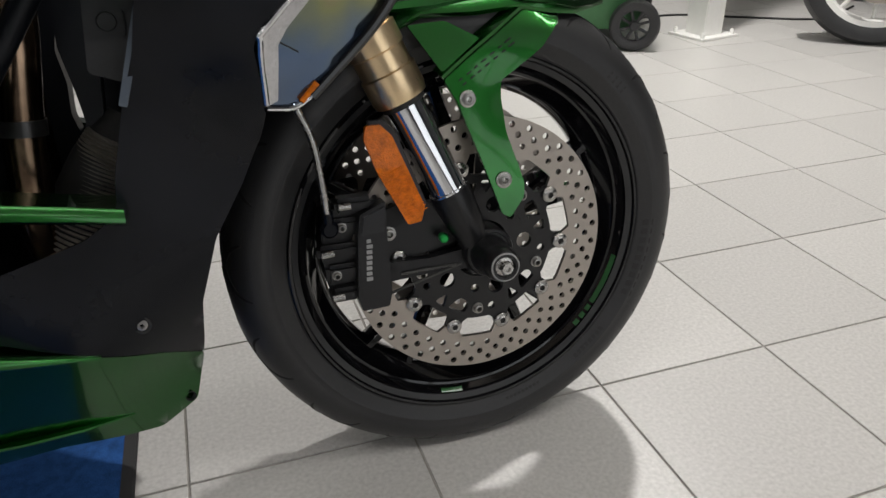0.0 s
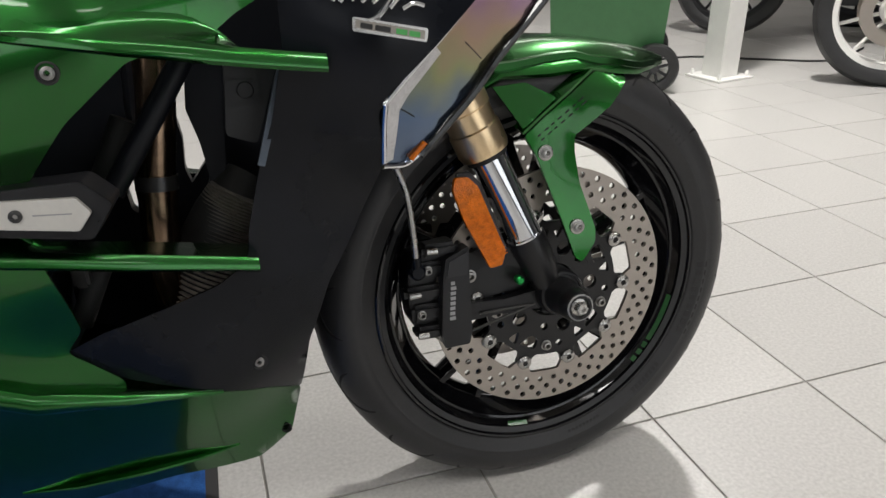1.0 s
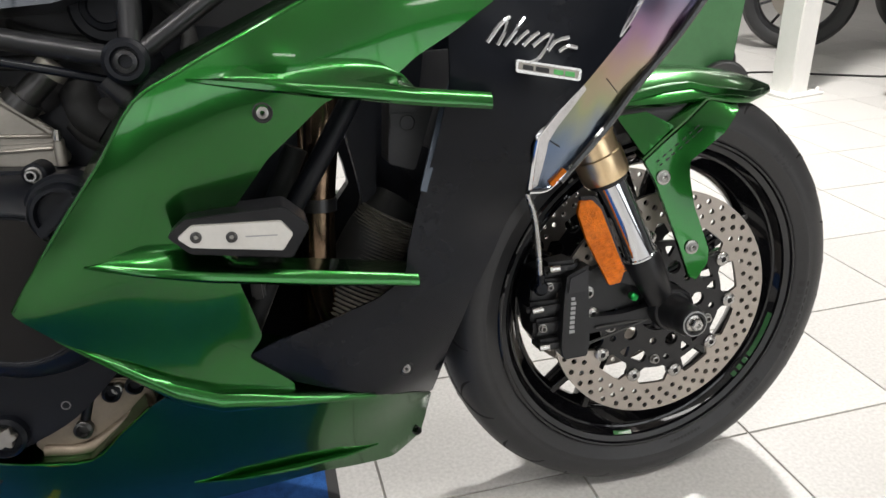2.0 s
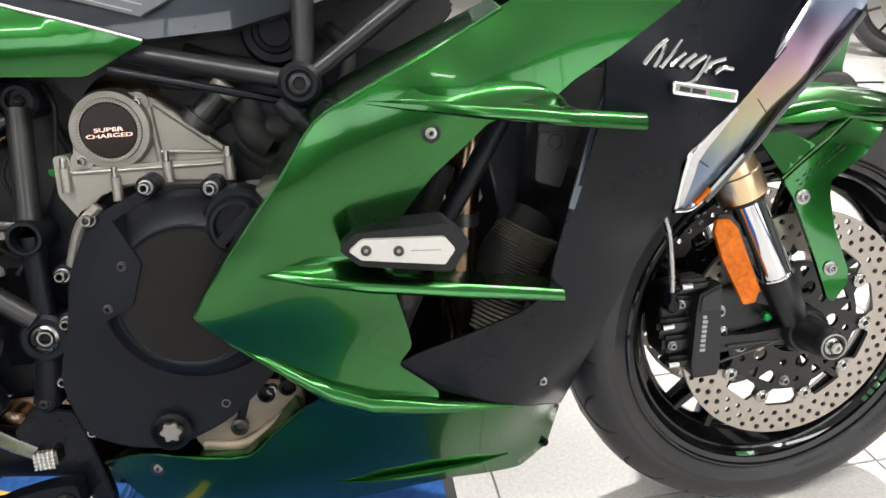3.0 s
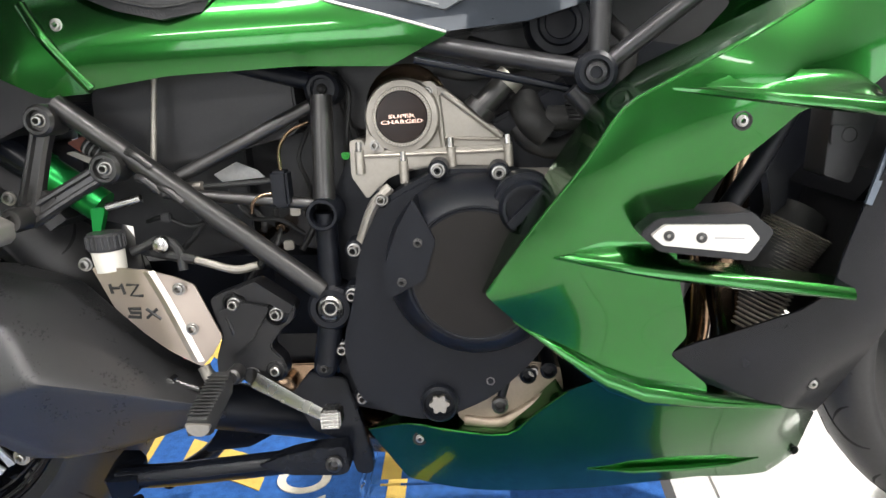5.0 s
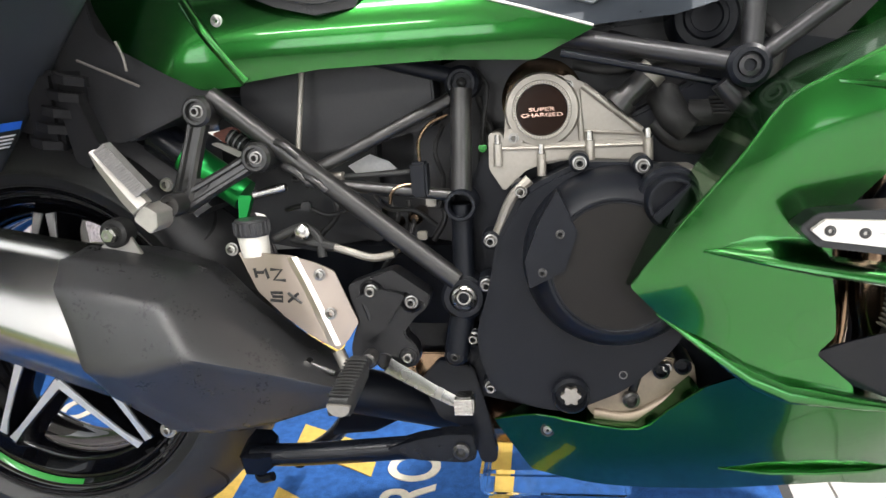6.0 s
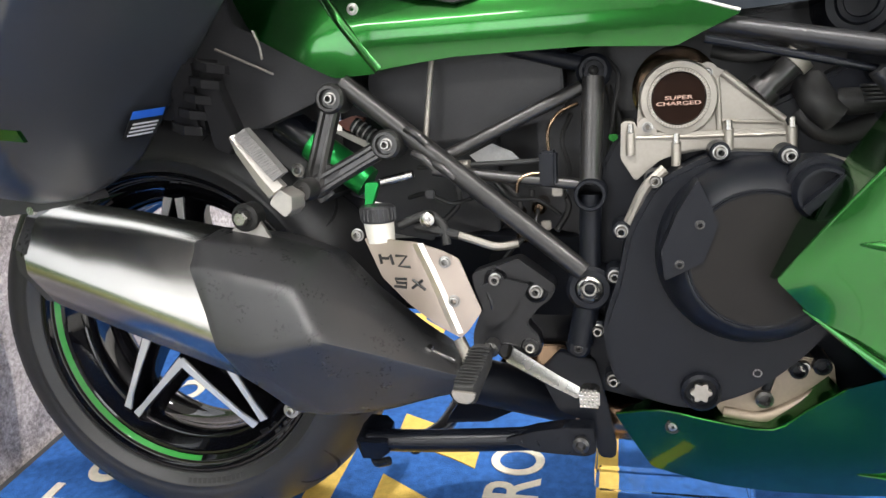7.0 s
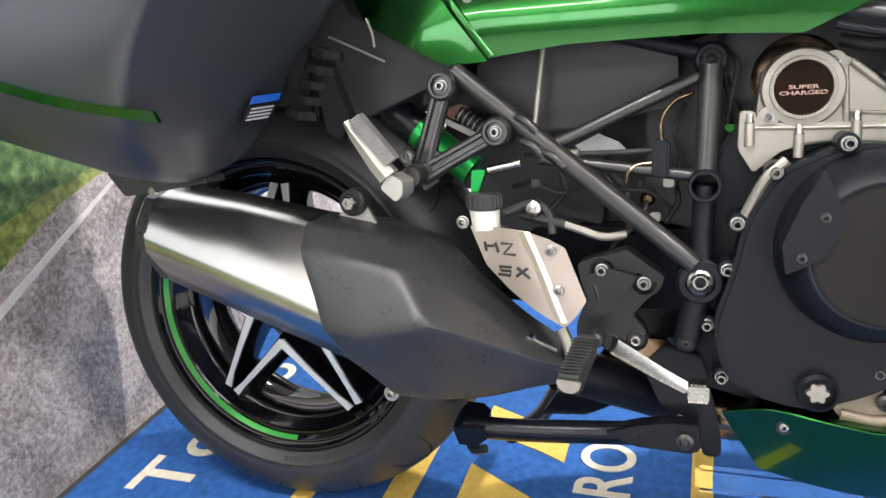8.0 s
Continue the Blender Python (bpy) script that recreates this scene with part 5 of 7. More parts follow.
part("cap_face", block([(-0.683, 0.499), (-0.668, 0.4955), (-0.652, 0.506), (-0.6485, 0.520), (-0.655, 0.525)], 0.235, 0.2455, 0.0008), SILVER_CAST, engine)

# silver charger housing
charger = part("charger_housing", block(rounded([(-0.840, 0.588), (-0.836, 0.630), (-0.818, 0.646), (-0.781, 0.650), (-0.752, 0.640), (-0.687, 0.582), (-0.683, 0.556), (-0.758, 0.557), (-0.817, 0.548), (-0.840, 0.560)], 0.005), 0.06, 0.140, 0.003), SILVER_CAST, BIKE, "silver cast charger housing with a round black cap")
part("flange", block(rounded([(-0.857, 0.590), (-0.843, 0.590), (-0.838, 0.577), (-0.690, 0.575), (-0.680, 0.560), (-0.684, 0.552), (-0.758, 0.558), (-0.790, 0.556), (-0.817, 0.546), (-0.842, 0.524), (-0.858, 0.550)], 0.004), 0.06, 0.150, 0.003), SILVER_CAST, charger)
part("ridge", tube([V(-0.752, 0.636, 0.141), V(-0.690, 0.584, 0.141)], 0.004, 10, steps=0), SILVER_CAST, charger)
part("flange_ridge", tube([V(-0.842, 0.572, 0.1505), V(-0.790, 0.571, 0.1505), V(-0.690, 0.570, 0.1505)], 0.0022, 8, steps=0), SILVER_CAST, charger)
part("flange_ridge", tube([V(-0.752, 0.586, 0.1415), V(-0.692, 0.581, 0.1415)], 0.0022, 8, steps=0), SILVER_CAST, charger)
part("rib", tube([V(-0.758, 0.632, 0.141), V(-0.754, 0.575, 0.141)], 0.0035, 10, steps=0), SILVER_CAST, charger)
part("cap_ring", lathe([(0.0415, 0.12), (0.0410, 0.146), (0.0388, 0.1505), (0.0325, 0.1515), (0.0318, 0.1545), (0.0282, 0.1545), (0.0275, 0.150), (0, 0.150)], -0.797, 0.612, 72), SILVER_CAST, charger, "round silver ring")
teeth = bmesh.new()
for k in range(60):
    a = 2 * math.pi * k / 60
    c, s = math.cos(a), math.sin(a)
    loft([[V(-0.797 + r * c - w * s, 0.612 + r * s + w * c, d) for r, w, d in ((0.0284, 0.0009, 0.1535), (0.0284, -0.0009, 0.1535), (0.0284, 0.0, 0.1554))],
          [V(-0.797 + r * c - w * s, 0.612 + r * s + w * c, d) for r, w, d in ((0.0316, 0.0009, 0.1535), (0.0316, -0.0009, 0.1535), (0.0316, 0.0, 0.1554))]], teeth)
tagged(part("knurl", teeth, STEEL, charger, smooth=False), kind="stuff")
CAP_FACE = material("dark_brown_cap", (0.012, 0.006, 0.004), 0.16, 0.0, 0.0, spec=0.15, vary=0.08)
part("cap_face", lathe([(0.0276, 0.1495), (0.0270, 0.1535), (0, 0.1535)], -0.797, 0.612, 48), CAP_FACE, charger, "dark brown round cap")
COPPER = material("copper_lettering", (0.75, 0.50, 0.40), 0.25, 1.0, vary=0.05)


def words(text, x, z, d, size, mat, parent, stretch=1.0, name="lettering", bold=0.0, tilt=0.0):
    """Raised lettering that reads along +x on the machine's right flank."""
    data = bpy.data.curves.new(name, "FONT")
    data.body, data.size, data.extrude, data.align_x, data.offset = text, size, 0.0004, "CENTER", bold
    ob = new(name, data)
    mesh = bpy.data.meshes.new_from_object(ob.evaluated_get(bpy.context.evaluated_depsgraph_get()))
    bpy.data.objects.remove(ob)
    mesh.materials.clear()
    mesh.materials.append(mat)
    ob = new(name, mesh)
    ob.parent = parent
    ob.matrix_basis = Matrix.Translation(V(x, z, d)) @ pose(0, 0, 0, 90, tilt, 0) @ Matrix.Diagonal((stretch, 1, 1, 1))
    return ob


words("SUPER", -0.797, 0.6110, 0.1538, 0.0056, COPPER, charger, 1.85, bold=0.00015)
words("CHARGED", -0.797, 0.6050, 0.1538, 0.0056, COPPER, charger, 1.75, bold=0.00015)
for x, z, d in ((-0.768, 0.637, 0.143), (-0.829, 0.583, 0.150)):
    part("bolt_boss", lathe([(0.011, 0.10), (0.011, d), (0, d)], x, z, 24), SILVER_CAST, charger)
    bolt(x, z, d, charger, 0.0055)
for x, z in ((-0.847, 0.583), (-0.799, 0.570), (-0.746, 0.582), (-0.684, 0.582)):
    part("stud_boss", tube([V(x, z - 0.030, 0.153), V(x, z - 0.004, 0.150)], 0.0052, 12, steps=0), SILVER_CAST, charger)
    part("stud", tube([V(x, z - 0.006, 0.153), V(x, z + 0.004, 0.150)], 0.0037, 10, steps=0), STEEL, charger)
part("cable_sheath", tube([V(-0.812, 0.540, 0.178), V(-0.832, 0.520, 0.180), V(-0.850, 0.480, 0.172)], 0.006, 10), SILVER_CAST, charger)

CAST_BEIGE = material("beige_cast_metal", (0.22, 0.178, 0.132), 0.45, 0.5, vary=0.12, bump=0.3, bump_scale=900)
lower = part("lower_casting", block(rounded([(-0.758, 0.275), (-0.716, 0.317), (-0.674, 0.334), (-0.638, 0.328), (-0.634, 0.298), (-0.700, 0.256), (-0.747, 0.260)], 0.006), 0.09, 0.172, 0.004), CAST_BEIGE, BIKE, "pale cast lower engine cover")
part("web", tube([V(-0.748, 0.266, 0.170), V(-0.702, 0.264, 0.173), V(-0.640, 0.302, 0.173)], 0.007, 12), CAST_BEIGE, lower)
part("web", tube([V(-0.706, 0.290, 0.170), V(-0.694, 0.328, 0.170)], 0.0055, 12, steps=0), ENGINE_BLACK, lower)
for x, z in ((-0.707, 0.285), (-0.674, 0.320), (-0.651, 0.325)):
    part("sleeve", lathe([(0.0095, 0.12), (0.0095, 0.180), (0.0065, 0.182), (0.0055, 0.174), (0, 0.174)], x, z, 20), ENGINE_BLACK if x > -0.69 else FRAME_GREY, lower)

# pipes, hoses and the cooler behind the vent
pipes = part("exhaust_header", tube([V(-0.425, 0.64, 0.12), V(-0.432, 0.56, 0.135), V(-0.443, 0.484, 0.135), V(-0.448, 0.40, 0.132), V(-0.440, 0.33, 0.125), V(-0.47, 0.26, 0.11), V(-0.56, 0.21, 0.10)], 0.0185, 24), TITAN, BIKE, "bronze heat-tinted exhaust header")
part("header_pipe", tube([V(-0.455, 0.66, 0.05), V(-0.455, 0.55, 0.05), V(-0.455, 0.48, 0.05), V(-0.455, 0.33, 0.05), V(-0.48, 0.25, 0.05)], 0.0185, 20), TITAN, pipes)
part("header_pipe", tube([V(-0.455, 0.66, -0.04), V(-0.455, 0.55, -0.04), V(-0.455, 0.48, -0.04), V(-0.455, 0.33, -0.04), V(-0.48, 0.25, -0.04)], 0.0185, 20), TITAN, pipes)
part("clamp", tube([V(-0.4425, 0.492, 0.135), V(-0.4435, 0.478, 0.135)], 0.0205, 24, steps=0), FRAME_GREY, pipes)
part("collector", tube([V(-0.56, 0.20, 0.04), V(-0.72, 0.20, 0.05), V(-0.85, 0.205, 0.055), V(-0.915, 0.208, 0.05)], 0.033, 24), TITAN, pipes, "brown heat-tinted collector")
part("link_pipe", tube([V(-0.90, 0.212, 0.05), V(-0.97, 0.235, 0.07), V(-1.06, 0.28, 0.13)], 0.030, 24), ENGINE_BLACK, pipes, "black link pipe")
HOSE_WEAVE = material("woven_hose_sleeve", (0.20, 0.18, 0.155), 0.45, 0.2, vary=0.4, scale=120, bump=0.4, bump_scale=500)
hose = part("radiator_hose", tube([V(-0.425, 0.345, 0.12), V(-0.405, 0.40, 0.12), V(-0.380, 0.440, 0.12), V(-0.352, 0.475, 0.11)], [0.030, 0.036, 0.036, 0.028], 32), SOFT_RUBBER, BIKE, "ribbed black air hose")
for k in range(30):
    u = k / 29
    c = V(-0.421 + 0.060 * u, 0.352 + 0.108 * u + 0.012 * math.sin(math.pi * u), 0.12)
    w = V(0.060, 0.108, 0.0).normalized()
    part("hose_ring", tube([c - w * 0.0015, c, c + w * 0.0015], [0.0358, 0.0380, 0.0358], 32, steps=0), HOSE_WEAVE, hose)
cooler = part("radiator", block(rounded([(-0.345, 0.34), (-0.315, 0.34), (-0.255, 0.62), (-0.29, 0.64)], 0.004), -0.19, 0.185, 0.003), PLASTIC, BIKE, "black radiator behind the vent")
part("side_tank", block(rounded([(-0.372, 0.53), (-0.345, 0.52), (-0.315, 0.60), (-0.365, 0.60)], 0.004), 0.15, 0.20, 0.003), PLASTIC, cooler)
part("lug", block(rounded([(-0.367, 0.580), (-0.336, 0.577), (-0.337, 0.557), (-0.368, 0.560)], 0.003), 0.190, 0.203, 0.002), PLASTIC, cooler)
part("lug_hole", lathe([(0.008, 0.2035), (0.007, 0.2040), (0.006, 0.199), (0, 0.199)], -0.350, 0.569, 18), PRINT_GREY, cooler)
part("inner_edge", sheet([(-0.291, 0.653), (-0.283, 0.651), (-0.307, 0.603), (-0.317, 0.577), (-0.343, 0.504), (-0.349, 0.506), (-0.325, 0.580), (-0.315, 0.603)], 0.240, 0.004), material("blue_grey_edge", (0.09, 0.11, 0.14), 0.35, 0.2, vary=0.05), cooler, "blue-grey inner edge")
part("strut", tube([V(-0.400, 0.60, 0.19), V(-0.440, 0.54, 0.20), V(-0.475, 0.49, 0.20)], 0.0105, 14), ENGINE_BLACK, cooler, "dark strut")
part("vent_back", sheet([(-0.56, 0.32), (-0.56, 0.66), (-0.30, 0.70), (-0.27, 0.62), (-0.33, 0.34), (-0.45, 0.28)], 0.02, 0.03, [rounded([(-0.414, 0.592), (-0.406, 0.591), (-0.411, 0.545), (-0.401, 0.508), (-0.397, 0.486), (-0.416, 0.462), (-0.421, 0.481), (-0.419, 0.513), (-0.424, 0.545)], 0.003), rounded([(-0.490, 0.484), (-0.474, 0.482), (-0.472, 0.430), (-0.484, 0.440)], 0.004)]), ENGINE_BLACK, cooler)
part("side_shroud", block(rounded([(-0.401, 0.606), (-0.404, 0.550), (-0.397, 0.512), (-0.393, 0.482), (-0.402, 0.456), (-0.380, 0.450), (-0.366, 0.600)], 0.004), 0.100, 0.122, 0.003), ENGINE_BLACK, cooler, "black radiator side shroud")
for a, b, r in (((-0.50, 0.47), (-0.46, 0.55), 0.012), ((-0.53, 0.36), (-0.50, 0.42), 0.011), ((-0.505, 0.315), (-0.48, 0.335), 0.012)):
    part("hose_stub", tube([V(*a, 0.16), V(*b, 0.16)], r, 14, steps=0), SOFT_RUBBER, cooler)
part("clip", lathe([(0.010, 0.175), (0.010, 0.20), (0.006, 0.203), (0, 0.203)], -0.500, 0.335, 16), STEEL, cooler)
part("clip", box((-0.522, -0.20, 0.405), (-0.508, -0.185, 0.43), 0.003), FRAME_GREY, cooler)

slider = part("frame_slider", block(rounded([(-0.577, 0.503), (-0.561, 0.516), (-0.480, 0.518), (-0.460, 0.499), (-0.478, 0.473), (-0.560, 0.486)], 0.004), 0.255, 0.312, 0.004), CAST_BLACK, BIKE, "black crash slider with a silver plate")
part("plate", block(rounded([(-0.568, 0.502), (-0.556, 0.511), (-0.484, 0.507), (-0.475, 0.495), (-0.485, 0.482), (-0.558, 0.493)], 0.002), 0.310, 0.3185, 0.0015), SILVER_PAINT, slider, "silver plate")
part("groove", block([(-0.514, 0.4982), (-0.488, 0.4964), (-0.488, 0.4954), (-0.514, 0.4970)], 0.3180, 0.3188, 0), STROKE, slider)
for x, z in ((-0.553, 0.5015), (-0.525, 0.4985)):
    bolt(x, z, 0.3185, slider, 0.0044, FRAME_GREY, 0.002)

# the clutter between frame and tank
starter = part("starter_cover", lathe([(0.036, 0.06), (0.036, 0.130), (0.032, 0.138), (0.024, 0.138), (0.022, 0.142), (0.017, 0.143), (0.0155, 0.140), (0, 0.140)], -0.623, 0.699, 48), ENGINE_BLACK, BIKE, "round black stepped engine cover")
airbox = part("air_box", block(rounded([(-0.90, 0.60), (-0.86, 0.70), (-0.70, 0.74), (-0.50, 0.76), (-0.42, 0.72), (-0.52, 0.62), (-0.68, 0.60)], 0.02), -0.14, 0.085, 0.01), PLASTIC, BIKE, "black air box")
for k, (pts, r) in enumerate((([(-0.672, 0.592, 0.12), (-0.656, 0.574, 0.125), (-0.628, 0.566, 0.125), (-0.600, 0.578, 0.12)], 0.012), ([(-0.665, 0.62, 0.12), (-0.655, 0.598, 0.14), (-0.640, 0.585, 0.14)], 0.018),
                         ([(-0.640, 0.60, 0.14), (-0.615, 0.60, 0.145), (-0.585, 0.605, 0.14)], 0.014), ([(-0.76, 0.66, 0.11), (-0.72, 0.652, 0.12), (-0.66, 0.66, 0.12)], 0.007),
                         ([(-0.72, 0.69, 0.10), (-0.68, 0.675, 0.13), (-0.64, 0.668, 0.12)], 0.005), ([(-0.57, 0.70, 0.12), (-0.55, 0.67, 0.14), (-0.56, 0.63, 0.14)], 0.008))):
    part("hose", tube([V(*p) for p in pts], r, 14), SOFT_RUBBER, airbox, "black rubber hose")
inj = part("injector", tube([V(-0.712, 0.615, 0.140), V(-0.680, 0.645, 0.140)], 0.013, 18, steps=0), FRAME_GREY, airbox)
part("injector_collar", tube([V(-0.716, 0.611, 0.140), V(-0.708, 0.619, 0.140)], 0.018, 18, steps=0), FRAME_GREY, airbox)
part("injector_cap", tube([V(-0.684, 0.640, 0.140), V(-0.676, 0.648, 0.140)], 0.016, 18, steps=0), SILVER_CAST, airbox)
for k in range(5):
    part("bellows", tube([V(-0.600, 0.598 + 0.004 * k, 0.15), V(-0.600, 0.6005 + 0.004 * k, 0.15)], 0.022, 20, steps=0), SOFT_RUBBER, airbox)
part("silver_surround", block(rounded([(-0.712, 0.549), (-0.633, 0.545), (-0.630, 0.505), (-0.660, 0.480), (-0.684, 0.492), (-0.700, 0.525)], 0.008), 0.12, 0.1935, 0.004), SILVER_CAST, engine, "silver cover around the filler cap")
part("rear_pipe", lathe([(0.048, 0.02), (0.048, 0.085), (0.040, 0.09), (0, 0.09)], -0.797, 0.622, 40), TITAN, engine, "dark brown round casing")
# Made-up dark blocks behind the frame's gaps, standing in for shade.
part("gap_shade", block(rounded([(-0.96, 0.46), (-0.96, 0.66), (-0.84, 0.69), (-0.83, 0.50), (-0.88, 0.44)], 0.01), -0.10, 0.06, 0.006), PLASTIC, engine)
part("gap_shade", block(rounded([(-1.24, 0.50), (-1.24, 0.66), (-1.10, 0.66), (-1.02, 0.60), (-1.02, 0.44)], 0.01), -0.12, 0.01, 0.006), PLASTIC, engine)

# ---- frame ----
frame_part = part("frame", tube([V(-0.887, 0.640, 0.133), V(-0.891, 0.522, 0.150)], 0.0122, 20, steps=0), FRAME_GREY, BIKE, "dark grey tubular trellis frame")


def strut(a, b, r, mat=None):
    part("frame_tube", tube([V(*a), V(*b)], r, 20, steps=0), mat or FRAME_GREY, frame_part)


strut((-0.891, 0.512, 0.150), (-0.893, 0.415, 0.150), 0.0125, ENGINE_BLACK)
strut((-0.893, 0.400, 0.150), (-0.906, 0.335, 0.150), 0.0150, ENGINE_BLACK)
strut((-1.172, 0.650, 0.165), (-0.900, 0.424, 0.160), 0.0118)
strut((-0.900, 0.521, 0.142), (-1.075, 0.543, 0.142), 0.0068)
strut((-0.900, 0.630, 0.130), (-1.062, 0.557, 0.150), 0.0078)
strut((-0.895, 0.654, 0.120), (-1.02, 0.690, 0.115), 0.0095, ENGINE_BLACK)
strut((-0.610, 0.649, 0.212), (-0.775, 0.688, 0.165), 0.0100, FRAME_DARK)
strut((-0.595, 0.655, 0.212), (-0.582, 0.800, 0.190), 0.0105, FRAME_DARK)
strut((-0.590, 0.650, 0.212), (-0.450, 0.745, 0.190), 0.0090, FRAME_DARK)
strut((-0.620, 0.632, 0.205), (-0.560, 0.560, 0.200), 0.0120, FRAME_DARK)
for (x, z, d), r, m in (((-0.887, 0.647, 0.131), 0.0195, ENGINE_BLACK), ((-0.893, 0.404, 0.166), 0.0265, ENGINE_BLACK), ((-0.599, 0.645, 0.229), 0.0205, ENGINE_BLACK)):
    part("frame_node", lathe([(r, 0.08), (r, d - 0.004), (r - 0.004, d), (r * 0.62, d), (r * 0.58, d - 0.006), (0, d - 0.006)], x, z, 36), m, frame_part)
part("frame_node", lathe([(0.0178, 0.10), (0.0178, 0.1705), (0.0168, 0.172), (0.0138, 0.172), (0.0132, 0.170), (0.0132, 0.12), (0, 0.12)], -0.8905, 0.5125, 36), ENGINE_BLACK, frame_part, "open tube end")
part("node_plug", lathe([(0.006, 0.126), (0.005, 0.130), (0.003, 0.128), (0, 0.124)], -0.887, 0.647, 16), SOFT_RUBBER, frame_part)
part("pivot_ring", lathe([(0.0145, 0.155), (0.0145, 0.164), (0.0115, 0.166), (0.0105, 0.160), (0.0085, 0.160), (0.0080, 0.165), (0.0062, 0.165), (0.0055, 0.150), (0, 0.150)], -0.893, 0.404, 32), STEEL, frame_part, "steel pivot shaft")
part("node_bolt", lathe([(0.011, 0.220), (0.010, 0.226), (0.006, 0.227), (0.005, 0.221), (0, 0.221)], -0.599, 0.645, 24), FRAME_DARK, frame_part)
part("lower_node", lathe([(0.0135, 0.10), (0.0135, 0.158), (0.010, 0.162), (0, 0.162)], -0.907, 0.332, 28), ENGINE_BLACK, frame_part)
bolt(-0.907, 0.332, 0.161, frame_part, 0.0055, FRAME_GREY)
for x, z in ((-1.085, 0.588), (-1.055, 0.548), (-1.078, 0.560)):
    part("weld", tube([V(x - 0.012, z + 0.006, 0.172), V(x, z + 0.001, 0.176), V(x + 0.012, z - 0.012, 0.172)], 0.0045, 10), FRAME_GREY, frame_part)
part("stay_rod", tube([V(-1.071, 0.672, 0.135), V(-1.082, 0.575, 0.145)], 0.0034, 12, steps=0), SILVER_CAST, frame_part, "bright stay rod")
part("heat_pipe", tube([V(-0.775, 0.669, 0.196), V(-0.690, 0.648, 0.200), V(-0.597, 0.624, 0.196)], 0.0042, 12), SATIN_BLACK, frame_part)

core = part("rear_frame_cover", block(rounded([(-1.16, 0.615), (-1.16, 0.665), (-0.925, 0.690), (-0.920, 0.600), (-1.02, 0.578), (-1.085, 0.572)], 0.012), 0.02, 0.112, 0.006), PLASTIC, BIKE, "black cover inside the frame")
part("inner_shield", block(rounded([(-1.20, 0.44), (-1.20, 0.60), (-0.90, 0.62), (-0.88, 0.40), (-1.0, 0.40)], 0.01), -0.06, -0.02, 0.004), PLASTIC, core)
swing = part("swingarm", loft([[V(x, z + h, d0), V(x, z + h, d1), V(x, z - h, d1), V(x, z - h, d0)] for x, z, h, d0, d1 in ((-0.88, 0.40, 0.05, 0.09, -0.12), (-1.05, 0.385, 0.055, 0.02, -0.14), (-1.25, 0.36, 0.055, -0.09, -0.16), (-1.52, 0.32, 0.05, -0.11, -0.17))]), ENGINE_BLACK, BIKE, "black single-sided swingarm")
hug = []
for k in range(10):
    a = math.radians(35 + 85 * k / 9)
    r = 0.338
    hug.append([V(RX + r * math.cos(a), RZ + r * math.sin(a), d) for d in (0.10, 0.09, -0.09, -0.10)] + [V(RX + (r - 0.02) * math.cos(a), RZ + (r - 0.02) * math.sin(a), d) for d in (-0.11, 0.11)])
part("rear_hugger", loft(hug), PLASTIC, swing, "black tyre hugger")

# wires and brake lines inside the frame
lines = part("brake_line", tube([V(-1.10, 0.545, 0.12), V(-1.02, 0.548, 0.14), V(-0.96, 0.550, 0.145), (V(-0.93, 0.552, 0.14))], 0.0032, 10), SOFT_RUBBER, BIKE, "black brake lines and couplings")
part("line_sleeve", tube([V(-1.072, 0.548, 0.135), V(-1.03, 0.549, 0.142)], 0.0052, 12, steps=0), SILVER_CAST, lines)
part("pressure_switch", box((-0.947, -0.16, 0.522), (-0.928, -0.135, 0.562), 0.003), ENGINE_BLACK, lines)
part("metal_line", tube([V(-0.937, 0.560, 0.148), V(-0.937, 0.585, 0.146), V(-0.925, 0.603, 0.140), V(-0.905, 0.612, 0.13)], 0.0022, 10), TITAN, lines)
part("metal_line", tube([V(-0.975, 0.515, 0.148), V(-0.972, 0.528, 0.148), V(-0.960, 0.535, 0.146), V(-0.945, 0.536, 0.146)], 0.0022, 10), TITAN, lines)
part("metal_line", tube([V(-1.06, 0.470, 0.15), V(-1.03, 0.461, 0.152), V(-1.00, 0.452, 0.152), V(-0.975, 0.455, 0.148)], 0.0048, 10), SILVER_CAST, lines)
part("metal_line", tube([V(-1.10, 0.475, 0.14), V(-1.075, 0.472, 0.15), V(-1.045, 0.466, 0.152)], 0.0060, 10), SOFT_RUBBER, lines)
for a, b in (((-0.93, 0.515), (-0.935, 0.46)), ((-0.965, 0.51), (-0.99, 0.44)), ((-1.00, 0.52), (-0.985, 0.47)), ((-1.06, 0.52), (-1.08, 0.47)), ((-0.872, 0.63), (-0.868, 0.50)), ((-0.862, 0.60), (-0.866, 0.52))):
    m = V((a[0] + b[0]) / 2 + 0.012, (a[1] + b[1]) / 2, 0.09)
    part("cable", tube([V(*a, 0.09), m, V(*b, 0.10)], 0.0038, 10), SOFT_RUBBER, lines)
for x, z in ((-0.985, 0.478), (-0.955, 0.490), (-0.975, 0.455)):
    part("coupling", lathe([(0.009, 0.06), (0.009, 0.105), (0.005, 0.11), (0, 0.11)], x, z, 14), TITAN, lines)
part("clip", block(rounded([(-0.871, 0.576), (-0.861, 0.576), (-0.861, 0.570), (-0.866, 0.567), (-0.871, 0.570)], 0.002), 0.118, 0.130, 0.001), GREEN, lines, "small green clip")
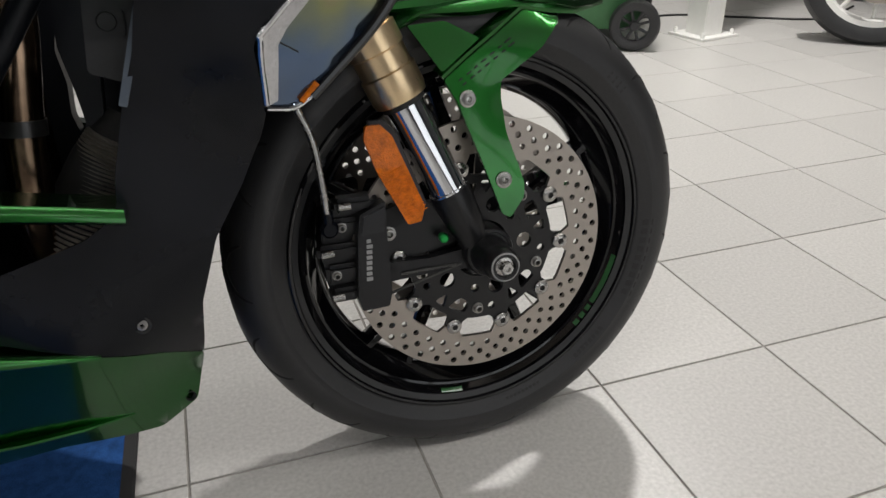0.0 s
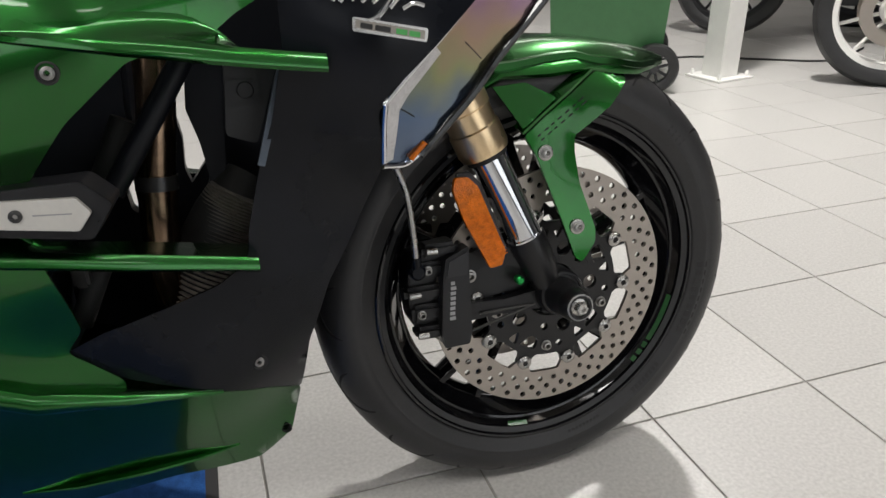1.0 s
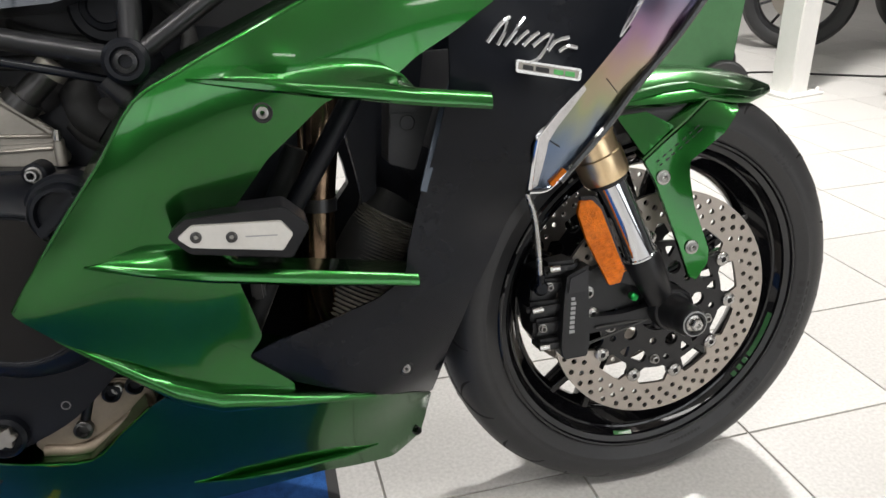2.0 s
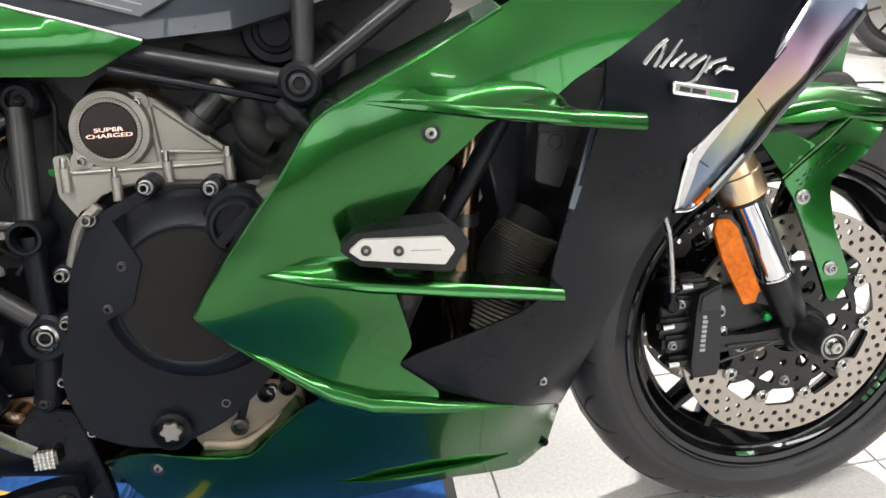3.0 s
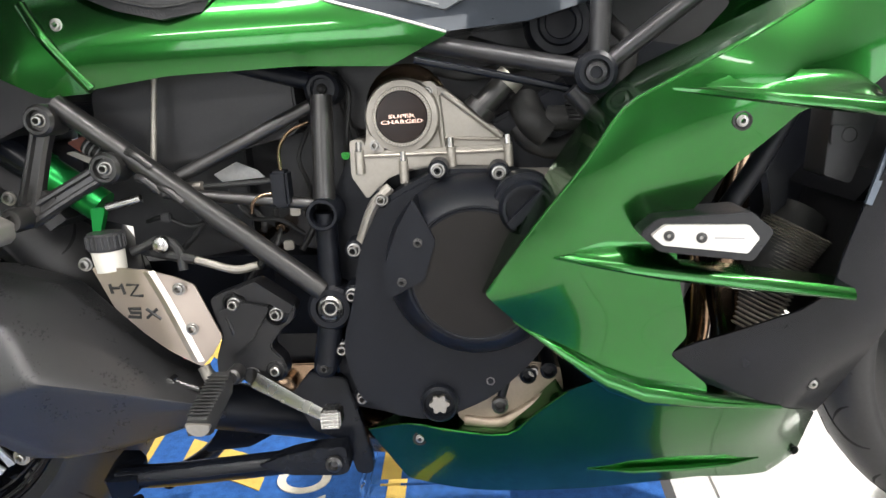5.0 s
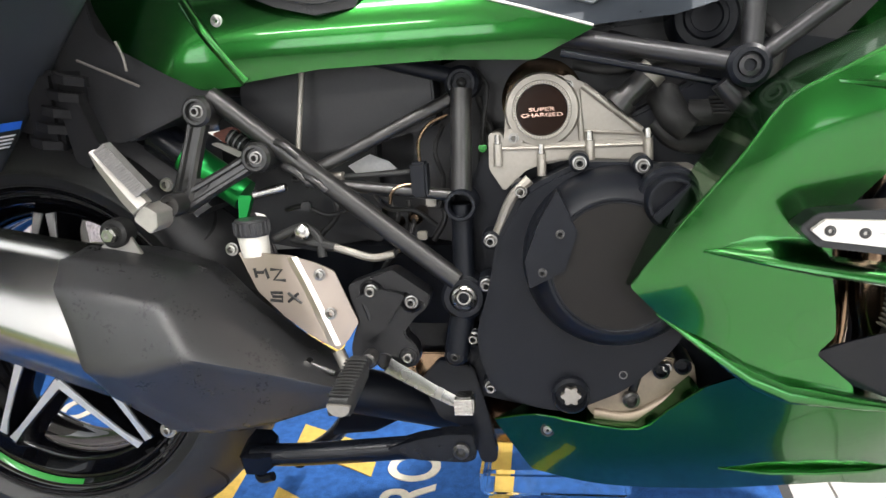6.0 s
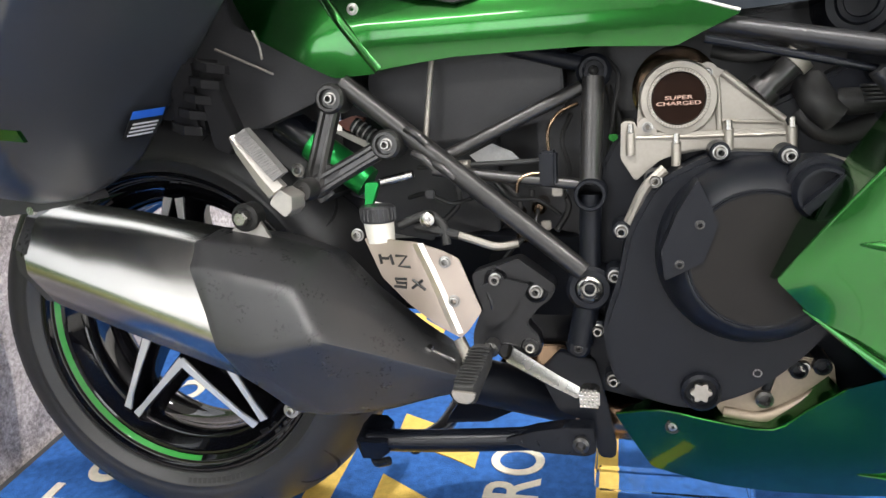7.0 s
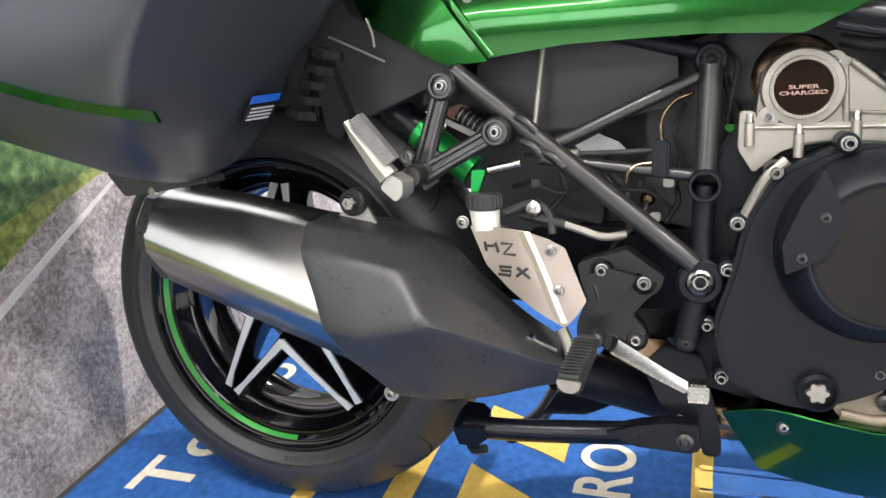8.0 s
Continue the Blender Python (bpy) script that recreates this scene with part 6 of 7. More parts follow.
for pts in ([(-0.915, 0.600, 0.10), (-0.925, 0.570, 0.11), (-0.918, 0.535, 0.10), (-0.925, 0.500, 0.10)], [(-1.02, 0.535, 0.09), (-0.99, 0.505, 0.11), (-0.955, 0.500, 0.11), (-0.93, 0.48, 0.10)],
            [(-1.12, 0.505, 0.10), (-1.09, 0.512, 0.12), (-1.06, 0.500, 0.12), (-1.03, 0.505, 0.10)], [(-1.00, 0.425, 0.12), (-0.985, 0.445, 0.13), (-0.96, 0.470, 0.12), (-0.955, 0.50, 0.10)],
            [(-0.872, 0.660, 0.10), (-0.860, 0.640, 0.11), (-0.866, 0.600, 0.11), (-0.872, 0.545, 0.11)]):
    part("cable", tube([V(*p) for p in pts], 0.0028, 8), SOFT_RUBBER, lines)
for x, z, d in ((-0.930, 0.512, 0.128), (-1.005, 0.500, 0.120), (-0.945, 0.470, 0.118), (-1.085, 0.512, 0.124)):
    part("coupling", box((x - 0.006, -d - 0.004, z - 0.005), (x + 0.006, -d + 0.004, z + 0.006), 0.0015), SILVER_CAST if x > -0.95 else PLASTIC, lines)
part("tag", sheet([(-1.05, 0.552), (-1.02, 0.566), (-0.995, 0.555), (-0.985, 0.545), (-1.04, 0.542)], 0.05, 0.002), WHITE_PRINT, lines, "pale paper tag")
part("coupling", tube([V(-1.135, 0.533, 0.160), V(-1.095, 0.541, 0.160)], 0.0050, 12, steps=0), STEEL, lines, "steel line coupling")
part("adjuster_tab", block(rounded([(-1.158, 0.532), (-1.140, 0.532), (-1.150, 0.505), (-1.160, 0.50)], 0.003), 0.145, 0.155, 0.002), GREEN_ANODISED, lines, "green anodised tab")

shock = part("shock_reservoir", tube([V(-1.252, 0.583, 0.095), V(-1.175, 0.525, 0.095)], 0.0205, 28, steps=0), GREEN_ANODISED, BIKE, "green anodised shock body with a black knob")
part("knob", tube([V(-1.284, 0.607, 0.095), V(-1.247, 0.5792, 0.095)], 0.0240, 20, steps=0), SATIN_BLACK, shock, "black adjuster knob")
part("knob_collar", tube([V(-1.248, 0.580, 0.095), V(-1.238, 0.5725, 0.095)], 0.0225, 28, steps=0), GREEN_ANODISED, shock)

part("spring_bracket", block(rounded([(-1.226, 0.603), (-1.200, 0.611), (-1.186, 0.607), (-1.198, 0.594), (-1.210, 0.590)], 0.003), 0.050, 0.062, 0.002), material("rust_red_bracket", (0.20, 0.055, 0.03), 0.45, vary=0.2), shock, "rust-red spring bracket")
part("spring_sleeve", tube([V(-1.200, 0.600, 0.066), V(-1.160, 0.572, 0.066)], 0.0095, 16, steps=0), SOFT_RUBBER, shock, "ribbed black sleeve")
for k in range(6):
    x, z = -1.196 + 0.0065 * k, 0.5972 - 0.00455 * k
    part("sleeve_rib", tube([V(x - 0.0008, z + 0.0006, 0.066), V(x + 0.0008, z - 0.0006, 0.066)], 0.0108, 16, steps=0), STROKE, shock)
part("side_plate", block(rounded([(-1.232, 0.590), (-1.222, 0.592), (-1.150, 0.560), (-1.158, 0.552)], 0.003), 0.052, 0.058, 0.001), WHITE_PLASTIC, shock, "pale side plate")

# ---- tank, seat and tail ----
TANKSIDE = gentle([(-0.741, 0.692, 0.188), (-0.802, 0.665, 0.184), (-0.895, 0.671, 0.186), (-1.035, 0.670, 0.178), (-1.124, 0.660, 0.178), (-1.186, 0.745, 0.172), (-0.870, 0.735, 0.183), (-0.950, 0.765, 0.165), (-1.000, 0.705, 0.190), (-1.080, 0.700, 0.190), (-1.146, 0.729, 0.182), (-0.88, 0.70, 0.192)])
tank_side = part("tank_side_panel", sheet(rounded([(-0.740, 0.693), (-0.802, 0.665), (-0.895, 0.671), (-1.035, 0.670), (-1.107, 0.663), (-1.124, 0.661), (-1.162, 0.716), (-1.190, 0.752), (-1.190, 0.80), (-0.990, 0.80), (-0.950, 0.768), (-0.870, 0.736), (-0.805, 0.715)], 0.004), TANKSIDE, 0.004, step=0.015, bevel=0.0012), GREEN, BIKE, "glossy green panel under tank and seat", 50)
bolt(-1.146, 0.729, 0.182, tank_side, 0.0062, tall=0.004)
part("silver_line", tube([V(x, z, TANKSIDE(x, z) + 0.001) for x, z in ((-0.742, 0.6945), (-0.805, 0.7155), (-0.870, 0.7365), (-0.950, 0.7685))], 0.0016, 8), SILVER_PAINT, tank_side, "thin silver pinstripe")
part("edge_crease", tube([V(x, z, TANKSIDE(x, z) - 0.0005) for x, z in ((-1.122, 0.662), (-1.161, 0.716), (-1.189, 0.752))], 0.0062, 12), GREEN, tank_side, "bright green folded edge")
TAIL = surface([(-1.124, 0.659, 0.170), (-1.182, 0.657, 0.166), (-1.283, 0.710, 0.158), (-1.307, 0.753, 0.154), (-1.32, 0.80, 0.15), (-1.19, 0.752, 0.166), (-1.21, 0.69, 0.172)])
tail = part("tail_panel", sheet(rounded([(-1.126, 0.658), (-1.182, 0.656), (-1.283, 0.710), (-1.307, 0.753), (-1.325, 0.82), (-1.190, 0.82), (-1.190, 0.75), (-1.163, 0.716)], 0.006), TAIL, 0.004, step=0.015, bevel=0.0012), GREEN, BIKE, "glossy green tail panel", 50)
part("tail_underside", block(rounded([(-1.17, 0.648), (-1.19, 0.66), (-1.32, 0.73), (-1.34, 0.86), (-1.52, 0.86), (-1.44, 0.62), (-1.30, 0.60), (-1.22, 0.63)], 0.01), 0.003, 0.140, 0.006), PLASTIC, tail, "black plastic tail underside")
# Highlights on the tail's edges, painted as thin silver tubes.
part("edge_highlight", tube([V(-1.335, 0.700, 0.160), V(-1.300, 0.684, 0.160), V(-1.262, 0.666, 0.158)], 0.0016, 8), SILVER_CAST, tail, "edge highlight drawn as a thin silver line")
part("edge_highlight", tube([V(-1.283, 0.718, 0.160), V(-1.276, 0.700, 0.160), V(-1.274, 0.684, 0.160)], 0.0016, 8), SILVER_CAST, tail, "edge highlight drawn as a thin silver line")
tank_secs = []
for x, zb, zt, h in ((-0.42, 0.76, 0.86, 0.12), (-0.52, 0.735, 0.91, 0.165), (-0.66, 0.700, 0.93, 0.182), (-0.78, 0.694, 0.91, 0.174), (-0.90, 0.72, 0.86, 0.162), (-1.00, 0.755, 0.80, 0.15)):
    ring = [(h, zb), (h * 1.0, zb + 0.35 * (zt - zb)), (h * 0.9, zb + 0.7 * (zt - zb)), (h * 0.6, zt - 0.008), (0, zt)]
    ring += [(-d, z) for d, z in reversed(ring[:-1])]
    tank_secs.append([V(x, z, d) for d, z in ring])
tank = part("fuel_tank", soften(loft(tank_secs), 0.004, 30), TANK_GREY, BIKE, "metallic dark grey fuel tank")
tank_label = part("label", block([(-0.835, 0.7450), (-0.742, 0.7160), (-0.700, 0.7360), (-0.790, 0.7650)], 0.170, 0.1865, 0.0006), material("grey_label", (0.10, 0.11, 0.12), 0.4, vary=0.1), tank, "grey warning label with small print")
for k in range(4):
    part("print_bar", block([(-0.822 + 0.010 * k, 0.7440 + 0.0050 * k), (-0.748 + 0.010 * k, 0.7210 + 0.0050 * k), (-0.7475 + 0.010 * k, 0.7224 + 0.0050 * k), (-0.8215 + 0.010 * k, 0.7454 + 0.0050 * k)], 0.1860, 0.1868, 0), STROKE, tank_label)
seat_secs = []
for x, zb, zt, h in ((-0.93, 0.760, 0.80, 0.10), (-0.957, 0.742, 0.815, 0.150), (-0.99, 0.731, 0.820, 0.186), (-1.03, 0.725, 0.822, 0.196), (-1.075, 0.737, 0.825, 0.196), (-1.11, 0.752, 0.83, 0.186), (-1.18, 0.79, 0.86, 0.15), (-1.30, 0.84, 0.90, 0.12), (-1.42, 0.86, 0.91, 0.09)):
    ring = [(h, zb), (h * 1.01, zb + 0.3 * (zt - zb)), (h * 0.94, zb + 0.75 * (zt - zb)), (h * 0.7, zt), (0, zt + 0.004)]
    ring += [(-d, z) for d, z in reversed(ring[:-1])]
    seat_secs.append([V(x, z, d) for d, z in ring])
seat = part("seat", soften(loft(seat_secs), 0.006, 30, 3), SEAT_VINYL, BIKE, "black textured vinyl seat")
part("seat_seam", tube([V(-0.957, 0.752, 0.156), V(-0.99, 0.742, 0.190), V(-1.03, 0.737, 0.199), V(-1.075, 0.748, 0.199), V(-1.11, 0.763, 0.189)], 0.0018, 8), SOFT_RUBBER, seat)
mirrored(tank_side), mirrored(tail)

# ---- footrests and their brackets ----
rest = part("rider_footrest_bracket", block(rounded([(-1.029, 0.424), (-1.012, 0.430), (-0.972, 0.443), (-0.930, 0.412), (-0.936, 0.394), (-0.950, 0.384), (-0.966, 0.364), (-0.951, 0.348), (-0.949, 0.330), (-0.960, 0.320), (-0.992, 0.330), (-1.010, 0.318), (-1.030, 0.322), (-1.030, 0.350), (-1.019, 0.380), (-1.026, 0.407)], 0.006), 0.145, 0.170, 0.004), CAST_BLACK, BIKE, "black cast rider footrest bracket")
part("raised_web", block(rounded([(-1.020, 0.410), (-0.992, 0.420), (-0.958, 0.412), (-0.985, 0.372), (-1.012, 0.352)], 0.006), 0.168, 0.175, 0.003), CAST_BLACK, rest)
part("upper_flange", block(rounded([(-1.000, 0.433), (-0.972, 0.443), (-0.931, 0.413), (-0.938, 0.404), (-0.957, 0.416), (-0.980, 0.424)], 0.002), 0.166, 0.178, 0.002), CAST_BLACK, rest)
part("brace_rib", tube([V(-1.012, 0.405, 0.172), V(-1.006, 0.392, 0.174), V(-1.004, 0.378, 0.172)], 0.0028, 8), CAST_BLACK, rest)
for x, z, d in ((-1.000, 0.417, 0.172), (-0.953, 0.403, 0.172), (-0.962, 0.335, 0.168)):
    part("boss", lathe([(0.0135, 0.15), (0.0135, d), (0.0105, d + 0.003), (0.009, d), (0, d)], x, z, 28), CAST_BLACK, rest)
    bolt(x, z, d, rest, 0.0072, tall=0.008)
peg = part("rider_footrest", loft([[V(-1.004 + w * sx - 0.022 * (d - 0.175) / 0.08, 0.358 - 0.052 * (d - 0.175) / 0.08 + h * sz, d) for sx, sz in ((-1, 0.2), (-0.8, 1), (0.8, 1), (1, 0.2), (0.9, -1), (-0.9, -1))] for d, w, h in ((0.203, 0.011, 0.009), (0.208, 0.0128, 0.011), (0.249, 0.0142, 0.011), (0.254, 0.0130, 0.009))]), SOFT_RUBBER, rest, "ribbed black rubber footrest")
for k in range(12):
    d = 0.210 + 0.0036 * k
    off = (d - 0.175) / 0.08
    cx, cz = -1.004 - 0.022 * off, 0.358 - 0.052 * off
    part("footrest_rib", tube([V(cx - 0.0125, cz + 0.0105, d), V(cx, cz + 0.0130, d + 0.004), V(cx + 0.0125, cz + 0.0105, d)], 0.0011, 8, steps=3), SOFT_RUBBER, rest)
part("footrest_end", block(rounded([(-1.039, 0.313), (-1.011, 0.311), (-1.013, 0.303), (-1.020, 0.298), (-1.030, 0.299), (-1.036, 0.304)], 0.003), 0.250, 0.258, 0.002), SILVER_CAST, rest, "bare metal footrest end")
part("footrest_hinge", lathe([(0, 0.16), (0.009, 0.16), (0.009, 0.190), (0.006, 0.193), (0, 0.193)], -1.006, 0.337, 20), FRAME_GREY, rest)
heel = surface([(-1.155, 0.470, 0.176), (-1.119, 0.467, 0.178), (-1.100, 0.464, 0.182), (-1.042, 0.345, 0.182), (-1.037, 0.332, 0.180), (-1.018, 0.378, 0.176), (-1.042, 0.442, 0.174), (-1.107, 0.387, 0.176), (-1.070, 0.400, 0.1822)])
plate = part("heel_plate", sheet(rounded([(-1.156, 0.468), (-1.119, 0.466), (-1.091, 0.464), (-1.061, 0.453), (-1.042, 0.442), (-1.017, 0.380), (-1.030, 0.360), (-1.042, 0.348), (-1.076, 0.367), (-1.107, 0.389), (-1.137, 0.420)], 0.003), heel, 0.0025, step=0.010, bevel=0.0006), PLATE_STEEL, BIKE, "brushed steel heel guard plate", 40)
part("fold", loft([[V(x - 0.005, z, heel(x - 0.005, z) + 0.0002), V(x + 0.0025, z, heel(x + 0.0025, z) + 0.0024), V(x + 0.0085, z, heel(x + 0.0085, z) + 0.0002), V(x, z, heel(x, z) - 0.001)] for x, z in ((-1.0905, 0.4625), (-1.078, 0.433), (-1.066, 0.404), (-1.055, 0.374), (-1.0475, 0.3545))]), FOLD_GLINT, plate, "folded ridge with its glint in paler steel")
for x, z in ((-1.057, 0.440), (-1.048, 0.393)):
    bolt(x, z, 0.181, plate, 0.0068, tall=0.005)
for pts in ([(-1.138, 0.4485), (-1.136, 0.437)], [(-1.137, 0.4435), (-1.127, 0.4435), (-1.124, 0.448), (-1.121, 0.436)], [(-1.117, 0.447), (-1.103, 0.447), (-1.114, 0.4345), (-1.099, 0.434)],
            [(-1.105, 0.4185), (-1.120, 0.4185), (-1.118, 0.4135), (-1.106, 0.4135), (-1.107, 0.408), (-1.122, 0.409)], [(-1.098, 0.4185), (-1.082, 0.406)], [(-1.085, 0.418), (-1.099, 0.4075)]):
    part("cut_mark", tube([V(x, z, heel(x, z) + 0.0002) for x, z in pts], 0.0019, 6, steps=0), PRINT_GREY, plate, "dark cut-out stroke")
part("small_mark", block([(-1.063, 0.3595), (-1.051, 0.3580), (-1.051, 0.3562), (-1.063, 0.3577)], 0.178, 0.1815, 0), material("red_mark", (0.45, 0.03, 0.05), 0.4), plate, "small red mark")
cup = part("brake_fluid_reservoir", tube([V(-1.138, 0.462, 0.165), V(-1.140, 0.488, 0.165)], [0.0165, 0.0185], 24, steps=0), WHITE_PLASTIC, BIKE, "milky brake fluid cup with a black lid")
part("lid", tube([V(-1.140, 0.486, 0.165), V(-1.140, 0.489, 0.165), V(-1.1405, 0.503, 0.165), V(-1.1405, 0.506, 0.165)], [0.0195, 0.0205, 0.0205, 0.018], 24, steps=0), PLASTIC, cup, "black screw lid")
for k in range(20):
    a = 2 * math.pi * k / 20
    part("lid_rib", tube([V(-1.140 + 0.0205 * math.cos(a), 0.489, 0.165 + 0.0205 * math.sin(a)), V(-1.1405 + 0.0205 * math.cos(a), 0.503, 0.165 + 0.0205 * math.sin(a))], 0.0014, 5, steps=0), PLASTIC, cup)
bolt(-1.168, 0.470, 0.165, cup, 0.0075)
master = part("master_cylinder", tube([V(-1.050, 0.340, 0.160), V(-1.040, 0.318, 0.165), V(-1.036, 0.300, 0.170)], 0.0075, 14), SILVER_CAST, BIKE, "silver rear brake master cylinder")
part("push_rod", tube([V(-1.085, 0.325, 0.165), V(-1.055, 0.314, 0.168)], 0.0035, 10, steps=0), FRAME_GREY, master)
part("rod_end", lathe([(0.006, 0.160), (0.006, 0.174), (0, 0.174)], -1.088, 0.326, 12), STEEL, master)
part("reservoir_hose", tube([V(-1.120, 0.478, 0.15), V(-1.085, 0.490, 0.145), V(-1.065, 0.478, 0.150), V(-1.060, 0.455, 0.155)], 0.0055, 10), SOFT_RUBBER, master)
part("clip", lathe([(0.009, 0.148), (0.009, 0.158), (0.006, 0.160), (0, 0.160)], -1.082, 0.486, 14), STEEL, master)
pedal = part("brake_pedal", soften(loft([[V(x - 0.004, z + h, d), V(x + 0.004, z + h * 0.85, d + 0.008), V(x, z - h * 0.2, d + 0.010), V(x - 0.006, z - h, d + 0.008), V(x - 0.008, z - h, d)] for x, z, h, d in ((-0.984, 0.329, 0.0095, 0.172), (-0.958, 0.318, 0.0080, 0.181), (-0.930, 0.306, 0.0065, 0.191), (-0.901, 0.295, 0.0056, 0.200))]), 0.0016, 25), STEEL, BIKE, "bare metal brake pedal with a knurled toe piece")
part("pedal_pivot", lathe([(0, 0.15), (0.012, 0.15), (0.012, 0.168), (0.009, 0.171), (0, 0.171)], -0.990, 0.330, 24), CAST_BLACK, pedal)
part("toe_piece", box((-0.903, -0.222, 0.284), (-0.881, -0.197, 0.305), 0.003), STEEL, pedal)
for i in range(5):
    for j in range(5):
        part("knurl_tooth", box((-0.9025 + 0.0043 * i, -0.2245, 0.2855 + 0.0039 * j), (-0.8995 + 0.0043 * i, -0.221, 0.2884 + 0.0039 * j), 0.0006, segments=1), STEEL, pedal)



def hanger_bar(a, b, w0, w1, d0, d1):
    """A flat forged bar with bevelled flanks and a raised rim from a to b."""
    p, q = Vector(a), Vector(b)
    way = (q - p).normalized()
    t = Vector((-way.y, way.x))
    bm = bmesh.new()
    for side in (-1, 1):
        secs = []
        for u in (0.0, 0.33, 0.67, 1.0):
            c, w, d = p + (q - p) * u, w0 + (w1 - w0) * u - 0.0015 * math.sin(math.pi * u), d0 + (d1 - d0) * u
            secs.append([V(*(c + t * side * w), d - 0.014), V(*(c + t * side * w), d - 0.004), V(*(c + t * side * w * 0.72), d), V(*(c + t * side * w * 0.42), d), V(*(c + t * side * w * 0.25), d - 0.004), V(*c, d - 0.004), V(*c, d - 0.014)])
        loft(secs, bm)
    return bm


hanger = part("passenger_footrest_hanger", hanger_bar((-1.182, 0.633), (-1.211, 0.534), 0.0115, 0.0135, 0.182, 0.192), FRAME_GREY, BIKE, "grey forked passenger footrest hanger", 20)
part("hanger_arm", hanger_bar((-1.118, 0.578), (-1.211, 0.530), 0.0115, 0.0135, 0.182, 0.192), FRAME_GREY, hanger, "", 20)
part("hanger_web", block(rounded([(-1.205, 0.560), (-1.190, 0.558), (-1.175, 0.550), (-1.200, 0.530), (-1.220, 0.525), (-1.222, 0.535)], 0.004), 0.176, 0.186, 0.003), FRAME_GREY, hanger)
for x, z in ((-1.182, 0.633), (-1.118, 0.578)):
    part("boss", lathe([(0.0175, 0.150), (0.0175, 0.184), (0.0145, 0.188), (0.0115, 0.188), (0.0105, 0.182), (0, 0.182)], x, z, 32), FRAME_GREY, hanger)
    bolt(x, z, 0.182, hanger, 0.0068, tall=0.008)
bolt(-1.226, 0.553, 0.19, hanger, 0.0075)
bolt(-1.222, 0.528, 0.200, hanger, 0.0065)
folded = part("passenger_footrest", soften(loft([[V(x - nx, z - nz, d - 0.007), V(x - nx, z - nz, d + 0.004), V(x, z, d + 0.008), V(x + nx, z + nz, d + 0.004), V(x + nx, z + nz, d - 0.007)] for x, z, d, nx, nz in ((-1.275, 0.598, 0.245, 0.003, 0.002), (-1.265, 0.584, 0.246, 0.0060, 0.0045), (-1.238, 0.549, 0.248, 0.0085, 0.0062), (-1.226, 0.535, 0.248, 0.009, 0.0065))]), 0.0025, 25), ALLOY, hanger, "folded-up bare metal footrest")
part("footrest_grip", soften(loft([[V(x + 0.001, z + 0.002, 0.2580), V(x + 0.012, z + 0.010, 0.2545), V(x + 0.013, z + 0.011, 0.243), V(x - 0.001, z + 0.001, 0.247)] for x, z in ((-1.268, 0.596), (-1.226, 0.546))]), 0.0015), GRIP, hanger, "grey ribbed grip")
for k in range(20):
    x, z = -1.267 + 0.0020 * k, 0.5945 - 0.00238 * k
    part("grip_rib", tube([V(x + 0.001, z + 0.002, 0.2582), V(x + 0.0140, z + 0.009, 0.2545)], 0.0006, 6, steps=0), GRIP, hanger)
part("footrest_root", lathe([(0.0135, 0.186), (0.0135, 0.212), (0.0115, 0.216), (0.006, 0.216), (0.005, 0.213), (0, 0.213)], -1.213, 0.531, 24), FRAME_GREY, hanger, "grey round footrest knuckle")
part("footrest_foot", block(rounded([(-1.237, 0.522), (-1.225, 0.539), (-1.209, 0.529), (-1.210, 0.514), (-1.219, 0.506)], 0.003), 0.214, 0.250, 0.003), ALLOY, hanger, "bare metal footrest hinge")
bolt(-1.258, 0.563, 0.232, hanger, 0.0055)

# ---- silencer ----
muffler = part("silencer", soften(loft([[V(x + (0.018 if k in (4, 5, 6) else 0.0), z, d) for k, (z, d) in enumerate(s)] for x, s in (
    (-1.585, [(0.522, 0.165), (0.505, 0.215), (0.462, 0.243), (0.440, 0.243), (0.395, 0.222), (0.380, 0.170), (0.400, 0.118), (0.500, 0.115)]),
    (-1.46, [(0.505, 0.168), (0.485, 0.221), (0.420, 0.248), (0.400, 0.248), (0.352, 0.226), (0.335, 0.172), (0.355, 0.116), (0.478, 0.112)]),
    (-1.32, [(0.478, 0.168), (0.455, 0.222), (0.372, 0.250), (0.350, 0.250), (0.305, 0.228), (0.288, 0.172), (0.310, 0.114), (0.450, 0.110)]))]), 0.009, 25, 3), MUFFLER_STEEL, BIKE, "brushed stainless silencer with matt black heat shield", 60)
part("end_cap", soften(loft([[V(x + (0.016 if k in (4, 5, 6) else 0.0), z, d) for k, (z, d) in enumerate(s)] for x, s in (
    (-1.625, [(0.505, 0.160), (0.495, 0.195), (0.475, 0.210), (0.455, 0.210), (0.425, 0.195), (0.415, 0.160), (0.430, 0.125), (0.490, 0.125)]),
    (-1.600, [(0.524, 0.165), (0.508, 0.214), (0.470, 0.240), (0.442, 0.240), (0.398, 0.220), (0.382, 0.170), (0.402, 0.118), (0.502, 0.115)]),
    (-1.583, [(0.522, 0.165), (0.505, 0.214), (0.464, 0.242), (0.438, 0.242), (0.396, 0.221), (0.381, 0.170), (0.401, 0.119), (0.500, 0.116)]))]), 0.004, 25), MUFFLER_BLACK, muffler, "black end cap")
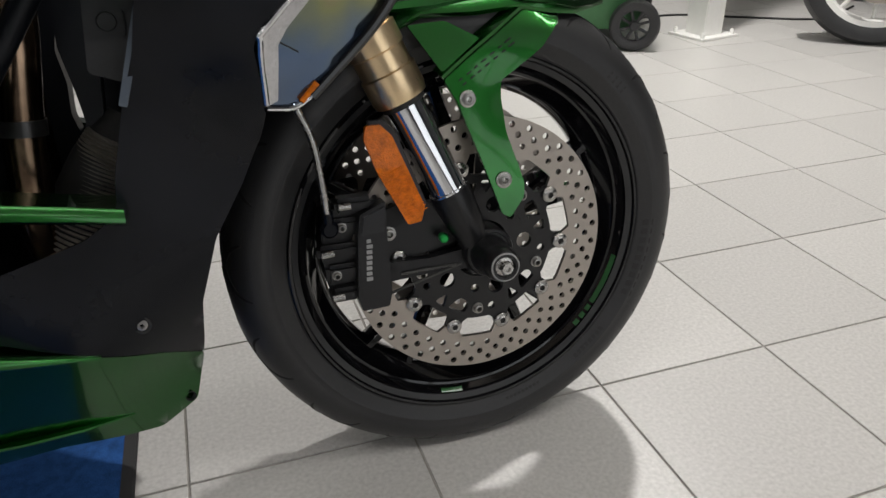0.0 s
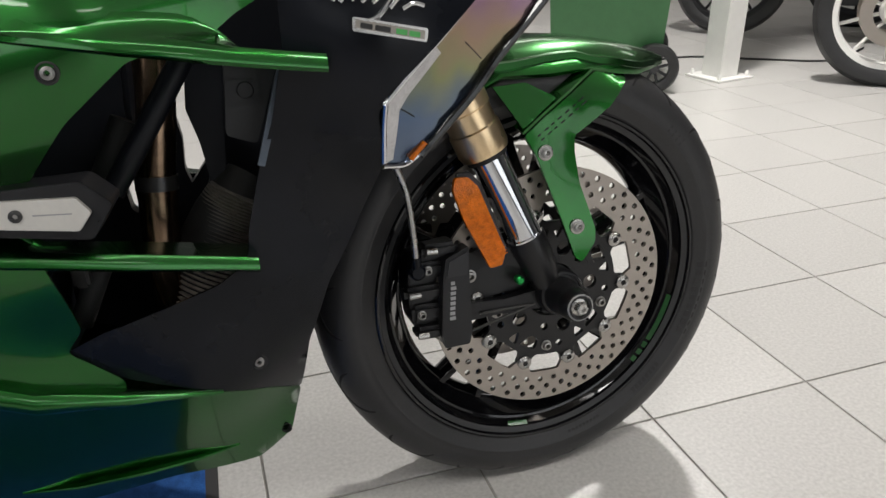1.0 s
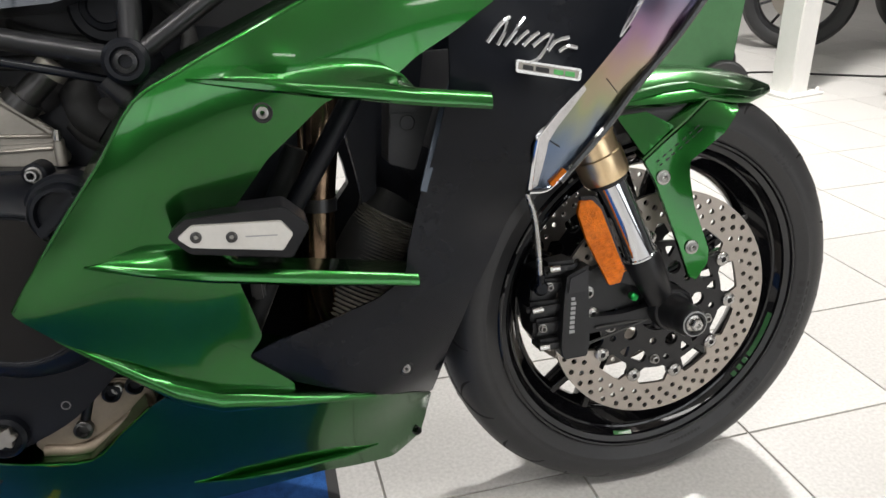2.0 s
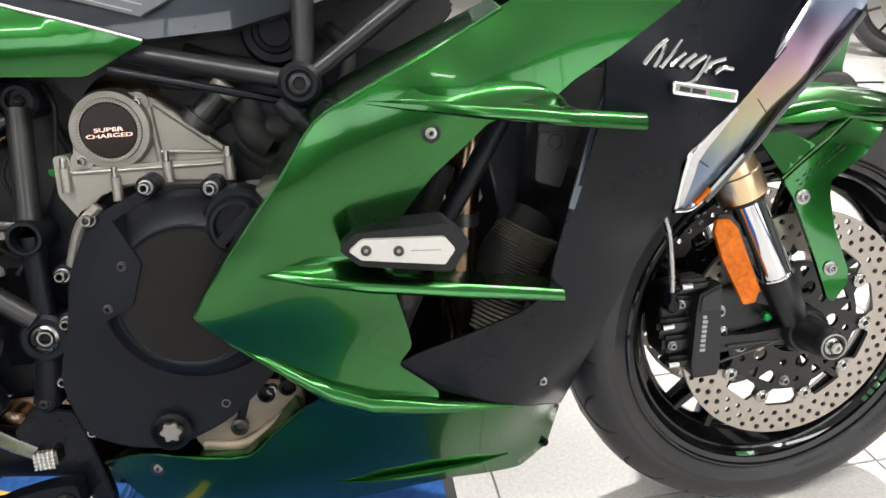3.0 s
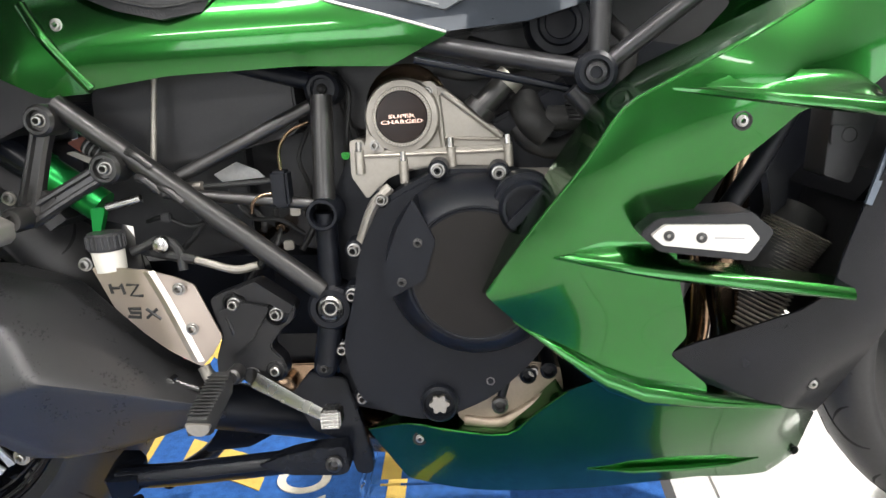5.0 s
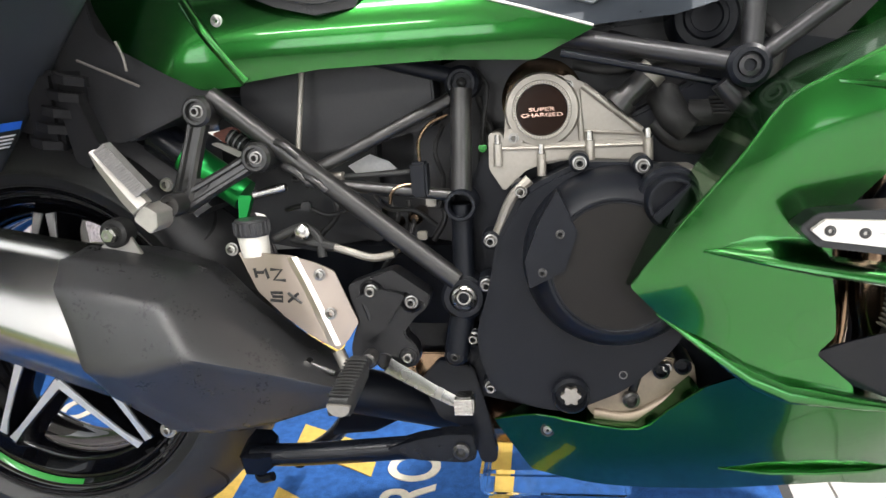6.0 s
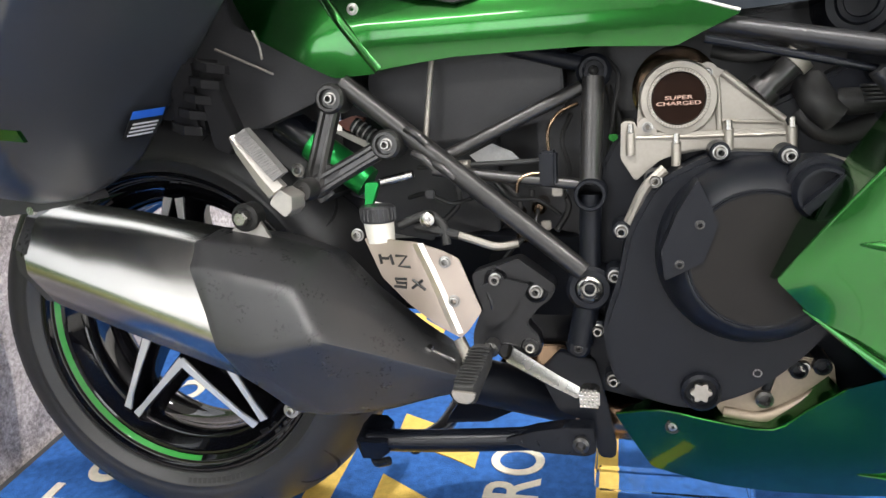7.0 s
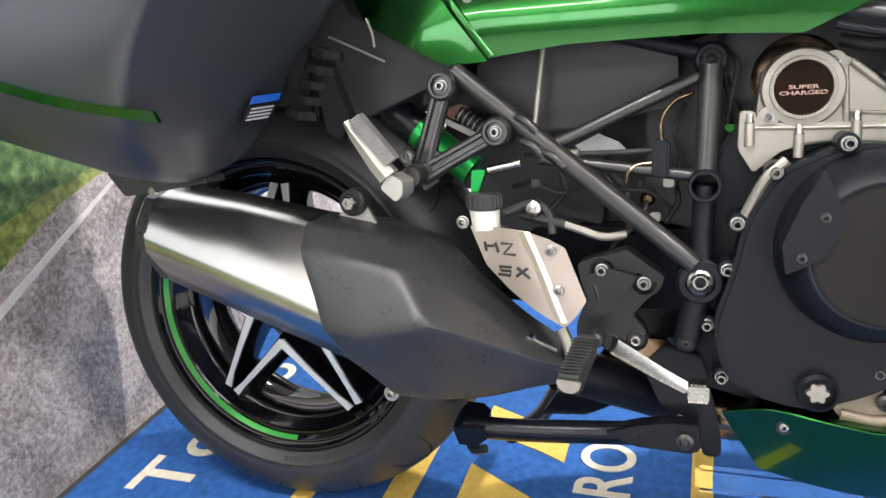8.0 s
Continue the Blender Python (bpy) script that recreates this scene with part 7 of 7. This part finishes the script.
shield = part("heat_shield", creased(loft([
    [V(-1.352, 0.484, 0.165), V(-1.357, 0.476, 0.222), V(-1.353, 0.449, 0.246), V(-1.318, 0.354, 0.264), V(-1.300, 0.315, 0.245), V(-1.255, 0.252, 0.205), V(-1.25, 0.25, 0.12), V(-1.35, 0.47, 0.11)],
    [V(-1.285, 0.472, 0.165), V(-1.280, 0.463, 0.205), V(-1.285, 0.437, 0.248), V(-1.267, 0.351, 0.272), V(-1.255, 0.308, 0.246), V(-1.205, 0.250, 0.205), V(-1.20, 0.25, 0.12), V(-1.28, 0.465, 0.11)],
    [V(-1.212, 0.450, 0.160), V(-1.215, 0.444, 0.190), V(-1.221, 0.426, 0.248), V(-1.184, 0.371, 0.274), V(-1.190, 0.315, 0.240), V(-1.160, 0.252, 0.195), V(-1.16, 0.25, 0.12), V(-1.205, 0.44, 0.11)],
    [V(-1.160, 0.398, 0.150), V(-1.157, 0.390, 0.170), V(-1.155, 0.382, 0.200), V(-1.135, 0.345, 0.238), V(-1.135, 0.310, 0.220), V(-1.130, 0.256, 0.188), V(-1.13, 0.254, 0.12), V(-1.160, 0.390, 0.11)],
    [V(-1.105, 0.345, 0.145), V(-1.100, 0.338, 0.170), V(-1.094, 0.332, 0.184), V(-1.083, 0.318, 0.203), V(-1.080, 0.302, 0.196), V(-1.080, 0.268, 0.175), V(-1.08, 0.265, 0.12), V(-1.105, 0.34, 0.10)],
    [V(-1.060, 0.312, 0.130), V(-1.052, 0.306, 0.160), V(-1.045, 0.300, 0.170), V(-1.038, 0.294, 0.172), V(-1.035, 0.286, 0.168), V(-1.035, 0.270, 0.150), V(-1.035, 0.27, 0.11), V(-1.06, 0.31, 0.10)]]), 0.62), MUFFLER_BLACK, muffler, "faceted matt black heat shield", 60)
rounding = shield.modifiers.new("rounded_creases", "SUBSURF")
rounding.levels = rounding.render_levels = 3
for ob in (muffler,):
    ob.modifiers.new("even_shading", "WEIGHTED_NORMAL").keep_sharp = True
part("boss", lathe([(0.010, 0.19), (0.010, 0.207), (0, 0.207)], -1.259, 0.256, 20), SILVER_CAST, muffler)
bolt(-1.259, 0.256, 0.206, muffler, 0.0065)
part("hanger_plate", block(rounded([(-1.320, 0.490), (-1.308, 0.502), (-1.294, 0.494), (-1.268, 0.448), (-1.350, 0.462)], 0.004), 0.168, 0.174, 0.0015), ALLOY, muffler, "bare metal hanger plate")
part("grommet", lathe([(0.0175, 0.160), (0.0175, 0.182), (0.0135, 0.186), (0.0105, 0.184), (0, 0.184)], -1.308, 0.496, 28), SOFT_RUBBER, muffler)
part("hanger_bolt", lathe([(0.0100, 0.182), (0.0100, 0.192), (0.008, 0.195), (0.004, 0.195), (0.004, 0.192), (0, 0.192)], -1.308, 0.496, 6), STEEL, muffler, "hexagonal bolt", smooth=False)

# ---- pannier ----
PROFILE = [(0.19, 0.575), (0.205, 0.552), (0.255, 0.532), (0.315, 0.534), (0.365, 0.553), (0.405, 0.585), (0.432, 0.630), (0.448, 0.690), (0.452, 0.760), (0.445, 0.86), (0.42, 0.95), (0.36, 0.99), (0.20, 0.99)]


def front_of(z, d):
    return -1.440 + (z - 0.55) * 0.74 - 1.6 * max(0.0, d - 0.36) ** 1.5


def rise(x, z):
    """The pannier's underside climbs towards the back."""
    return float(np.interp(x, (-1.92, -1.71, -1.61, -1.51, -1.43), (0.125, 0.058, 0.032, 0.005, 0.0))) * min(1.0, max(0.0, (0.78 - z) / 0.246))


SHELL = [(p.x, p.y) for p in curve_points([(d, z, 0) for d, z in PROFILE], 4)]
shell_rows = []
for fx, s in ((0.0, 0.93), (-0.005, 0.965), (-0.014, 0.988), (-0.032, 1.0), (-0.08, 1.0), (-0.14, 1.0), (-0.20, 1.0), (-0.28, 1.0), (-0.36, 1.0), (None, 1.0)):
    row = []
    for d, z in SHELL:
        x = -1.92 if fx is None else max(-1.915, front_of(z, d) + fx)
        row.append(V(x, 0.76 + (z + rise(x, z) - 0.76) * s, 0.31 + (d - 0.31) * s))
    shell_rows.append(row)
case = part("pannier", loft(shell_rows), CASE, BIKE, "dark charcoal hard pannier with a green strip", 60)


def strip_d(z):
    zs, ds = [p[1] for p in PROFILE[2:10]], [p[0] for p in PROFILE[2:10]]
    return float(np.interp(z, zs, ds))


rows = []
for u in np.linspace(0, 1, 24):
    x = -1.388 - 0.43 * u
    z = 0.6135 + 0.050 * u + 0.10 * u * u
    rows.append([V(x, z + 0.0055, strip_d(z + 0.0055) + 0.0025), V(x, z - 0.0055, strip_d(z - 0.0055) + 0.0025), V(x, z - 0.0055, strip_d(z - 0.0055) - 0.003), V(x, z + 0.0055, strip_d(z + 0.0055) - 0.003)])
part("green_strip", loft(rows), GREEN, case, "glossy green strip")


def on_front(u, v, lift):
    """A point on the pannier's sloping front; u outwards, v up."""
    z = v
    return V(front_of(z, 0.25) + 0.001 + lift, z, u)


def front_card(name, quad, mat, lift, label=""):
    bm = bmesh.new()
    a = [bm.verts.new(on_front(u, v, lift)) for u, v in quad]
    b = [bm.verts.new(on_front(u, v, lift - 0.0008)) for u, v in quad]
    bm.faces.new(a), bm.faces.new(b[::-1])
    for i in range(4):
        j = (i + 1) % 4
        bm.faces.new((a[i], b[i], b[j], a[j]))
    part(name, bm, mat, case, label)


front_card("sticker", [(0.266, 0.600), (0.273, 0.631), (0.217, 0.635), (0.207, 0.604)], PRINT_GREY, 0.001, "black and blue notice sticker")
front_card("sticker_head", [(0.271, 0.622), (0.273, 0.631), (0.217, 0.635), (0.214, 0.626)], BLUE_STICKER, 0.002, "blue sticker heading")
for k in range(4):
    v = 0.617 - 0.0042 * k
    front_card("text_bar", [(0.262, v - 0.001), (0.2625, v + 0.0008), (0.218, v + 0.0035), (0.2175, v + 0.0017)], WHITE_PRINT, 0.002, "pale bar of small print")
for k in range(5):
    z = 0.610 + 0.0170 * k
    x = -1.376 + 0.0095 * k
    part("bumper_rib", soften(loft([[V(x + u, z + w - 0.0055, d - 0.010), V(x + u, z + w - 0.0050, d), V(x + u, z + w + 0.0045, d - 0.001), V(x + u, z + w + 0.0060, d - 0.010)] for u, w, d in ((0.0, 0.004, 0.208), (0.012, 0.001, 0.222), (0.028, -0.003, 0.226), (0.044, -0.006, 0.214))]), 0.002), MATT_DARK, case, "black rubber rib")
part("bumper_back", box((-1.37, -0.215, 0.600), (-1.330, -0.150, 0.688), 0.006), MATT_DARK, case)
part("foot", block(rounded([(-1.615, 0.545), (-1.590, 0.515), (-1.54, 0.520), (-1.46, 0.532), (-1.47, 0.548)], 0.004), 0.225, 0.262, 0.004), PLASTIC, case)
part("foot_screw", lathe([(0.006, 0.258), (0.005, 0.264), (0, 0.264)], -1.545, 0.522, 12), STEEL, case)
part("mount", block(rounded([(-1.33, 0.655), (-1.31, 0.665), (-1.285, 0.60), (-1.30, 0.575), (-1.318, 0.585)], 0.004), 0.195, 0.215, 0.003), MATT_DARK, case, "black pannier mount")

# ---- stands ----
stand = part("centre_stand", tube([V(-1.180, 0.196, 0.150), V(-1.10, 0.198, 0.150), V(-0.905, 0.214, 0.148)], 0.0145, 20), SATIN_BLACK, BIKE, "folded black centre stand")
part("stand_foot", soften(loft([[V(x, z + h, d0), V(x, z + h * 0.2, d1), V(x, z - h, d1 - 0.006), V(x, z - h * 0.9, d0)] for x, z, h, d0, d1 in ((-1.196, 0.194, 0.012, 0.128, 0.158), (-1.186, 0.196, 0.021, 0.120, 0.170), (-1.162, 0.197, 0.021, 0.124, 0.172), (-1.150, 0.199, 0.015, 0.134, 0.168))]), 0.003), SATIN_BLACK, stand)
part("stand_tip", tube([V(-1.176, 0.176, 0.150), V(-1.168, 0.168, 0.160), V(-1.150, 0.174, 0.165)], 0.006, 12), SATIN_BLACK, stand)
part("gusset", block(rounded([(-1.000, 0.213), (-0.960, 0.226), (-0.925, 0.233), (-0.892, 0.234), (-0.888, 0.203), (-0.900, 0.197), (-0.960, 0.199)], 0.005), 0.140, 0.165, 0.004), SATIN_BLACK, stand)
part("stand_plate", block(rounded([(-0.932, 0.318), (-0.890, 0.308), (-0.874, 0.245), (-0.865, 0.195), (-0.867, 0.182), (-0.886, 0.182), (-0.897, 0.226), (-0.935, 0.242), (-0.958, 0.290)], 0.006), 0.120, 0.136, 0.003), SATIN_BLACK, stand)
part("cross_bar", tube([V(-1.12, 0.190, 0.15), V(-1.10, 0.178, 0.05), V(-1.10, 0.178, -0.15)], 0.012, 14), SATIN_BLACK, stand)
part("stand_pivot", lathe([(0.010, 0.160), (0.010, 0.171), (0.006, 0.173), (0.004, 0.169), (0, 0.169)], -0.906, 0.214, 20), FRAME_GREY, stand)
part("link_plate", block(rounded([(-1.06, 0.245), (-1.00, 0.250), (-0.97, 0.235), (-1.03, 0.205), (-1.09, 0.200)], 0.005), 0.085, 0.10, 0.003), SATIN_BLACK, stand)
side_stand = part("side_stand", tube([V(-0.86, 0.20, -0.13), V(-0.90, 0.10, -0.20), V(-0.93, 0.075, -0.245)], 0.013, 16), SATIN_BLACK, BIKE, "black side stand leg")
part("stand_shoe", box((-0.965, 0.225, 0.052), (-0.900, 0.275, 0.066), 0.004), SATIN_BLACK, side_stand)
linkage = part("suspension_linkage", block(rounded([(-1.00, 0.30), (-0.93, 0.30), (-0.90, 0.24), (-0.96, 0.23), (-1.03, 0.26)], 0.008), -0.03, 0.06, 0.006), TITAN, BIKE, "brown suspension linkage")
part("shield_plate", sheet(rounded([(-1.03, 0.300), (-0.86, 0.300), (-0.86, 0.420), (-0.93, 0.440), (-1.03, 0.420)], 0.006), 0.045, 0.005, [rounded([(-0.958, 0.352), (-0.946, 0.368), (-0.930, 0.362), (-0.936, 0.350)], 0.003), rounded([(-0.926, 0.352), (-0.918, 0.366), (-0.912, 0.352)], 0.003)]), SATIN_BLACK, linkage)
part("bush", lathe([(0.016, 0.05), (0.016, 0.075), (0.010, 0.078), (0, 0.078)], -0.985, 0.275, 20), TITAN, linkage)
part("drip_tray", box((-0.895, -0.10, 0.112), (-0.70, 0.10, 0.150), 0.006), clear("clear_tray", (0.90, 0.90, 0.89), 0.03, 1.08), BIKE, "clear plastic under-guard")

# ---- things behind the machine ----
def turned(bm, m):
    bmesh.ops.transform(bm, matrix=m, verts=bm.verts)
    return bm


PILLAR = tagged(part("pillar", box((-0.055, -0.055, 0.008), (0.055, 0.055, CEILING), 0.004), WHITE_STEEL), "white square steel pillar bolted to the floor", "pillar")
PILLAR.matrix_world = pose(1.80, 2.0, 0, 0, 0, 12)
part("base_plate", box((-0.11, -0.10, 0.0), (0.11, 0.10, 0.010), 0.002), WHITE_STEEL, PILLAR)
for sx in (-1, 1):
    for sy in (-1, 1):
        part("anchor_bolt", turned(lathe([(0.009, 0.0), (0.009, 0.014), (0.006, 0.024), (0, 0.024)], 0, 0, 8), pose(sx * 0.088, sy * 0.078, 0.009, -90)), WHITE_STEEL, PILLAR)

BIN = new("wheelie_bin")
BIN.matrix_world = pose(1.31, 2.18, 0, 0, 0, -28)
tagged(BIN, "green plastic wheeled refuse bin with black wheels", "bin")
part("body", soften(loft([[(-w, -d, z), (w, -d, z), (w, d, z), (-w, d, z)] for z, w, d in ((0.07, 0.21, 0.21), (0.12, 0.225, 0.23), (0.90, 0.27, 0.28), (0.93, 0.30, 0.31), (0.98, 0.30, 0.31))]), 0.012, 30), BIN_GREEN, BIN)
part("lid", box((-0.31, -0.33, 0.98), (0.31, 0.33, 1.04), 0.015), BIN_GREEN, BIN)
for k in range(4):
    part("body_rib", box((0.216 + 0.0 * k, -0.16 + 0.10 * k, 0.12), (0.236, -0.145 + 0.10 * k, 0.60), 0.003), BIN_GREEN, BIN)


def plain_wheel(parent, place, r, half, tyre_w, rim_mat, spokes, spoke_w):
    """A small wheel whose axle runs along the thing's own y."""
    m = Matrix.Translation(place)
    wheel = part("wheel", turned(lathe([(r - tyre_w, half * 0.7), (r - tyre_w * 0.6, half), (r - tyre_w * 0.25, half * 0.95), (r, half * 0.4), (r, -half * 0.4), (r - tyre_w * 0.25, -half * 0.95), (r - tyre_w * 0.6, -half), (r - tyre_w, -half * 0.7)], 0, 0, 64, closed=True), m), RUBBER, parent, "black rubber tyre")
    q = r - tyre_w
    part("rim", turned(lathe([(q + 0.002, half * 0.75), (q - r * 0.06, half * 0.72), (q - r * 0.08, half * 0.3), (q - r * 0.08, -half * 0.3), (q - r * 0.06, -half * 0.72), (q + 0.002, -half * 0.75)], 0, 0, 64, closed=True), m), rim_mat, wheel)
    part("hub", turned(lathe([(0, half * 0.9), (r * 0.16, half * 0.9), (r * 0.2, half * 0.5), (r * 0.2, -half * 0.5), (r * 0.16, -half * 0.9), (0, -half * 0.9)], 0, 0, 32), m), rim_mat, wheel)
    for k in range(spokes):
        a = 2 * math.pi * k / spokes + 0.3
        c, s = math.cos(a), math.sin(a)
        part("spoke", turned(tube([V(r * 0.17 * c, r * 0.17 * s, half * 0.3), V(q * 0.95 * c, q * 0.95 * s, half * 0.25)], spoke_w, 8, steps=0), m), rim_mat, wheel)
    return wheel


plain_wheel(BIN, (0.20, -0.27, 0.10), 0.10, 0.024, 0.035, PLASTIC, 8, 0.006)
plain_wheel(BIN, (0.20, 0.27, 0.10), 0.10, 0.024, 0.035, PLASTIC, 8, 0.006)
part("axle", turned(tube([V(0.20, 0.10, -0.26), V(0.20, 0.10, 0.26)], 0.010, 12, steps=0), Matrix.Identity(4)), STEEL, BIN)


def parked_bike(x, y, turn, rim_mat, label):
    """A parked motorcycle: wheels, fork, tank, engine, seat and tail."""
    ob = new("parked_motorcycle")
    ob.matrix_world = pose(x, y, 0, 0, 0, turn)
    tagged(ob, label, "motorcycle", "parked motorcycles")
    plain_wheel(ob, (0, 0, 0.31), 0.31, 0.055, 0.075, rim_mat, 10, 0.008)
    plain_wheel(ob, (-1.40, 0, 0.31), 0.31, 0.06, 0.08, rim_mat, 10, 0.008)
    for s in (0.075, -0.075):
        part("fork_leg", tube([V(0, 0.31, s), V(-0.20, 0.80, s), V(-0.26, 0.95, s)], 0.024, 16), DARK, ob)
        part("brake_disc", turned(lathe([(0.14, 0.003), (0.14, -0.003), (0.09, -0.003), (0.09, 0.003)], 0, 0.31, 48, closed=True), Matrix.Translation((0, -s * 0.8, 0))), DISC_STEEL, ob)
    arc = []
    for k in range(9):
        a = math.radians(40 + 100 * k / 8)
        arc.append([V(0.335 * math.cos(a), 0.31 + 0.335 * math.sin(a), d) for d in (0.07, -0.07)] + [V(0.328 * math.cos(a), 0.31 + 0.328 * math.sin(a), d) for d in (-0.07, 0.07)])
    part("mudguard", loft(arc), DARK, ob)
    part("engine", block(rounded([(-0.95, 0.22), (-1.0, 0.55), (-0.75, 0.62), (-0.48, 0.60), (-0.42, 0.40), (-0.55, 0.20)], 0.05), -0.19, 0.19, 0.03), DARK, ob)
    part("fairing", soften(loft([[V(-0.30, 0.62, d * 0.5), V(-0.18, 0.85, d * 0.6), V(-0.38, 1.02, d * 0.5), V(-0.62, 0.92, d), V(-0.70, 0.55, d), V(-0.52, 0.35, d)] for d in (0.27, 0.0, -0.27)]), 0.02), GLOSS_BLACK, ob)
    part("fuel_tank", soften(loft([[V(x0, 0.72, h), V(x0, zt - 0.04, h), V(x0, zt, h * 0.5), V(x0, zt, -h * 0.5), V(x0, zt - 0.04, -h), V(x0, 0.72, -h)] for x0, zt, h in ((-0.40, 0.90, 0.10), (-0.55, 1.0, 0.16), (-0.80, 0.92, 0.15), (-0.92, 0.82, 0.10))]), 0.015), GLOSS_BLACK, ob)
    part("seat", soften(loft([[V(x0, z0, h), V(x0, z0 + 0.07, h * 0.9), V(x0, z0 + 0.07, -h * 0.9), V(x0, z0, -h)] for x0, z0, h in ((-0.90, 0.76, 0.10), (-1.10, 0.75, 0.15), (-1.40, 0.85, 0.11), (-1.62, 0.90, 0.07))]), 0.02), SEAT_VINYL, ob)
    part("swingarm", tube([V(-0.95, 0.38, 0.09), V(-1.40, 0.31, 0.10)], 0.03, 12, steps=0), DARK, ob)
    part("handlebar", tube([V(-0.32, 0.98, 0.36), V(-0.26, 1.0, 0.12), V(-0.26, 1.0, -0.12), V(-0.32, 0.98, -0.36)], 0.013, 12), DARK, ob)
    part("silencer", tube([V(-0.95, 0.32, 0.16), V(-1.15, 0.36, 0.20), V(-1.55, 0.46, 0.22)], [0.03, 0.055, 0.06], 20), DARK, ob)
    part("stand", tube([V(-0.85, 0.22, -0.12), V(-0.92, 0.01, -0.26)], 0.014, 12, steps=0), DARK, ob)


parked_bike(2.33, 1.63, 140, WHITE_STEEL, "dark parked motorcycle with a white-rimmed wheel")
parked_bike(2.52, 2.95, 140, DARK, "dark parked motorcycle beside the pillar")
parked_bike(3.4, 2.9, 145, DARK, "dark parked motorcycle at the back")
CABLE = tagged(part("floor_cable", tube([(1.45, 2.32, 0.005), (1.9, 2.42, 0.005), (2.2, 2.25, 0.005), (2.52, 2.1, 0.005), (2.9, 2.3, 0.005)], 0.005, 8), SOFT_RUBBER), "thin black cable lying on the tiles", "cable")

# ---- floor tiles ----
TILE_SIZE, JOINT, TILE_TURN, TILE_AT = 0.300, 0.0034, radians(1.5), (0.5160, -0.0235)


def tile_mesh():
    bm = box((-TILE_SIZE / 2 + JOINT / 2, -TILE_SIZE / 2 + JOINT / 2, -0.010), (TILE_SIZE / 2 - JOINT / 2, TILE_SIZE / 2 - JOINT / 2, 0.0))
    top = [e for e in bm.edges if all(v.co.z > -0.001 for v in e.verts)]
    bmesh.ops.bevel(bm, geom=top, offset=0.0009, segments=1, affect="EDGES")
    return bm


tile_shape = bpy.data.meshes.new("tile")
shape = tile_mesh()
shape.to_mesh(tile_shape)
shape.free()
tile_shape.materials.append(TILE)
c, s = math.cos(TILE_TURN), math.sin(TILE_TURN)
near, rest_tiles = [], []
for i in range(-18, 26):
    for j in range(-20, 27):
        u, w = (i + 0.5) * TILE_SIZE, (j + 0.5) * TILE_SIZE
        x, y = TILE_AT[0] + c * u - s * w, TILE_AT[1] + s * u + c * w
        if not (X0 + 0.2 < x < X1 - 0.2 and Y0 + 0.2 < y < Y1 - 0.2):
            continue
        if -0.75 < x < 3.9 and -0.85 < y < 4.4 and len(near) < 290:
            near.append((x, y))
        else:
            rest_tiles.append((x, y))
for x, y in near:
    o = new("tile", tile_shape)
    o.parent = FLOOR
    o.location, o.rotation_euler = (x, y, random.uniform(-0.0004, 0.0)), (0, 0, TILE_TURN)
joined = bmesh.new()
verts, faces = [], []
for x, y in rest_tiles:
    k = len(verts)
    for v in tile_shape.vertices:
        verts.append((x + c * v.co.x - s * v.co.y, y + s * v.co.x + c * v.co.y, v.co.z))
    faces += [[k + i for i in f.vertices] for f in tile_shape.polygons]
joined.free()
far_mesh = bpy.data.meshes.new("floor_tiles")
far_mesh.from_pydata(verts, [], faces)
far_mesh.materials.append(TILE)
far_ob = new("floor_tiles", far_mesh)
far_ob.parent = FLOOR
tagged(far_ob, "grey floor tiles", kind="stuff")
